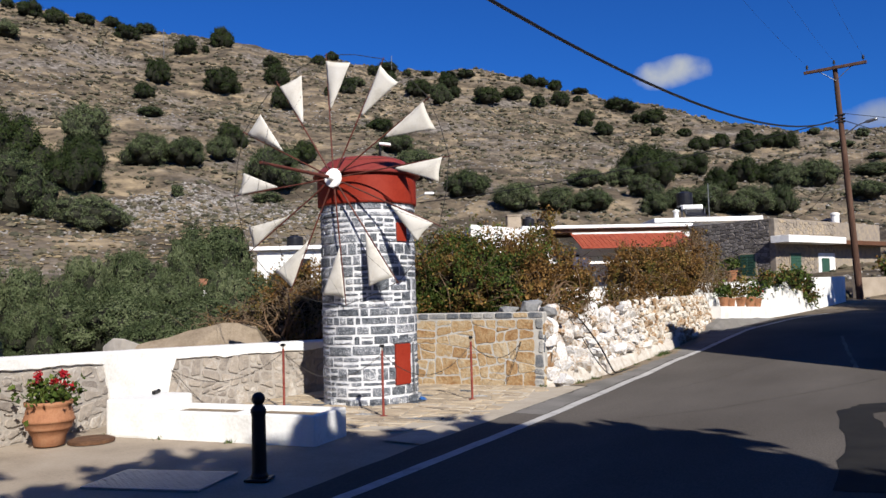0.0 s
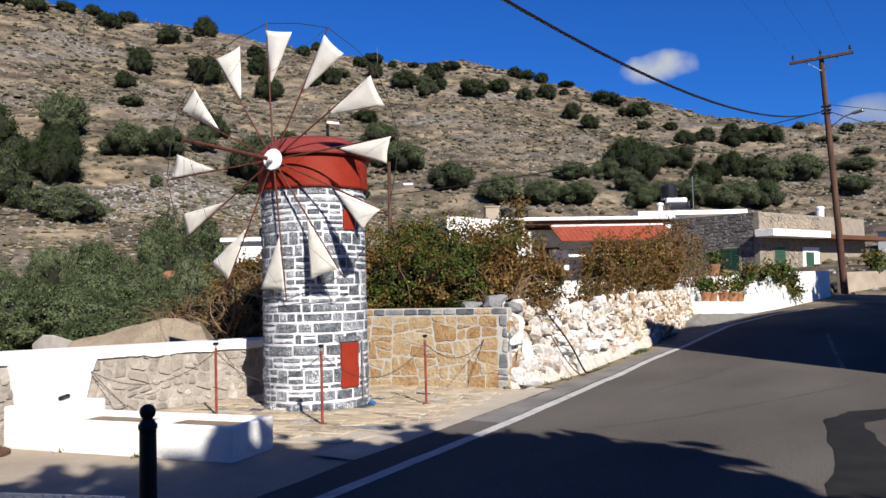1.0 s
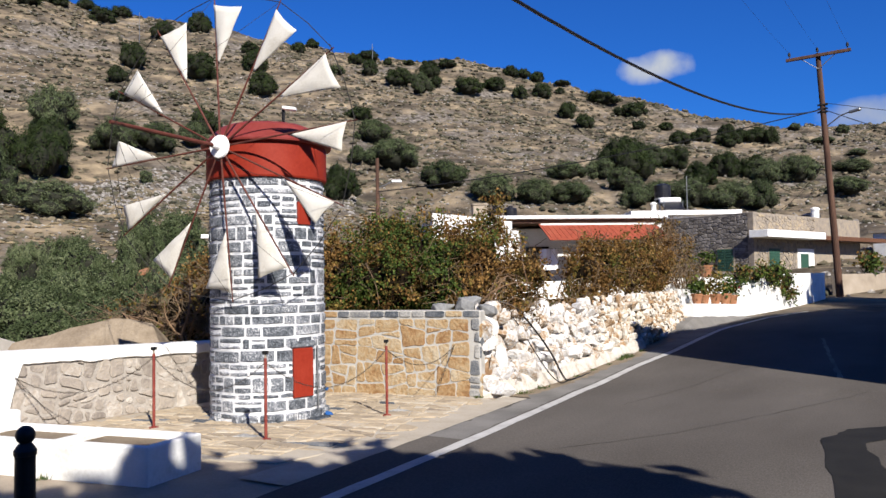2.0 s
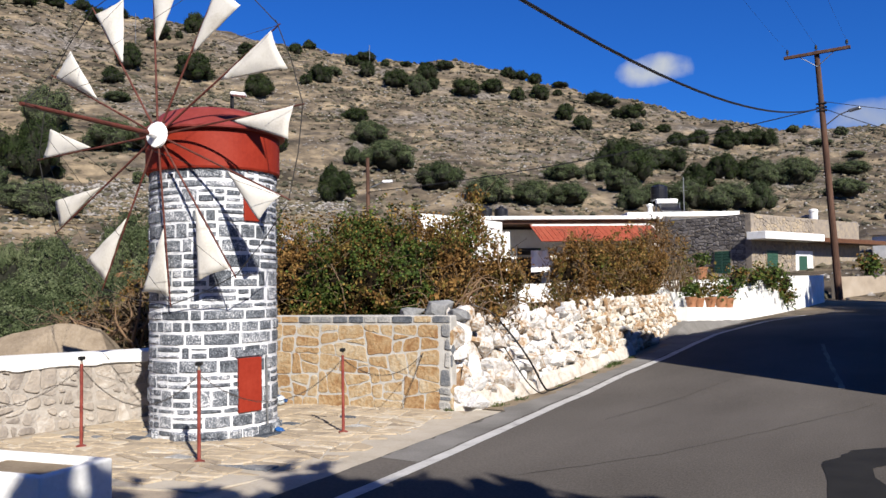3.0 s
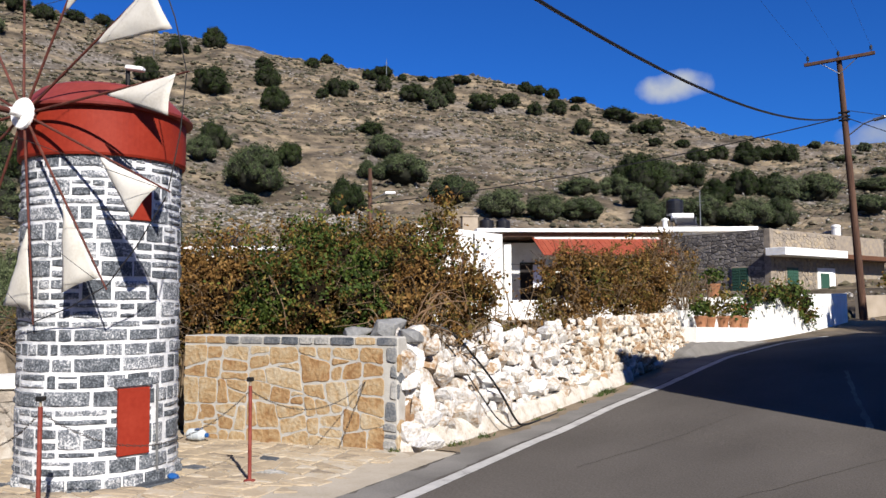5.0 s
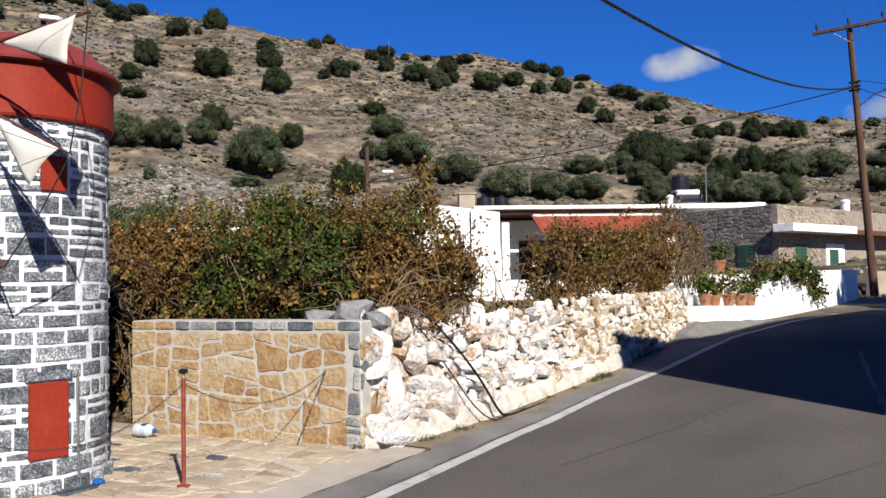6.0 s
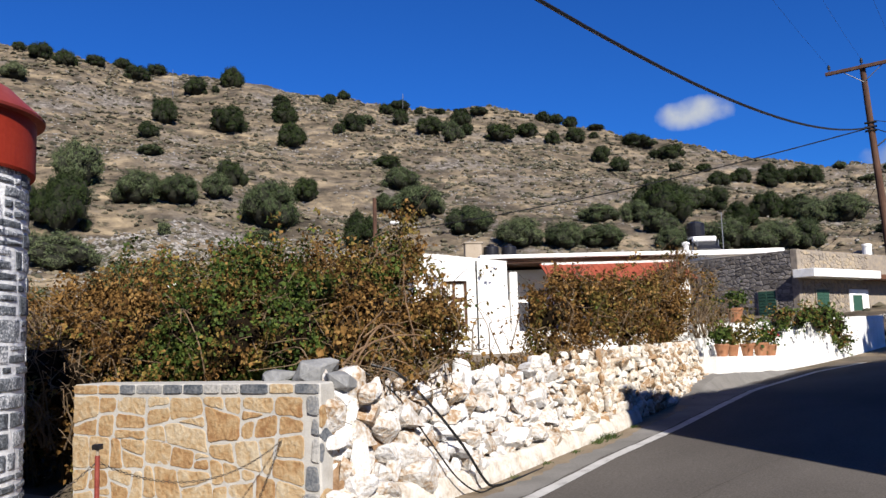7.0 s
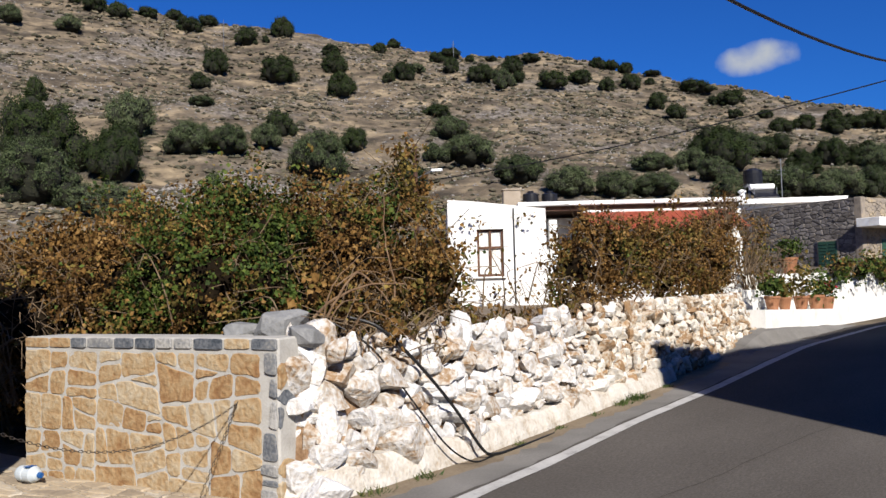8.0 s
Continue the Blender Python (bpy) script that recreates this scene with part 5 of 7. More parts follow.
# loose rocks and the spoil behind the garden wall
rng = random.Random(77)
for k, (x, y, z, sx, sy, sz, m) in enumerate([(-5.90, 12.40, 1.28, 0.52, 0.40, 0.24, M_GREY_ROCK), (-6.26, 12.33, 1.23, 0.42, 0.32, 0.12, M_GREY_ROCK), (-5.56, 12.40, 1.20, 0.44, 0.34, 0.16, M_GREY_ROCK),
                                              (-12.3, 9.2, 0.72, 0.7, 0.6, 0.5, M_HILL_ROCK)]):
    r = thing("rock", (x, y, z - sz * 0.1), rng.uniform(0, 360), "loose grey rock lying on the wall" if k < 3 else "pale boulder behind the garden wall", "rock")
    ob = part("stone", block_mesh("stone", rng), m, r)
    ob.scale = (sx, sy, sz * 1.3)
bm = bmesh.new()
mound = [(-13.2, 8.9, 0.45), (-12.1, 9.3, 0.74), (-10.75, 10.15, 1.13), (-10.3, 10.5, 1.05), (-9.8, 10.4, 0.4), (-11.2, 9.2, 0.3)]
back = [(-13.4, 10.4, 0.2), (-12.2, 11.0, 0.3), (-10.6, 11.4, 0.4)]
vs = [bm.verts.new(p) for p in mound + back]
for f in ((0, 1, 5), (1, 2, 5), (2, 4, 5), (2, 3, 4), (0, 6, 1), (1, 6, 7), (1, 7, 2), (2, 7, 8), (2, 8, 3), (3, 8, 4)):
    bm.faces.new([vs[i] for i in f])
geom = bm.faces[:] + bm.edges[:]
bmesh.ops.subdivide_edges(bm, edges=bm.edges[:], cuts=4, use_grid_fill=True)
for v in bm.verts:
    v.co.z += 0.05 * noise.noise(v.co * 2.3)
bm.faces.ensure_lookup_table()
low = bmesh.ops.extrude_face_region(bm, geom=bm.faces[:])["geom"]
for v in low:
    if isinstance(v, bmesh.types.BMVert):
        v.co.z = -0.1
bmesh.ops.recalc_face_normals(bm, faces=bm.faces)
tagged(part("earth_mound", bm, M_MOUND), "smooth beige mound of earth behind the garden wall", "mound", kind="structure")

# ---- trees ----


# near-black colour painted for the shade deep inside a crown
M_CROWN_SHADE = mat("crown_shade", [(0.005, 0.006, 0.003), (0.013, 0.014, 0.008), (0.029, 0.029, 0.017)], 6, 40, 0.95, 0.6, 0.03)


def tree_kind(name, seed, lumps, leaves, leaf_size, material, trunk_h, clump=4.5, dome=True, airy=False, bold=1.0):
    """One tree two metres wide in the crown, to be scaled: trunk, limbs and a crown of leaf sprays."""
    g, r = np.random.default_rng(seed), random.Random(seed)
    t = new(name)
    trunk = bmesh.new()
    lean = Vector((r.uniform(-0.15, 0.15), r.uniform(-0.15, 0.15), 0))
    add_tube(trunk, [(0, 0, -0.2), lean * 0.4 + Vector((0, 0, trunk_h * 0.5)), lean + Vector((0, 0, trunk_h))], [0.10, 0.08, 0.06], 8)
    part("trunk", trunk, M_BARK, t)
    balls = []
    for k in range(lumps):
        a = 2.4 * k + r.uniform(-0.4, 0.4)
        if dome:
            # a broad rounded crown that comes down to the ground
            up = 1 - 1.30 * (k + 0.5) / lumps + r.uniform(-0.08, 0.08)
            d = math.sqrt(max(0.0, 1 - up * up)) * r.uniform(0.48, 0.74) * bold
            balls.append((Vector((d * math.cos(a), d * math.sin(a), trunk_h + 0.44 + (0.56 if up > 0 else 0.9) * up * r.uniform(0.80, 1.16))), r.uniform(0.19, 0.40)))
        else:
            d = 0.74 * math.sqrt(r.random()) if k else 0.0
            balls.append((Vector((d * math.cos(a), d * math.sin(a), trunk_h + 0.12 + 0.92 * r.random() * math.sqrt(max(0.05, 1 - d * d)) + (0.15 if k == 0 else 0))),
                          r.uniform(0.75, 1.25) * 1.18 / math.sqrt(lumps)))
        if k and k < 6:
            limb = bmesh.new()
            add_tube(limb, [lean + Vector((0, 0, trunk_h * 0.8)), lean * 0.5 + balls[-1][0] * 0.55 + Vector((0, 0, trunk_h * 0.25)), balls[-1][0]], [0.045, 0.03, 0.012], 6)
            part("limb", limb, M_BARK, t)
    # solid core behind the leaves, coloured as shade so gaps look dark
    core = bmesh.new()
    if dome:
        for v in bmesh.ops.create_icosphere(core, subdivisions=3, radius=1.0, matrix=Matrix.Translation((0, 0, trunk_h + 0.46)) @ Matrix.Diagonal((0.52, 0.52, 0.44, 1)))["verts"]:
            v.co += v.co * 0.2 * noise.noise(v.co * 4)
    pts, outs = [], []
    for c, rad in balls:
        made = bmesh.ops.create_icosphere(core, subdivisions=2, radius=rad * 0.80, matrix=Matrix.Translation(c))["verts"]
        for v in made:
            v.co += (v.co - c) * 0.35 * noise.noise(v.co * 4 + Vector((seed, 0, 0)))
        n = int(leaves * rad ** 2 / sum(q ** 2 for _, q in balls))
        d = g.normal(0, 1, (n, 3))
        d /= np.linalg.norm(d, axis=1)[:, None]
        d[:, 2] = np.abs(d[:, 2]) * np.where(g.random(n) < 0.30, -0.7, 1)
        lump = 1 + 0.22 * np.sin(d[:, 0] * 5 + seed) * np.sin(d[:, 1] * 6 + 1) + 0.1 * np.sin(d[:, 2] * 9)
        rr = rad * lump * g.uniform(0.80 if dome else 0.62, 1.10 if dome else 1.14, n)
        q = np.array(c) + d * rr[:, None] * np.array([1, 1, 0.92])
        dense = np.array([noise.noise(Vector(p) * clump + Vector((seed, 0, 0))) for p in q])
        kept = g.random(n) < np.clip(0.64 + 2.8 * dense, 0.22 if dome else 0.06, 1.0)
        pts.append(q[kept])
        outs.append(d[kept])
        # loose sprays that break the outline
        m = max(4, int(20 * rad / 0.3))
        root = g.normal(0, 1, (m, 3))
        root[:, 2] = np.abs(root[:, 2]) * 1.2 - 0.2
        root /= np.linalg.norm(root, axis=1)[:, None]
        reach = g.uniform(0, 1, (m, 14, 1))
        way = root[:, None, :] * (rad * (0.95 + 0.42 * reach)) + g.normal(0, 0.16 * rad, (m, 1, 3)) * reach + g.normal(0, 0.02, (m, 14, 3))
        pts.append(np.array(c) + way.reshape(-1, 3))
        outs.append(np.repeat(root, 14, axis=0))
    crown = part("crown", leaf_mesh("crown", np.concatenate(pts), np.concatenate(outs), leaf_size, g, material, 0.15, 0.38 if dome else 0.5), None, t)
    if airy:
        core.free()
    else:
        part("inner_tangle", core, M_CROWN_SHADE, crown, "near-black core painted as the shade inside the crown")
    return t


OLIVE_FAR = [tree_kind("olive_tree", 100 + k, 16 + k % 3, 40000, 0.032, M_OLIVE, 0.03 + 0.05 * (k % 2)) for k in range(4)]
CAROB_FAR = [tree_kind("carob_tree", 200 + k, 16 + k % 2, 40000, 0.032, M_DARK_LEAF, 0.02) for k in range(3)]
OLIVE_NEAR = [tree_kind("olive_tree", 300 + k, 13, 46000, 0.036, M_OLIVE, 0.06, clump=5.0, bold=1.12) for k in range(3)]
SHADE = [tree_kind("plane_tree", 400 + k, 14, 6500, 0.13, M_DARK_LEAF, 0.9, dome=False) for k in range(2)]
SHADE.append(tree_kind("plane_tree", 402, 12, 2600, 0.12, M_DARK_LEAF, 0.9, dome=False, airy=True))
for proto, lab, cat in [(o, "grey-green olive tree on the dry hillside", "olive tree") for o in OLIVE_FAR] + [(o, "dark rounded evergreen tree on the dry hillside", "tree") for o in CAROB_FAR] + \
        [(o, "grey-green olive tree behind the garden wall", "olive tree") for o in OLIVE_NEAR] + [(o, "unseen leafy tree shading the roadside", "tree") for o in SHADE]:
    tagged(proto, lab, cat, "hillside trees" if "hillside" in lab else "garden trees" if "garden" in lab else "roadside trees")

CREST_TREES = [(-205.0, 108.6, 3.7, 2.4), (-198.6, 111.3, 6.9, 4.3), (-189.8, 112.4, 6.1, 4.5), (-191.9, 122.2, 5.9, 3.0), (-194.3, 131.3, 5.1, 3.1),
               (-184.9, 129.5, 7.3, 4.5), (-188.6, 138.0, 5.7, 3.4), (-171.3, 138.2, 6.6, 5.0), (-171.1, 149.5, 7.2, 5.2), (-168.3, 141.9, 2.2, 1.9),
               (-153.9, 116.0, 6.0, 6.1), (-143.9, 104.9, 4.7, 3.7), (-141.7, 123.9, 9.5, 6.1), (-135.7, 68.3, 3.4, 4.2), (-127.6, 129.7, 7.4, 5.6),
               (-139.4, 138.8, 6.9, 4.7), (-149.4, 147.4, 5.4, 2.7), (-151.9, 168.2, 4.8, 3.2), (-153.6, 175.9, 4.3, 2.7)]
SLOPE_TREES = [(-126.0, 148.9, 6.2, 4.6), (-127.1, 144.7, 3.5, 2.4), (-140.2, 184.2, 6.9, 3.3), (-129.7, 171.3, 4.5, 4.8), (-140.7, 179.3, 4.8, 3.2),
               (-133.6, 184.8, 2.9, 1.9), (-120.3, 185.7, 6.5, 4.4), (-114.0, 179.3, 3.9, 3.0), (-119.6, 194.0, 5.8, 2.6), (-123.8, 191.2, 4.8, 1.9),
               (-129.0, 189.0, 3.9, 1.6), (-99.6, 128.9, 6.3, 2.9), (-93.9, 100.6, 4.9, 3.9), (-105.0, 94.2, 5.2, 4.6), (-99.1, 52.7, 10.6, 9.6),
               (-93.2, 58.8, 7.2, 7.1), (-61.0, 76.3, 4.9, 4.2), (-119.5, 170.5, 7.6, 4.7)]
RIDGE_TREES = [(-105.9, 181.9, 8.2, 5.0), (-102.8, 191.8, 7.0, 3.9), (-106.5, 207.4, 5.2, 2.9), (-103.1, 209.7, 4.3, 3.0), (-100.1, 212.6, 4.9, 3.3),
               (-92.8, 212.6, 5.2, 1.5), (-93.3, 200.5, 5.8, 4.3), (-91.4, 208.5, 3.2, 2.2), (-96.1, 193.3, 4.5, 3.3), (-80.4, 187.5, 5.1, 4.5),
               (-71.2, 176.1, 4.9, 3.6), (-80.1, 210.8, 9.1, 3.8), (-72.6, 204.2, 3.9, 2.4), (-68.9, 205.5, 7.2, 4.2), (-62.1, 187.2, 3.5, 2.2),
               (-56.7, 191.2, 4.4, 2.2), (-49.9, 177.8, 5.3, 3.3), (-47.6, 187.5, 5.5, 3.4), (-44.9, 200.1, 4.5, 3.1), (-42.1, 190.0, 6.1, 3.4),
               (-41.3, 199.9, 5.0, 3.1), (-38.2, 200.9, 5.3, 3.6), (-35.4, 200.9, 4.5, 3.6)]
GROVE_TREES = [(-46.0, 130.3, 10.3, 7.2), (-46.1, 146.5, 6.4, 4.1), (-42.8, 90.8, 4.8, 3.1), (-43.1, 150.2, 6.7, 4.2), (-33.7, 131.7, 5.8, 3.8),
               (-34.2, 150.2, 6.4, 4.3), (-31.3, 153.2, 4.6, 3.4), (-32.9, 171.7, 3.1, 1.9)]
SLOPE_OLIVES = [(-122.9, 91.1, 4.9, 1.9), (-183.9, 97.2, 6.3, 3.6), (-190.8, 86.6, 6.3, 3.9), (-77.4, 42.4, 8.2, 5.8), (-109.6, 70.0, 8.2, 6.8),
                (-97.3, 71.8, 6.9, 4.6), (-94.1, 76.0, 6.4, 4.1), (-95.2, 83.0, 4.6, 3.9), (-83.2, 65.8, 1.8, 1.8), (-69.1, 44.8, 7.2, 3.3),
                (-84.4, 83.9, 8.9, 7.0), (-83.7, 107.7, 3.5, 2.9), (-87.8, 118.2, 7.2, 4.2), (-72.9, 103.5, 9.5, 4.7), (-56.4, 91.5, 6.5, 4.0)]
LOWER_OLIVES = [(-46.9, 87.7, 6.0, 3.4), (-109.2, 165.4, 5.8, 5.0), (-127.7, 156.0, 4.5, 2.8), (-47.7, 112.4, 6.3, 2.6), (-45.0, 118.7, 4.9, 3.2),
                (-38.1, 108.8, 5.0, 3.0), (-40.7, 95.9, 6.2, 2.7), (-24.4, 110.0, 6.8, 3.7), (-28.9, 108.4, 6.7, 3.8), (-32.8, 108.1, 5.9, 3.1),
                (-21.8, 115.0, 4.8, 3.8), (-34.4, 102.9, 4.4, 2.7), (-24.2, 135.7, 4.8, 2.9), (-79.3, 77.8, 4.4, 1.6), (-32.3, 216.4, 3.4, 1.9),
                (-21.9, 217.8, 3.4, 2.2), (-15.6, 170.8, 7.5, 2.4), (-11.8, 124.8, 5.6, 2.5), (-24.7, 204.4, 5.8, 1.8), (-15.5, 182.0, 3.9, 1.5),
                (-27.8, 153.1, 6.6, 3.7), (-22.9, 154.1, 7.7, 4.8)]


def copy_scaled(proto, place, turn, s, sz):
    ob = copy_thing(proto, pose(*place, 0, 0, turn))
    ob.scale = (s, s, sz)
    return ob


def plant(kinds, rows, seed):
    """Trees by place, crown width and height."""
    r = random.Random(seed)
    for x, y, w, h in rows:
        s = w / 1.9
        copy_scaled(kinds[r.randrange(len(kinds))], (x, y, hill_z(x, y) - 0.08 * h), r.uniform(0, 360), s, h / 1.22 * r.uniform(0.94, 1.06))


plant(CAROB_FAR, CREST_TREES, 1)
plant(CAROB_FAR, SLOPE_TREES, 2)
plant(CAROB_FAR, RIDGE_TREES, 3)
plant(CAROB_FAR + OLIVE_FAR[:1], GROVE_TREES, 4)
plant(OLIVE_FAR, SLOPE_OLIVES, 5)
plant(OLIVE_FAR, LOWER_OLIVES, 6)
# olives just behind the garden wall
NEAR_ROWS = [(-15.2, 12.8, 2.6, 1.4), (-17.5, 12.4, 2.8, 1.6), (-14.0, 11.2, 2.0, 1.2), (-16.8, 15.5, 2.8, 1.7), (-19.5, 13.8, 3.0, 1.9), (-22.5, 17.0, 3.2, 2.2),
             (-34.2, 30.3, 4.2, 5.71), (-33.9, 28.2, 3.0, 4.85), (-31.4, 22.6, 2.4, 3.95), (-26.4, 20.1, 2.4, 3.24), (-23.9, 19.4, 2.3, 2.82),
             (-23.6, 13.5, 2.1, 2.72), (-21.6, 13.6, 1.8, 2.28), (-19.7, 13.7, 1.7, 2.02), (-27.0, 13.7, 2.5, 2.96), (-25.4, 23.2, 2.3, 2.75),
             (-23.1, 22.3, 1.7, 2.39), (-18.0, 13.7, 1.5, 1.74), (-16.2, 13.7, 1.3, 1.59), (-17.4, 10.5, 1.4, 1.53), (-19.0, 16.7, 1.3, 1.3),
             (-36.7, 23.9, 2.2, 4.0), (-18.8, 19.7, 2.2, 2.5), (-20.6, 19.2, 2.0, 2.6)]
r = random.Random(8)
for x, y, w, ztop in NEAR_ROWS:
    z0 = hill_z(x, y)
    copy_scaled(OLIVE_NEAR[r.randrange(3)], (x, y, z0), r.uniform(0, 360), w / 2, (ztop - z0) / 1.34)
# roadside trees behind the walker, whose shade falls on the road
copy_scaled(SHADE[0], (3.95, 2.1, 0.0), 40, 3.0, 3.1)
copy_scaled(SHADE[1], (1.2, -3.4, 0.0), 130, 3.2, 3.1)
copy_scaled(SHADE[1], (3.05, -0.45, 0.0), 300, 2.3, 3.1)
copy_scaled(SHADE[0], (6.0, -1.5, 0.0), 200, 3.2, 3.4)
# three more unseen trees, added only to block sky light from behind
copy_scaled(SHADE[1], (-3.0, -7.0, 0.0), 10, 3.2, 3.0)
copy_scaled(SHADE[0], (-7.5, -6.0, 0.0), 80, 3.4, 3.4)
copy_scaled(SHADE[1], (4.5, -9.0, 0.0), 250, 3.6, 3.6)
# unseen airy tree across the road, for dappled shade on the white wall
copy_scaled(SHADE[2], (6.2, 33.6, 0.3), 70, 2.6, 5.6)
for proto in OLIVE_FAR + CAROB_FAR + OLIVE_NEAR + SHADE:
    for o in [*proto.children_recursive, proto]:
        bpy.data.objects.remove(o)

# ---- scrub and stones over the hillside ----


def scatter_hill(name, count, seed, low, high, material, label, flat, clump, turn_range=(-4, 76), far_range=(42, 237)):
    """Countless low tufts or stones, joined."""
    r = random.Random(seed)
    verts, faces = [], []
    k = 0
    while k < count:
        az, d = radians(r.uniform(*turn_range)), far_range[0] + (far_range[1] - far_range[0]) * r.random() ** 0.75
        x, y = 0.26 - d * math.sin(az), 0.6 + d * math.cos(az)
        if noise.noise(Vector((x * clump, y * clump, seed))) < r.uniform(-0.5, 0.35):
            continue
        s = r.uniform(low, high) * (0.6 + 0.5 * d / 150)
        z = hill_z(x, y)
        b = len(verts)
        n = 6
        for ring, (rad, h) in enumerate(((1.0, -0.15), (0.95, 0.35), (0.5, 0.8))):
            for i in range(n):
                a = 2 * math.pi * (i + 0.5 * ring) / n
                q = s * rad * r.uniform(0.6, 1.25)
                verts.append((x + q * math.cos(a), y + q * math.sin(a), z + s * flat * h * r.uniform(0.7, 1.3)))
        verts.append((x, y, z + s * flat * r.uniform(0.8, 1.1)))
        for ring in range(2):
            for i in range(n):
                p, q = b + ring * n + i, b + ring * n + (i + 1) % n
                faces.append((p, q, q + n, p + n))
        for i in range(n):
            faces.append((b + 2 * n + i, b + 2 * n + (i + 1) % n, b + 3 * n))
        k += 1
    return tagged(new(name, raw_mesh(name, verts, faces, material)), label, "rocks" if material is M_HILL_ROCK else "scrub", kind="stuff")


scatter_hill("hill_scrub", 17000, 41, 0.12, 0.60, M_SCRUB, "low dry scrub tufts over the hillside", 0.75, 0.05)
scatter_hill("hill_stones", 14000, 42, 0.07, 0.26, M_HILL_ROCK, "scattered grey limestone rocks over the hillside", 0.8, 0.035)
scatter_hill("dry_grass", 3000, 43, 0.15, 0.5, M_STRAW, "patches of pale dry straw grass at the foot of the hill", 0.3, 0.09, (36, 68), (44, 92))

scatter_hill("scree", 3200, 44, 0.10, 0.30, M_HILL_ROCK, "grey limestone scree and tumbled terrace walls on the lower slope", 0.8, 0.06, (38, 62), (84, 112))

# thin masts on the crest
for x, y in ((-170.6, 130.4), (-129.6, 172.7)):
    z = hill_z(x, y)
    mast = thing("radio_mast", (x, y, z), 0, "thin steel radio mast on the hill crest", "mast", "masts on the crest")
    part("pole", tube([(0, 0, -0.5), (0, 0, 8.0)], 0.07, 6), M_STEEL, mast)
    part("cross_bar", tube([(-0.5, 0, 7.0), (0.5, 0, 7.0)], 0.04, 5), M_STEEL, mast)

# ---- vines and hedges ----


def vine(name, label, lumps, per_m2, size, shares, seed, stems=20, core=0.72):
    """A rambling vine: lumps (x, y, z, rx, ry, rz, tint) covered with leaves; shares gives the leaf materials for each tint."""
    g, r = np.random.default_rng(seed), random.Random(seed)
    t = thing(name, (0, 0, 0), 0, label, "vine")
    groups = {}
    inner = bmesh.new()
    for x, y, z, rx, ry, rz, tint in lumps:
        area = 4 * math.pi * ((rx * ry) ** 1.6 / 3 + (rx * rz) ** 1.6 / 3 + (ry * rz) ** 1.6 / 3) ** (1 / 1.6)
        n = int(area * per_m2)
        d = g.normal(0, 1, (n, 3))
        d /= np.linalg.norm(d, axis=1)[:, None]
        wob = 1 + 0.26 * np.sin(d[:, 0] * 7 + x * 3) * np.sin(d[:, 2] * 6 + y) + 0.20 * np.sin(d[:, 1] * 11 + z * 5) * np.sin(d[:, 0] * 9 + y)
        rad = wob * g.uniform(0.50, 1.22, n)
        p = np.array([x, y, z]) + d * rad[:, None] * np.array([rx, ry, rz])
        dense = np.array([noise.noise(Vector(q) * 2.6 + Vector((seed, 0, 0))) + 0.7 * noise.noise(Vector(q) * 6) for q in p]) if n else np.zeros(0)
        keep = g.random(n) < np.clip(0.62 + 3.0 * dense, 0.10, 1.0)
        p, d, n = p[keep], d[keep], int(keep.sum())
        if n > 60:
            # leaves gather in tufts round their shoots
            pick = g.integers(0, n, n // 9)[g.integers(0, n // 9, n)]
            p, d = p[pick] + g.normal(0, 0.85 * size, (n, 3)), d[pick]
        tint_shift = np.array([noise.noise(Vector(q) * 1.3 + Vector((0, seed, 9))) for q in p]) if n else np.zeros(0)
        pick = np.argsort(np.argsort(0.62 * g.random(n) + 1.25 * tint_shift)) / max(1, n)
        low = 0.0
        for material, share in shares[tint]:
            sel = (pick >= low) & (pick < low + share)
            groups.setdefault(material.name, (material, [], []))
            groups[material.name][1].append(p[sel])
            groups[material.name][2].append(d[sel])
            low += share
        # lumpy core filling the vine; its dark colour is painted inner shade
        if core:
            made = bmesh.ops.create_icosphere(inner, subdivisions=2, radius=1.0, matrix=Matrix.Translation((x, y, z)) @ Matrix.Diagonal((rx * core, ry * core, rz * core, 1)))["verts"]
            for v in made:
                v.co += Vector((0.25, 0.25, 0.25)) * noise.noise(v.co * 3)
    for material, p, d in groups.values():
        part("leaves", leaf_mesh("leaves", np.concatenate(p), np.concatenate(d), size, g, material, 0.35, 1.25), None, t, material.name.replace("_", " "))
    if core:
        twigs = bmesh.new()
        for k in range(int(stems * 5)):
            x, y, z, rx, ry, rz, _ = lumps[r.randrange(len(lumps))]
            q = Vector((r.gauss(0, 1), r.gauss(0, 1), r.gauss(0, 1))).normalized()
            p0 = Vector((x + q.x * rx * 0.8, y + q.y * ry * 0.8, z + q.z * rz * 0.8))
            p1 = p0 + Vector((q.x * 0.16 + r.uniform(-0.25, 0.25), q.y * 0.16 + r.uniform(-0.2, 0.2), r.uniform(-0.2, 0.25)))
            p2 = p1 + Vector((q.x * 0.10 + r.uniform(-0.25, 0.25), q.y * 0.10 + r.uniform(-0.2, 0.2), r.uniform(-0.28, 0.12)))
            add_tube(twigs, [p0, p1, p2], [0.006, 0.0045, 0.002], 4)
        tagged(part("twig_tangle", twigs, M_TWIG, t, "thin dry twigs"), kind="stuff")
        tagged(part("thicket", inner, M_VINE_SHADE, t, "near-black core painted as the shade inside the vine"), kind="stuff")
    else:
        inner.free()
    for k in range(stems):
        x, y, z, rx, ry, rz, _ = lumps[r.randrange(len(lumps))]
        a = r.uniform(0, 2 * math.pi)
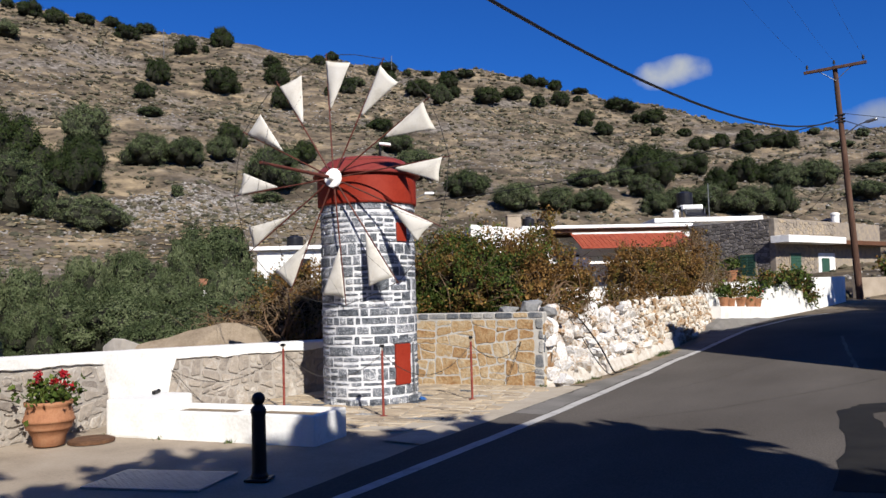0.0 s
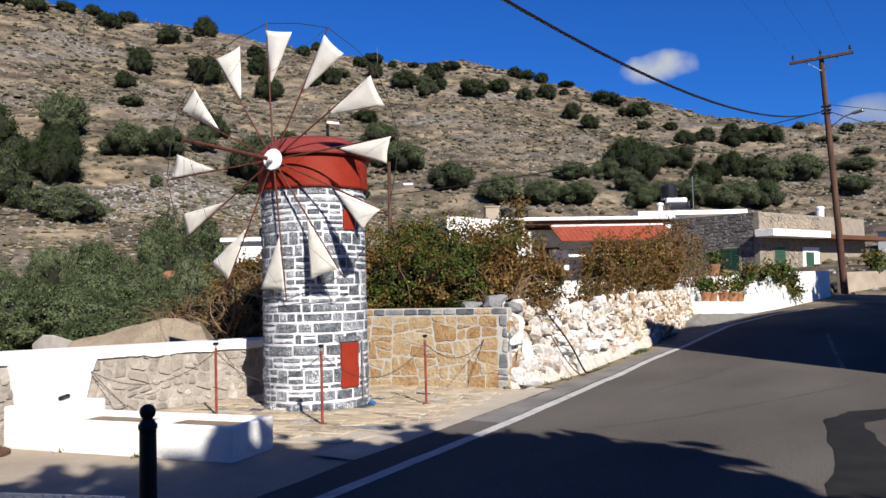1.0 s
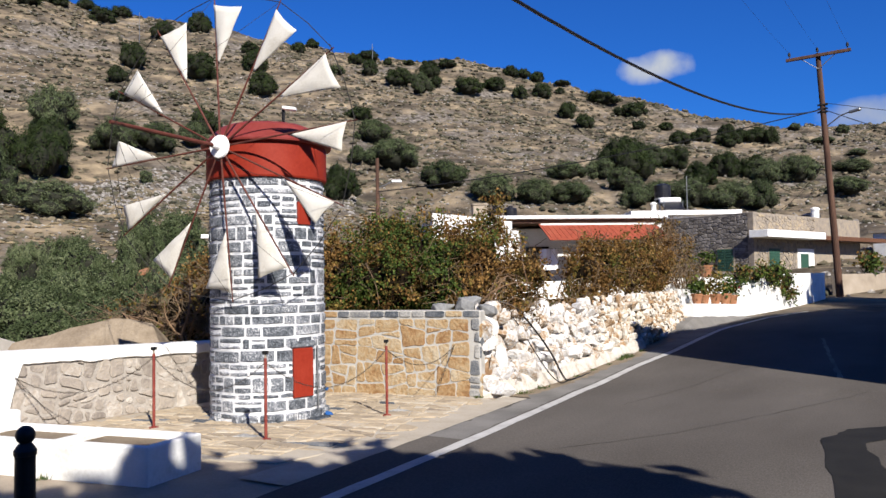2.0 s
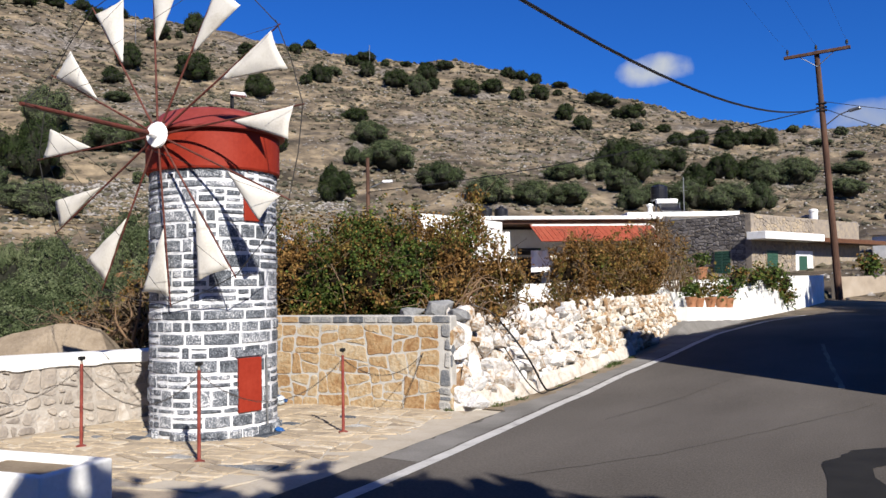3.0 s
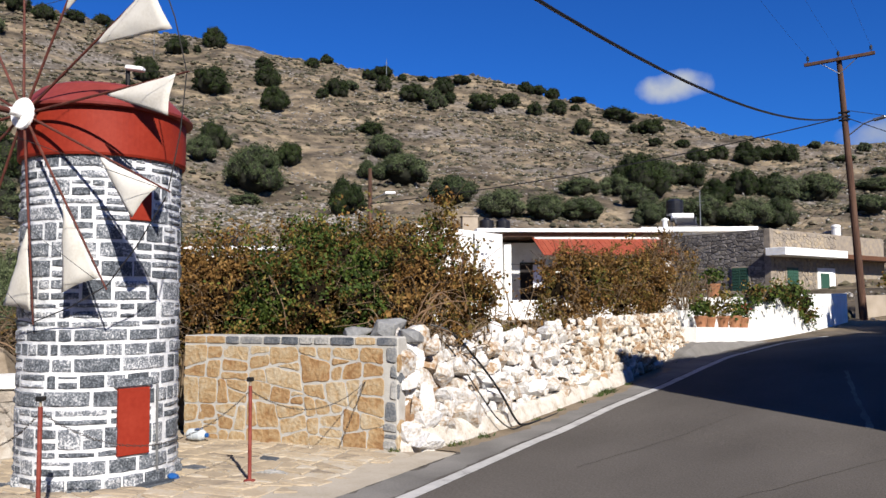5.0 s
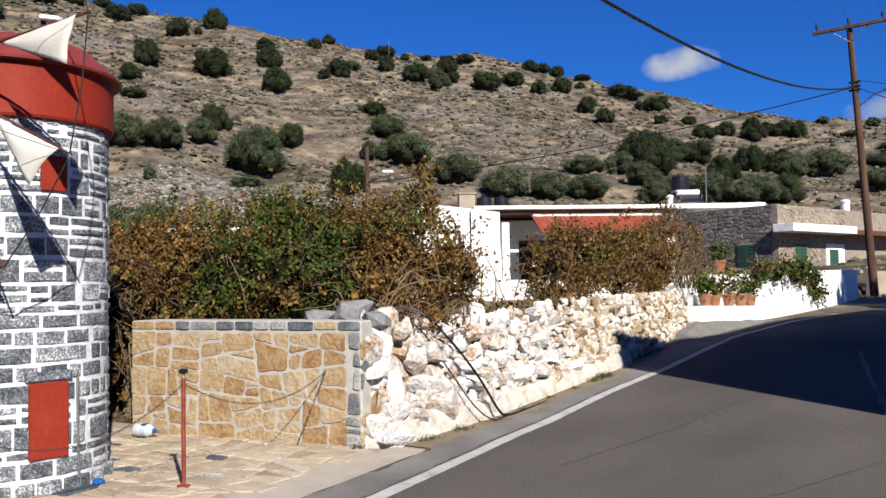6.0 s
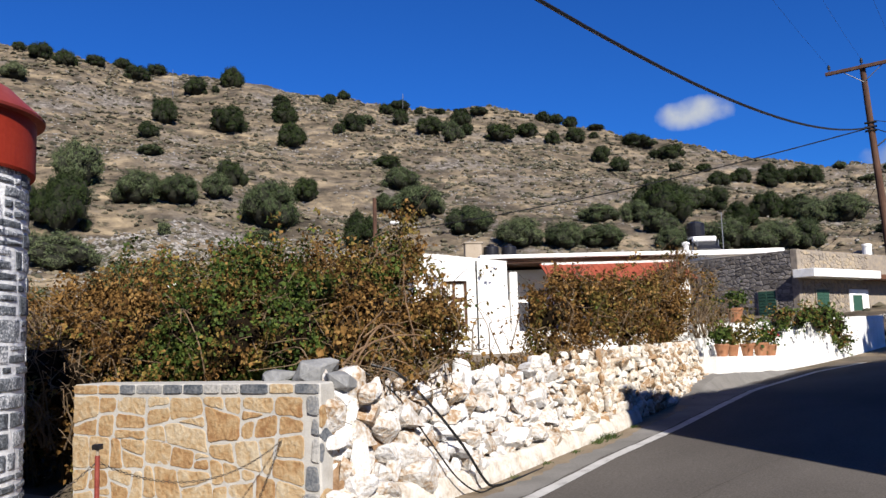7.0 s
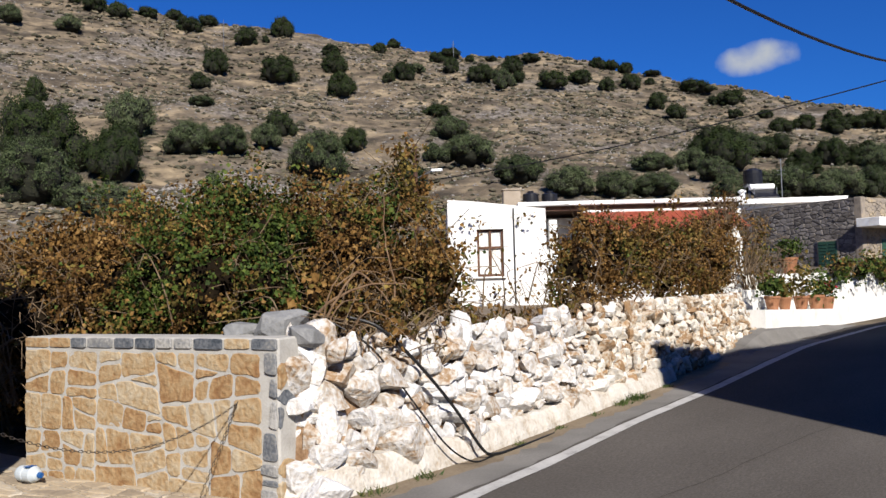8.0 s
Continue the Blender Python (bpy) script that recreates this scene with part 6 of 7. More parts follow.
        p0 = Vector((x + 0.5 * rx * math.cos(a), y + 0.5 * ry * math.sin(a), z - rz * 0.9))
        p1 = Vector((x + rx * 1.02 * math.cos(a), y + ry * 1.02 * math.sin(a), z + r.uniform(-0.4, 0.5) * rz))
        p2 = p1 + Vector((r.uniform(-0.5, 0.5), r.uniform(-0.5, 0.3), r.uniform(-0.3, 0.45)))
        mid = (p0 + p1) / 2 + Vector((r.uniform(-0.15, 0.15), r.uniform(-0.15, 0.15), r.uniform(0, 0.2)))
        way = smooth([p0, mid, p1, p2], 4)
        part("stem", tube(way, taper(0.011, 0.003, len(way)), 5), M_TWIG, t)
    return t


# near-black: shade inside the vines, put into the colour
M_VINE_SHADE = mat("thicket", [(0.004, 0.003, 0.002), (0.010, 0.007, 0.004), (0.020, 0.014, 0.008)], 6, 40, 0.95, 0.6, 0.03, gloss=0.05)
M_DEADWOOD = mat("bleached_deadwood", [(0.084, 0.05, 0.028), (0.162, 0.1, 0.057), (0.246, 0.168, 0.1)], 9, 50, 0.9, 0.4, 0.006)
SHARES = {
    "brown": [(M_VINE_BROWN, 0.78), (M_VINE_OLIVE, 0.21), (M_VINE_GREEN, 0.01)],
    "green": [(M_VINE_BROWN, 0.12), (M_VINE_OLIVE, 0.20), (M_VINE_GREEN, 0.68)],
    "mixed": [(M_VINE_BROWN, 0.52), (M_VINE_OLIVE, 0.28), (M_VINE_GREEN, 0.20)],
    "olive": [(M_VINE_BROWN, 0.36), (M_VINE_OLIVE, 0.58), (M_VINE_GREEN, 0.06)],
}
vine("vine_hedge", "tangled autumn vine hedge, brown and green, above the ochre wall",
     [(-11.6, 12.6, 1.0, 0.9, 0.8, 0.9, "brown"), (-10.5, 12.5, 1.15, 0.9, 0.75, 0.95, "brown"), (-9.5, 12.45, 1.35, 0.85, 0.7, 0.85, "brown"), (-8.7, 12.75, 1.55, 0.75, 0.65, 0.85, "mixed"),
      (-9.6, 13.4, 1.5, 0.9, 0.7, 0.95, "mixed"), (-8.3, 13.5, 1.65, 0.75, 0.65, 0.95, "mixed"), (-7.55, 12.85, 1.6, 0.62, 0.55, 0.72, "green"), (-7.6, 13.5, 1.75, 0.7, 0.65, 0.85, "green"),
      (-6.95, 13.2, 1.6, 0.5, 0.5, 0.62, "green"), (-7.0, 13.9, 1.85, 0.55, 0.55, 0.68, "brown"), (-6.45, 13.5, 1.6, 0.42, 0.45, 0.55, "brown"), (-6.85, 14.4, 1.85, 0.42, 0.42, 0.66, "green"),
      (-7.9, 14.5, 1.8, 0.7, 0.6, 0.8, "green"), (-10.6, 13.6, 1.25, 0.9, 0.8, 1.0, "brown"), (-8.9, 14.6, 1.5, 0.8, 0.7, 0.85, "mixed")],
     2500, 0.044, SHARES, 51, 90, 0.52)
branches = thing("dead_branches", (0, 0, 0), 0, "bare tan branches sprawling over the wall corner", "branches")
for pts, rad in (([(-5.75, 12.62, 1.15), (-5.62, 12.72, 1.45), (-5.50, 12.81, 1.64), (-5.38, 12.92, 1.52), (-5.30, 12.99, 1.40)], 0.016), ([(-5.80, 12.62, 1.32), (-5.62, 12.75, 1.47), (-5.44, 12.86, 1.54), (-5.22, 13.04, 1.55)], 0.019),
                 ([(-5.28, 13.02, 1.45), (-5.30, 12.99, 1.72), (-5.33, 12.96, 1.95), (-5.36, 13.0, 2.25)], 0.011), ([(-5.82, 12.58, 1.05), (-5.72, 12.66, 1.30), (-5.66, 12.70, 1.55), (-5.55, 12.9, 1.78)], 0.014),
                 ([(-5.70, 12.60, 0.95), (-5.66, 12.66, 1.25), (-5.58, 12.74, 1.42), (-5.46, 12.84, 1.45)], 0.012), ([(-5.62, 12.7, 1.55), (-5.48, 12.84, 1.66), (-5.34, 12.98, 1.62)], 0.009),
                 ([(-5.55, 12.8, 1.20), (-5.42, 12.84, 1.34), (-5.30, 12.92, 1.30), (-5.2, 13.1, 1.12)], 0.010), ([(-5.6, 12.75, 1.1), (-5.5, 12.8, 1.25), (-5.33, 12.75, 1.18), (-5.25, 12.8, 0.95)], 0.008)):
    way = smooth(pts, 5)
    part("branch", tube([q + Vector((0.02 * noise.noise(q * 9), 0.02 * noise.noise(q * 9 + Vector((5, 0, 0))), 0.025 * noise.noise(q * 8 + Vector((0, 7, 0))))) for q in way], taper(rad * 0.75, rad * 0.25, len(way)), 7), M_DEADWOOD, branches)
roots = thing("dead_branches", (0, 0, 0), 0, "brown dead vine stems and roots heaped behind the garden wall", "branches")
wood = random.Random(64)
for k in range(26):
    p0 = Vector((wood.uniform(-10.9, -9.3), wood.uniform(10.6, 11.3), wood.uniform(0.65, 1.0)))
    p1 = p0 + Vector((wood.uniform(-0.5, 0.5), wood.uniform(-0.2, 0.2), wood.uniform(0.05, 0.4)))
    p2 = p1 + Vector((wood.uniform(-0.5, 0.5), wood.uniform(-0.2, 0.2), wood.uniform(-0.25, 0.45)))
    way = smooth([p0, p1, p2], 5)
    part("branch", tube([q + Vector((0, 0, 0.03 * noise.noise(q * 8))) for q in way], taper(wood.uniform(0.012, 0.03), 0.006, len(way)), 6), M_DEADWOOD, roots)
vine("bare_vine", "sprawling half-bare vine over the corner of the rubble wall",
     [(-6.2, 13.0, 1.35, 0.45, 0.4, 0.30, "brown"), (-5.85, 13.6, 1.30, 0.38, 0.4, 0.26, "brown"), (-6.05, 14.2, 1.30, 0.36, 0.4, 0.28, "olive"), (-5.65, 13.1, 1.12, 0.22, 0.3, 0.22, "brown"),
      (-6.2, 14.9, 1.28, 0.3, 0.35, 0.2, "brown"), (-5.6, 13.7, 1.0, 0.15, 0.28, 0.25, "olive")], 210, 0.065, SHARES, 52, 64, 0)
vine("tall_vine", "rust and olive vine shoots rising above the hedge",
     [(-6.75, 14.6, 2.45, 0.26, 0.28, 0.32, "olive"), (-6.72, 14.75, 2.85, 0.14, 0.16, 0.28, "olive"), (-7.1, 14.3, 2.42, 0.32, 0.3, 0.25, "brown"), (-8.2, 13.6, 2.55, 0.4, 0.3, 0.18, "olive"),
      (-9.6, 12.6, 2.15, 0.4, 0.3, 0.18, "brown"), (-11.0, 12.4, 1.95, 0.5, 0.3, 0.2, "brown"), (-6.55, 14.5, 2.05, 0.30, 0.32, 0.40, "brown"), (-6.45, 14.9, 1.70, 0.30, 0.40, 0.40, "olive"),
      (-6.35, 14.3, 1.60, 0.28, 0.32, 0.32, "brown"), (-6.25, 14.45, 2.05, 0.26, 0.28, 0.36, "brown"), (-5.98, 14.25, 1.65, 0.22, 0.28, 0.34, "olive"),
      (-7.2, 15.4, 2.62, 0.28, 0.3, 0.22, "olive"), (-5.66, 14.1, 1.72, 0.14, 0.2, 0.28, "brown")], 1200, 0.047, SHARES, 53, 34, 0)
vine("porch_vine", "rust-brown autumn vine hanging along the rubble wall",
     [(-6.55, 18.0, 1.75, 0.38, 0.42, 0.5, "brown"), (-6.5, 18.8, 1.88, 0.45, 0.55, 0.55, "brown"), (-6.45, 19.7, 1.95, 0.45, 0.6, 0.56, "olive"), (-6.5, 20.7, 2.0, 0.45, 0.65, 0.56, "brown"),
      (-6.6, 21.7, 2.0, 0.45, 0.7, 0.55, "olive"), (-6.65, 22.7, 2.0, 0.45, 0.7, 0.55, "brown"), (-6.7, 23.6, 2.1, 0.45, 0.6, 0.6, "brown"), (-6.7, 18.3, 1.3, 0.25, 0.5, 0.2, "brown"),
      (-6.35, 19.0, 1.40, 0.25, 0.5, 0.22, "brown"), (-6.4, 20.6, 1.45, 0.25, 0.6, 0.22, "brown"), (-6.5, 22.4, 1.5, 0.25, 0.6, 0.25, "brown"), (-6.6, 23.5, 1.55, 0.25, 0.5, 0.3, "brown"), (-6.55, 18.5, 2.38, 0.3, 0.4, 0.2, "brown"), (-6.6, 22.6, 2.5, 0.25, 0.35, 0.16, "brown")],
     1300, 0.052, SHARES, 54, 60, 0.3)
vine("sparse_vine", "thin straggling vine shoots before the white house",
     [(-6.75, 15.9, 1.7, 0.3, 0.5, 0.5, "brown"), (-6.7, 16.8, 1.75, 0.3, 0.45, 0.5, "olive"), (-6.8, 17.4, 1.6, 0.3, 0.4, 0.5, "brown"), (-6.3, 16.2, 1.3, 0.3, 0.7, 0.2, "brown")], 14, 0.06, SHARES, 60, 8, 0)
vine("dry_weeds", "low dry weeds along the top of the rubble wall",
     [(-5.95, 15.0, 1.12, 0.25, 0.5, 0.10, "brown"), (-6.0, 15.9, 1.16, 0.25, 0.5, 0.12, "olive"), (-6.05, 16.8, 1.2, 0.25, 0.5, 0.14, "brown"), (-6.1, 17.6, 1.22, 0.25, 0.5, 0.16, "brown")], 300, 0.06, SHARES, 63, 50, 0)
vine("dry_shrub", "tall grey-brown half-bare shrub beside the white wall",
     [(-6.6, 24.5, 2.3, 0.45, 0.55, 0.7, "brown"), (-6.55, 25.4, 2.0, 0.4, 0.6, 0.75, "olive"), (-6.75, 24.9, 2.95, 0.3, 0.4, 0.4, "brown"), (-6.6, 26.3, 1.9, 0.35, 0.5, 0.6, "olive"), (-6.8, 24.2, 3.0, 0.3, 0.4, 0.45, "brown"), (-6.7, 25.8, 2.7, 0.3, 0.5, 0.4, "olive")], 210, 0.055, SHARES, 55, 170, 0)
vine("gable_creeper", "thin creeper on the whitewashed gable of the house",
     [(-15.6, 27.75, 3.45, 0.7, 0.3, 0.25, "olive"), (-14.3, 28.75, 3.6, 0.5, 0.3, 0.2, "olive"), (-15.0, 28.1, 1.35, 0.9, 0.5, 0.3, "olive")], 20, 0.12, SHARES, 56, 10, 0)
vine("wall_creeper", "green creeper hanging over the whitewashed garden wall",
     [(-6.1, 30.4, 1.75, 0.35, 0.9, 0.28, "green"), (-5.85, 32.2, 1.78, 0.35, 1.0, 0.36, "green"), (-5.65, 33.9, 1.72, 0.35, 1.0, 0.45, "green"), (-5.5, 35.2, 1.35, 0.28, 0.7, 0.5, "green"), (-5.45, 35.9, 1.0, 0.2, 0.4, 0.3, "green")],
     300, 0.09, SHARES, 57, 10, 0.5)
vine("far_creeper", "green shrubs behind the roadside wall", [(-3.6, 47.5, 2.3, 0.6, 1.4, 0.5, "green"), (-2.2, 50.5, 2.4, 0.6, 1.4, 0.6, "green")], 90, 0.16, SHARES, 58, 6, 0.55)
vine("dry_thicket", "brown dry thicket behind the garden wall",
     [(-10.7, 11.3, 1.2, 0.7, 0.5, 0.5, "olive"), (-10.0, 11.5, 1.35, 0.6, 0.5, 0.6, "olive"), (-9.4, 11.7, 1.3, 0.5, 0.45, 0.7, "olive"), (-11.5, 11.2, 1.0, 0.6, 0.5, 0.4, "olive"), (-9.2, 12.0, 1.3, 0.5, 0.5, 0.9, "mixed"), (-10.4, 12.4, 0.7, 0.9, 0.5, 0.8, "brown"), (-12.2, 11.6, 0.6, 0.8, 0.6, 0.6, "mixed")],
     190, 0.058, SHARES, 59, 190, 0.45)

# tufts of grass and weeds along the foot of the wall
r = random.Random(61)


def tuft(place, size, count, material):
    g = np.random.default_rng(int(1000 * (place[1] + 50)))
    base = np.array(place) + np.stack([g.normal(0, size * 0.5, count), g.normal(0, size * 0.9, count), np.zeros(count)], axis=1)
    tip = base + np.stack([g.normal(0, size * 0.5, count), g.normal(0, size * 0.5, count), g.uniform(0.4, 1.0, count) * size], axis=1)
    side = np.stack([g.normal(0, 1, count), g.normal(0, 1, count), np.zeros(count)], axis=1) * 0.006
    verts = np.stack([base - side, base + side, tip], axis=1).reshape(-1, 3)
    t = thing("grass_tuft", (0, 0, 0), 0, "green weeds growing at the foot of the wall", "weeds", "weeds along the wall")
    tagged(part("grass", raw_mesh("grass", verts.tolist(), np.arange(3 * count).reshape(count, 3).tolist(), material), None, t), kind="stuff")
    return t


for y, s, n in ((17.3, 0.11, 200), (16.9, 0.09, 120), (16.2, 0.05, 60), (15.4, 0.05, 50), (13.2, 0.07, 60), (12.6, 0.08, 60), (18.3, 0.06, 60), (21.5, 0.08, 90), (22.6, 0.09, 110), (12.0, 0.06, 50), (14.6, 0.05, 40)):
    x = lerp_table(y, [(b, a) for a, b in RUBBLE_LINE]) + 0.08
    tuft((x, y, road_z(y) - 0.01), s, n, M_GRASS)
for x, y in ((-7.3, 6.35), (-6.4, 6.5), (-8.0, 6.05)):
    tuft((x, y - 0.02, 0.01), 0.06, 40, M_GRASS)
tagged(new("verge", strip("verge", 9.4, 25.0, lambda y: lerp_table(y, [(b, a) for a, b in RUBBLE_LINE]) + 0.24 if y > 12.4 else edge_x(y) + 0.04, lambda y: line_x(y) - 0.10, 0.0025, M_DUSTY, 0.14, 0.05, 14)),
       "dusty pale strip of old asphalt outside the edge line", "verge", kind="structure")
# bank of earth and trodden concrete before the ledge
bm = bmesh.new()
bank = []
for k in range(29):
    y = 20.8 + 0.32 * k
    x0 = lerp_table(y, [(b, a) for a, b in RUBBLE_LINE]) if y < 24 else -5.9
    up = 0.27 * min(1.0, (y - 20.8) / 3.2) * min(1.0, max(0.0, (29.8 - y) / 5.6))
    bank.append([bm.verts.new((x0 + dx, y, road_z(y) + up * f + 0.03 * noise.noise(Vector((y * 2, dx * 5, 0))))) for dx, f in ((-0.12, 1.0), (0.10, 0.9), (0.20, 0.4), (0.32, -0.15))])
for a, b in zip(bank, bank[1:]):
    for k in range(3):
        bm.faces.new((a[k], b[k], b[k + 1], a[k + 1]))
bmesh.ops.recalc_face_normals(bm, faces=bm.faces)
tagged(part("verge_bank", bm, M_DUSTY), "low grey bank of trodden earth before the ledge", "verge", kind="structure")
# litter of dry earth along the wall foot
tagged(new("verge_soil", strip("verge_soil", 12.3, 24, lambda y: lerp_table(y, [(b, a) for a, b in RUBBLE_LINE]) - 0.15, lambda y: lerp_table(y, [(b, a) for a, b in RUBBLE_LINE]) + 0.34, 0.001, M_SOIL, 0.2, 0.03, 9)),
       "strip of dry earth along the wall foot", "soil", kind="structure")

# ---- stones of the windmill ----
rng = random.Random(901)


def tower_stone(a0, a1, z0, z1, proud):
    """A curved stone between two angles and two heights, with worn edges."""
    n = max(2, int((a1 - a0) * MILL_R / 0.075))
    base = MILL_R - 0.035
    verts, faces = [], []
    for i in range(n + 1):
        a = a0 + (a1 - a0) * i / n
        lo, hi = z0 + rng.uniform(0, 0.007), z1 - rng.uniform(0, 0.007)
        end = 0.003 if i in (0, n) else 0.0
        pr = MILL_R + (proud if 0 < i < n else proud * 0.4) + rng.uniform(-0.003, 0.003)
        for r, z in ((base, lo), (MILL_R + proud * 0.3, lo + end), (pr, lo + 0.012 + end), (pr + rng.uniform(-0.003, 0.003), hi - 0.012 - end), (MILL_R + proud * 0.3, hi - end), (base, hi)):
            verts.append((r * math.cos(a), r * math.sin(a), z))
    for i in range(n):
        for k in range(5):
            p = i * 6 + k
            faces.append((p, p + 6, p + 7, p + 1))
    faces.append(tuple(range(5, -1, -1)))
    faces.append(tuple(range(n * 6, n * 6 + 6)))
    return raw_mesh("stone", verts, faces, M_GREY_STONE)


tower = [o for o in mill.children if o.name.startswith("tower")][0]
z = 0.0
while z < 2.80:
    tall = rng.choice((0.07, 0.09, 0.12, 0.135, 0.15, 0.165, 0.19))
    tall = min(tall, 2.83 - z)
    if tall < 0.035:
        break
    a = rng.uniform(0, 1)
    stop = a + 2 * math.pi - 0.06
    while a < stop:
        length = rng.uniform(0.09, 0.20) if rng.random() < 0.4 else rng.uniform(0.20, 0.44)
        b = min(a + length / MILL_R, stop)
        if stop - b < 0.12:
            b = stop
        gap = rng.uniform(0.016, 0.036) / MILL_R
        low, high = rng.uniform(0.004, 0.016), rng.uniform(0.006, 0.018)
        pieces = [(z + low, z + tall - high)]
        if tall > 0.13 and rng.random() < 0.34:
            m = z + tall * rng.uniform(0.4, 0.6)
            pieces = [(z + low, m - 0.013), (m + 0.013, z + tall - high)]
        for z0, z1 in pieces:
            lo, hi = a + gap / 2, b - gap / 2
            if hi - lo > 0.05 and z1 - z0 > 0.02:
                part("stone", tower_stone(lo, hi, z0, z1, rng.uniform(0.004, 0.014) if z0 > 0.06 else rng.uniform(0.03, 0.06)), None, tower)
        a = b
    z += tall

# ---- stones of the ochre wall ----
rng = random.Random(902)
FACE = pose(0, 0, 0, 90, 0, 0)
COPING = 0.095


def wall_stone(parent, name, poly, depth, material, m):
    ob = part(name, slab_mesh(name, poly, depth, rng, 0.007, 0.0025), material, parent)
    ob.matrix_basis = m
    return ob


for poly in split_cells(panel(ochre_len - 0.15, OCHRE_H - COPING - 0.012), 0.052, 15, 1.6, 0.021, rng):
    wall_stone(ochre_wall, "stone", weathered(poly, 0.24, 0.012, rng), rng.uniform(0.001, 0.011), M_OCHRE_STONE, FACE)
x = 0.0
while x < ochre_len - 0.1:
    w = min(rng.uniform(0.16, 0.34), ochre_len - x)
    poly = [(x + 0.01, OCHRE_H - COPING + 0.012), (x + w - 0.01, OCHRE_H - COPING + rng.uniform(0.005, 0.018)), (x + w - 0.012, OCHRE_H - 0.008), (x + 0.012, OCHRE_H - 0.006)]
    wall_stone(ochre_wall, "coping_stone", round_poly(poly, 0.1), rng.uniform(0.008, 0.02), M_OCHRE_STONE if rng.random() < 0.16 else M_SLATE, FACE)
    x += w
z = 0.02
while z < OCHRE_H - COPING - 0.06:
    h = min(rng.choice((0.07, 0.11, 0.16, 0.22, 0.28)), OCHRE_H - COPING - z)
    w = rng.uniform(0.07, 0.16) if h > 0.12 else rng.uniform(0.14, 0.18)
    poly = [(ochre_len - w, z + 0.012 + rng.uniform(0, 0.02)), (ochre_len - 0.012, z + 0.012), (ochre_len - 0.014 - rng.uniform(0, 0.02), z + h - 0.012), (ochre_len - w + rng.uniform(0, 0.02), z + h - 0.010)]
    wall_stone(ochre_wall, "corner_stone", round_poly(round_poly(poly, 0.12), 0.2), rng.uniform(0.008, 0.02), M_SLATE, FACE)
    z += h
END_FACE = Matrix.Translation((ochre_len, 0, 0)) @ Matrix.Rotation(radians(90), 4, "Z") @ FACE
for poly in mosaic(0.40, OCHRE_H - 0.02, 0.21, 0.17, 0.42, 0.026, rng):
    if rng.random() < 0.55:
        wall_stone(ochre_wall, "end_stone", weathered(poly, 0.24, 0.012, rng), rng.uniform(0.002, 0.010), M_SLATE if rng.random() < 0.5 else M_OCHRE_STONE, END_FACE)

# ---- stones of the garden wall, with its whitewashed top and pier ----
rng = random.Random(903)


def along(line, s):
    """Place and heading at s metres along a line."""
    for a, b in zip(line, line[1:]):
        a, b = Vector(a), Vector(b)
        n = (b - a).length
        if s <= n:
            return a.lerp(b, s / n), math.degrees(math.atan2(b.y - a.y, b.x - a.x)), s / n
        s -= n
    return Vector(line[-1]), math.degrees(math.atan2(b.y - a.y, b.x - a.x)), 1.0


heights = [0.98, 0.97, 0.95, 0.88, 0.84, 0.80]
for i, (a, b) in enumerate(zip(GARDEN_WALL, GARDEN_WALL[1:])):
    if b[1] < 3.5:
        continue
    a2, b2v = Vector(a), Vector(b)
    n = (b2v - a2).length
    m = Matrix.Translation((a2.x, a2.y, 0)) @ Matrix.Rotation(math.atan2(b2v.y - a2.y, b2v.x - a2.x), 4, "Z") @ FACE
    h = min(heights[i], heights[i + 1]) - 0.10
    for poly in split_cells(panel(n, h), 0.036, 24, 1.3, 0.036, rng):
        cy = a[1] + (b[1] - a[1]) * (sum(p[0] for p in poly) / len(poly)) / n
        if 6.7 < cy < 7.4:
            continue
        wall_stone(garden_wall, "stone", weathered(poly, 0.26, 0.012, rng), rng.uniform(0.002, 0.024), M_WALL_STONE, m)


def plaster(s0, s1, low, lift, name, label):
    """A skin of whitewashed plaster over a stretch of the garden wall, ragged below."""
    bm = bmesh.new()
    rows = []
    s = s0
    while s <= s1 + 1e-6:
        p, turn_by, _ = along(GARDEN_WALL, s)
        nrm = Vector((math.sin(radians(turn_by)), -math.cos(radians(turn_by))))
        top = float(np.interp(p.y, [q[1] for q in GARDEN_WALL], heights)) + 0.012
        lo = low(s)
        f, bk = p + nrm * lift, p - nrm * 0.37
        rows.append([bm.verts.new((p.x, p.y, lo)), bm.verts.new((f.x, f.y, lo + 0.012)), bm.verts.new((f.x, f.y, top - 0.02)), bm.verts.new((p.x + nrm.x * (lift - 0.02), p.y + nrm.y * (lift - 0.02), top)),
                     bm.verts.new((bk.x, bk.y, top)), bm.verts.new((bk.x, bk.y, top - 0.1))])
        s += 0.06
    for a, b in zip(rows, rows[1:]):
        for k in range(5):
            bm.faces.new((a[k], b[k], b[k + 1], a[k + 1]))
    bm.faces.new(rows[0])
    bm.faces.new(rows[-1][::-1])
    bmesh.ops.recalc_face_normals(bm, faces=bm.faces)
    return part(name, bm, M_WHITE, garden_wall, label)


total = sum((Vector(b) - Vector(a)).length for a, b in zip(GARDEN_WALL, GARDEN_WALL[1:]))
to_s = lambda y: next(s / 50 for s in range(int(total * 50) + 2) if along(GARDEN_WALL, s / 50)[0].y >= y - 1e-3)
PIER = (to_s(6.62), to_s(7.50))


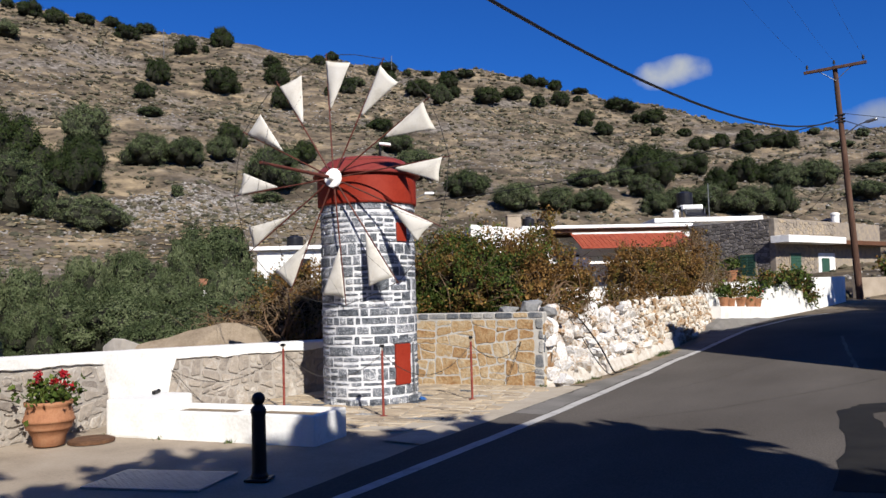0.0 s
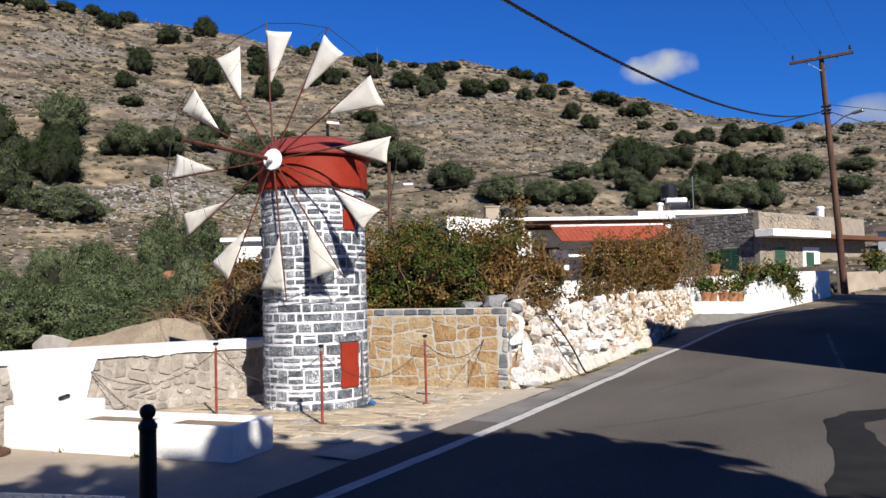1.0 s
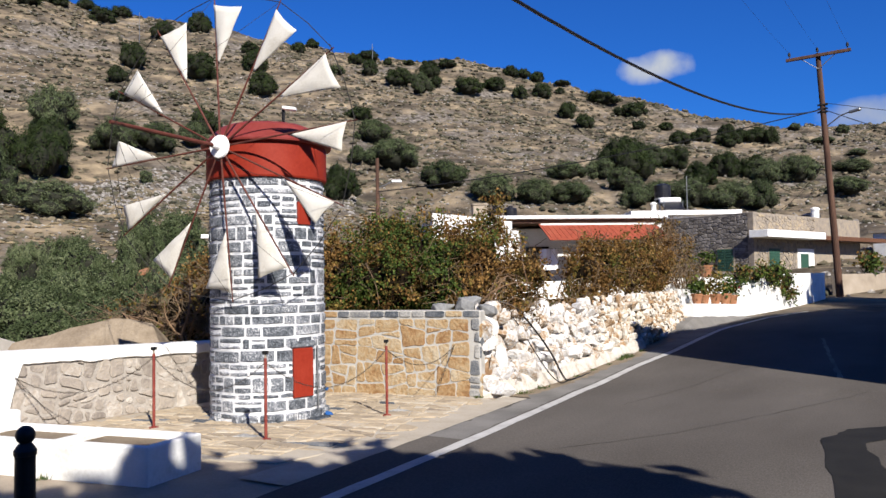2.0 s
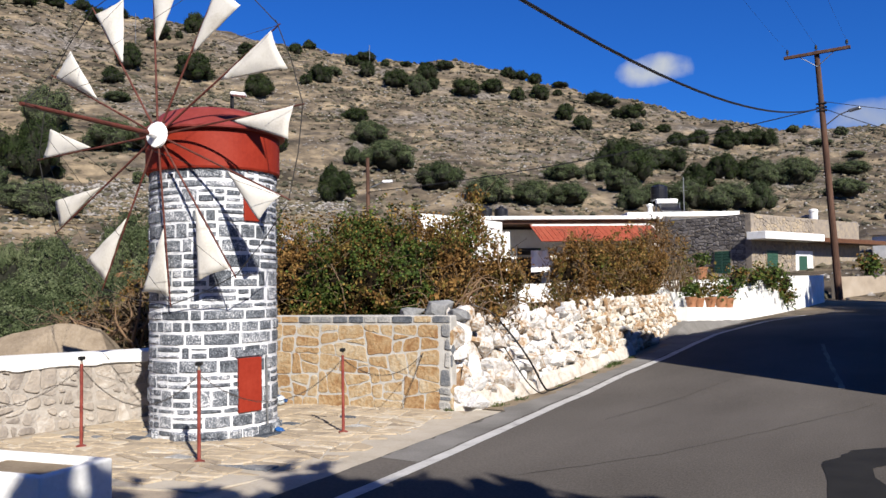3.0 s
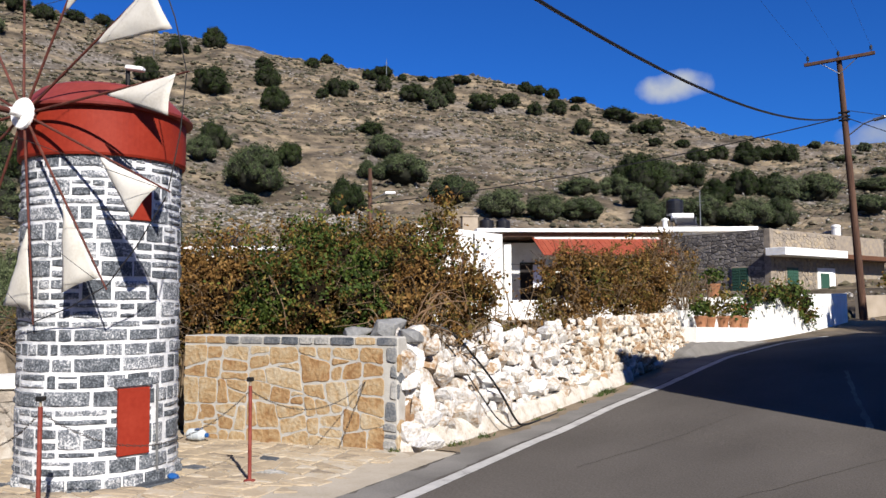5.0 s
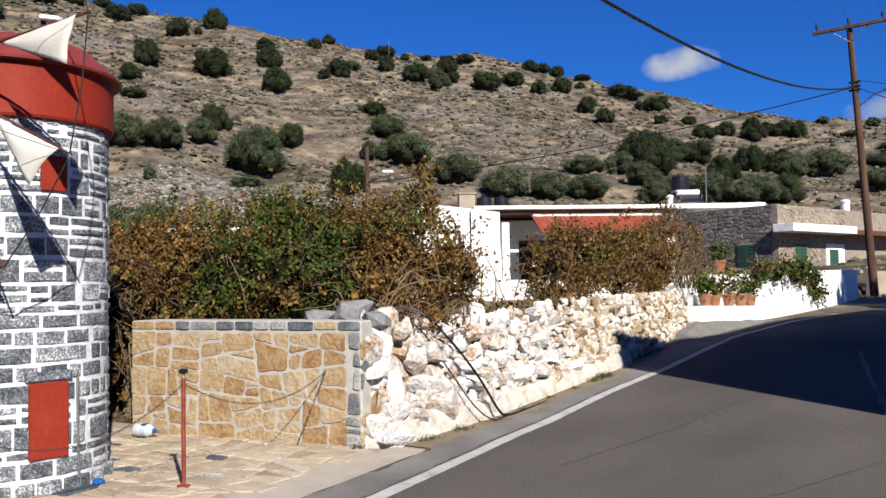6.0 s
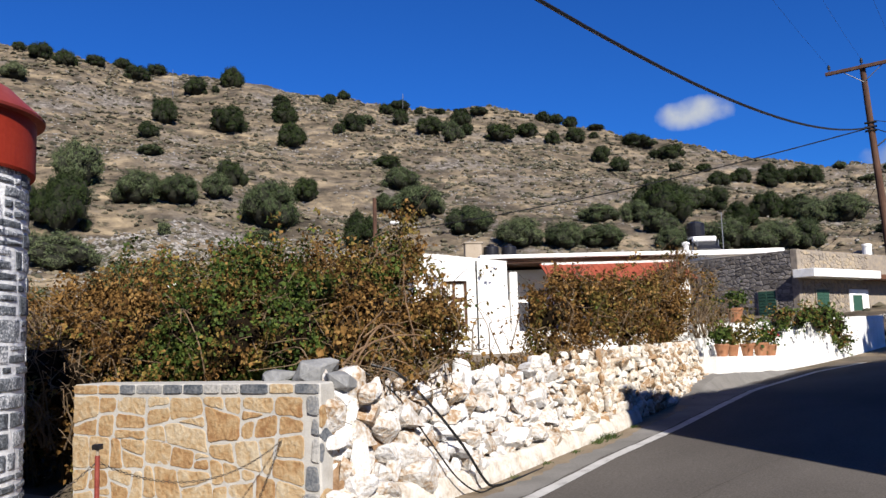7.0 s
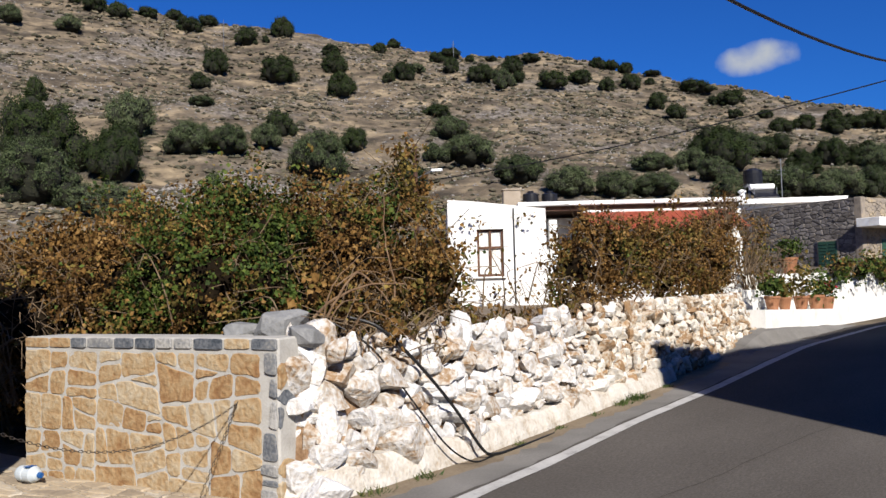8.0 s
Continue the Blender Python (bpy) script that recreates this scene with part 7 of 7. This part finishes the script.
def ragged(s):
    p = along(GARDEN_WALL, s)[0]
    top = float(np.interp(p.y, [q[1] for q in GARDEN_WALL], heights))
    edge = min(1.0, max(0.0, (s - PIER[0] + 0.12) / 0.18)) * min(1.0, max(0.0, (PIER[1] + 0.12 - s) / 0.18))
    band = top - 0.13 + 0.045 * noise.noise(Vector((s * 1.6, 0, 0))) + 0.02 * noise.noise(Vector((s * 7, 3, 0)))
    return band * (1 - edge) + 0.0 * edge


plaster(0.5, total - 0.02, ragged, 0.034, "plaster", "ragged whitewashed plaster")

# ---- paving of the forecourt ----
rng = random.Random(904)
forecourt = thing("pavement_flagstone", (0, 0, 0), 0, "crazy paving of ochre and grey flagstones round the windmill", "pavement", kind="structure")
COURT = [(-8.6, 7.4), (-8.6, 11.5), (-5.5, 12.05), (-5.25, 11.9), (-5.0, 10.6), (-4.85, 9.0), (-5.1, 7.75), (-6.4, 7.4)]
bm = bmesh.new()
f = bm.faces.new([bm.verts.new((x, y, 0.028)) for x, y in COURT])
low = bmesh.ops.extrude_face_region(bm, geom=[f])["geom"]
for v in low:
    if isinstance(v, bmesh.types.BMVert):
        v.co.z = -0.05
bmesh.ops.recalc_face_normals(bm, faces=bm.faces)
part("bed", bm, M_GROUT, forecourt, "pale grout bed")


def inside(p, poly):
    hit = False
    for (ax, ay), (bx, by) in zip(poly, poly[1:] + poly[:1]):
        if (ay > p[1]) != (by > p[1]) and p[0] < (bx - ax) * (p[1] - ay) / (by - ay) + ax:
            hit = not hit
    return hit


TILT_COURT = Matrix.Translation((-9.0, 7.0, 0.028)) @ Matrix.Rotation(radians(8), 4, "Z")
for poly in split_cells(panel(5.6, 5.6), 0.05, 26, 1.9, 0.024, rng):
    world_pts = [TILT_COURT @ Vector((x, y, 0)) for x, y in poly]
    if not all(inside((q.x, q.y), COURT) for q in world_pts):
        continue
    c = sum(world_pts, Vector()) / len(world_pts)
    if math.hypot(c.x - MILL.x, c.y - MILL.y) < MILL_R - 0.05:
        continue
    ob = part("flagstone", slab_mesh("flagstone", weathered(poly, 0.18, 0.01, rng), rng.uniform(0.006, 0.016), rng, 0.010, 0.002), M_SLATE if rng.random() < 0.07 else M_FLAG, forecourt)
    ob.matrix_basis = TILT_COURT
# pale smooth kerb strip between paving and asphalt
tagged(new("apron", strip("apron", 7.2, 12.3, lambda y: edge_x(y) - lerp_table(y, [(7.2, 0.5), (9, 0.35), (10.6, 0.35), (12.3, 0.3)]), lambda y: edge_x(y) + 0.03, 0.004, M_GROUT, 0.2, 0.02, 4)),
       "pale concrete strip between paving and asphalt", "pavement", kind="structure")

# ---- stones of the rubble wall ----
rng = random.Random(905)


def chunk_mesh(name):
    """A chunky broken limestone about one metre across, its corners worn."""
    bm = bmesh.new()
    bmesh.ops.create_icosphere(bm, subdivisions=2, radius=0.5)
    o = Vector((rng.uniform(0, 50), rng.uniform(0, 50), rng.uniform(0, 50)))
    cuts = [(Vector((rng.gauss(0, 1), rng.gauss(0, 1), rng.gauss(0, 0.8))).normalized(), rng.uniform(0.24, 0.43)) for _ in range(11)]
    for v in bm.verts:
        v.co = Vector([math.copysign(0.5 * (2 * abs(c)) ** 0.62, c) for c in v.co])
        for n, c in cuts:
            d = v.co.dot(n)
            if d > c:
                v.co -= n * (d - c)
        v.co *= 1 + 0.10 * noise.noise(v.co * 3 + o) + 0.06 * noise.noise(v.co * 8 + o)
    mesh = bpy.data.meshes.new(name)
    bm.to_mesh(mesh)
    bm.free()
    mesh.materials.append(M_RUBBLE)
    return mesh


CHUNKS = [chunk_mesh("stone") for _ in range(18)]
length = sum((Vector(b) - Vector(a)).length for a, b in zip(RUBBLE_LINE, RUBBLE_LINE[1:]))
NEAR_END = 16.6
far_verts, far_faces = [], []


def lay(s, z, w, h, depth):
    """One stone at s metres along the wall, z above the road."""
    q, turn_by, _ = along(RUBBLE_LINE, min(length, max(0.0, s)))
    nrm = Vector((math.sin(radians(turn_by)), -math.cos(radians(turn_by))))
    c = q - nrm * (0.11 + 0.22 * z / 1.1 + depth)
    shape = CHUNKS[rng.randrange(len(CHUNKS))]
    m = pose(c.x, c.y, road_z(q.y) * max(0.0, 1 - z / 1.3) + z, rng.uniform(-12, 12), rng.uniform(-13, 13), turn_by + rng.uniform(-14, 14) + rng.choice((0, 180))) @ Matrix.Diagonal((w * 1.20, w * rng.uniform(0.75, 1.0), h * 1.24, 1))
    if q.y < NEAR_END:
        part("stone", shape, None, rubble_wall).matrix_basis = m
    else:
        b = len(far_verts)
        far_verts.extend((m @ v.co)[:] for v in shape.vertices)
        far_faces.extend(tuple(b + i for i in f.vertices) for f in shape.polygons)


for s0, s1, size, slant in ((0.03, 1.8, 0.050, 26), (1.8, 4.7, 0.029, 26), (4.7, length, 0.018, 24)):
    for poly in split_cells(panel(s1 - s0, 1.27), size, slant, 1.35, 0.006, rng):
        xs, ys = [q[0] for q in poly], [q[1] for q in poly]
        w, h, s, z = max(xs) - min(xs), max(ys) - min(ys), s0 + (max(xs) + min(xs)) / 2, (max(ys) + min(ys)) / 2
        p = along(RUBBLE_LINE, min(length, s))[0]
        top = float(np.interp(p.y, [q[1] for q in RUBBLE_LINE], RUBBLE_TOP)) - road_z(p.y) * max(0.0, 1 - z / 1.3)
        if z < top + 0.02 and not (z < 0.2 and 12.6 < p.y < 19 and rng.random() < 0.8):
            lay(s, z, min(0.44, w) * rng.uniform(0.94, 1.06), max(h, 0.5 * min(0.44, w)) * rng.uniform(0.94, 1.06), rng.uniform(-0.04, 0.05))
tagged(part("stones", raw_mesh("stones", far_verts, far_faces, M_RUBBLE_FAR), None, rubble_wall, "smaller rubble stones further along"), kind="stuff")
# footing
bm = bmesh.new()
rows = []
s = 0.12
while s < 7.2:
    p, turn_by, _ = along(RUBBLE_LINE, s)
    nrm = Vector((math.sin(radians(turn_by)), -math.cos(radians(turn_by))))
    h = road_z(p.y) + (0.20 + 0.10 * max(0.0, 1 - s / 2.2)) * min(1.0, 0.35 + s * 0.8) + 0.05 * noise.noise(Vector((s * 1.3, 0, 0))) + 0.02 * noise.noise(Vector((s * 6, 0, 5)))
    o = 0.012 * noise.noise(Vector((s * 5, 9, 0)))
    pts = [(0.02 + o, road_z(p.y) - 0.1), (0.0 + o, road_z(p.y) + 0.05), (-0.04 + o, h - 0.04), (-0.09, h), (-0.3, h + 0.01)]
    rows.append([bm.verts.new((p.x + nrm.x * k, p.y + nrm.y * k, zz)) for k, zz in pts])
    s += 0.1
for a, b in zip(rows, rows[1:]):
    for k in range(4):
        bm.faces.new((a[k], b[k], b[k + 1], a[k + 1]))
bmesh.ops.recalc_face_normals(bm, faces=bm.faces)
part("footing", bm, M_FOOTING, rubble_wall, "rough whitewashed footing")
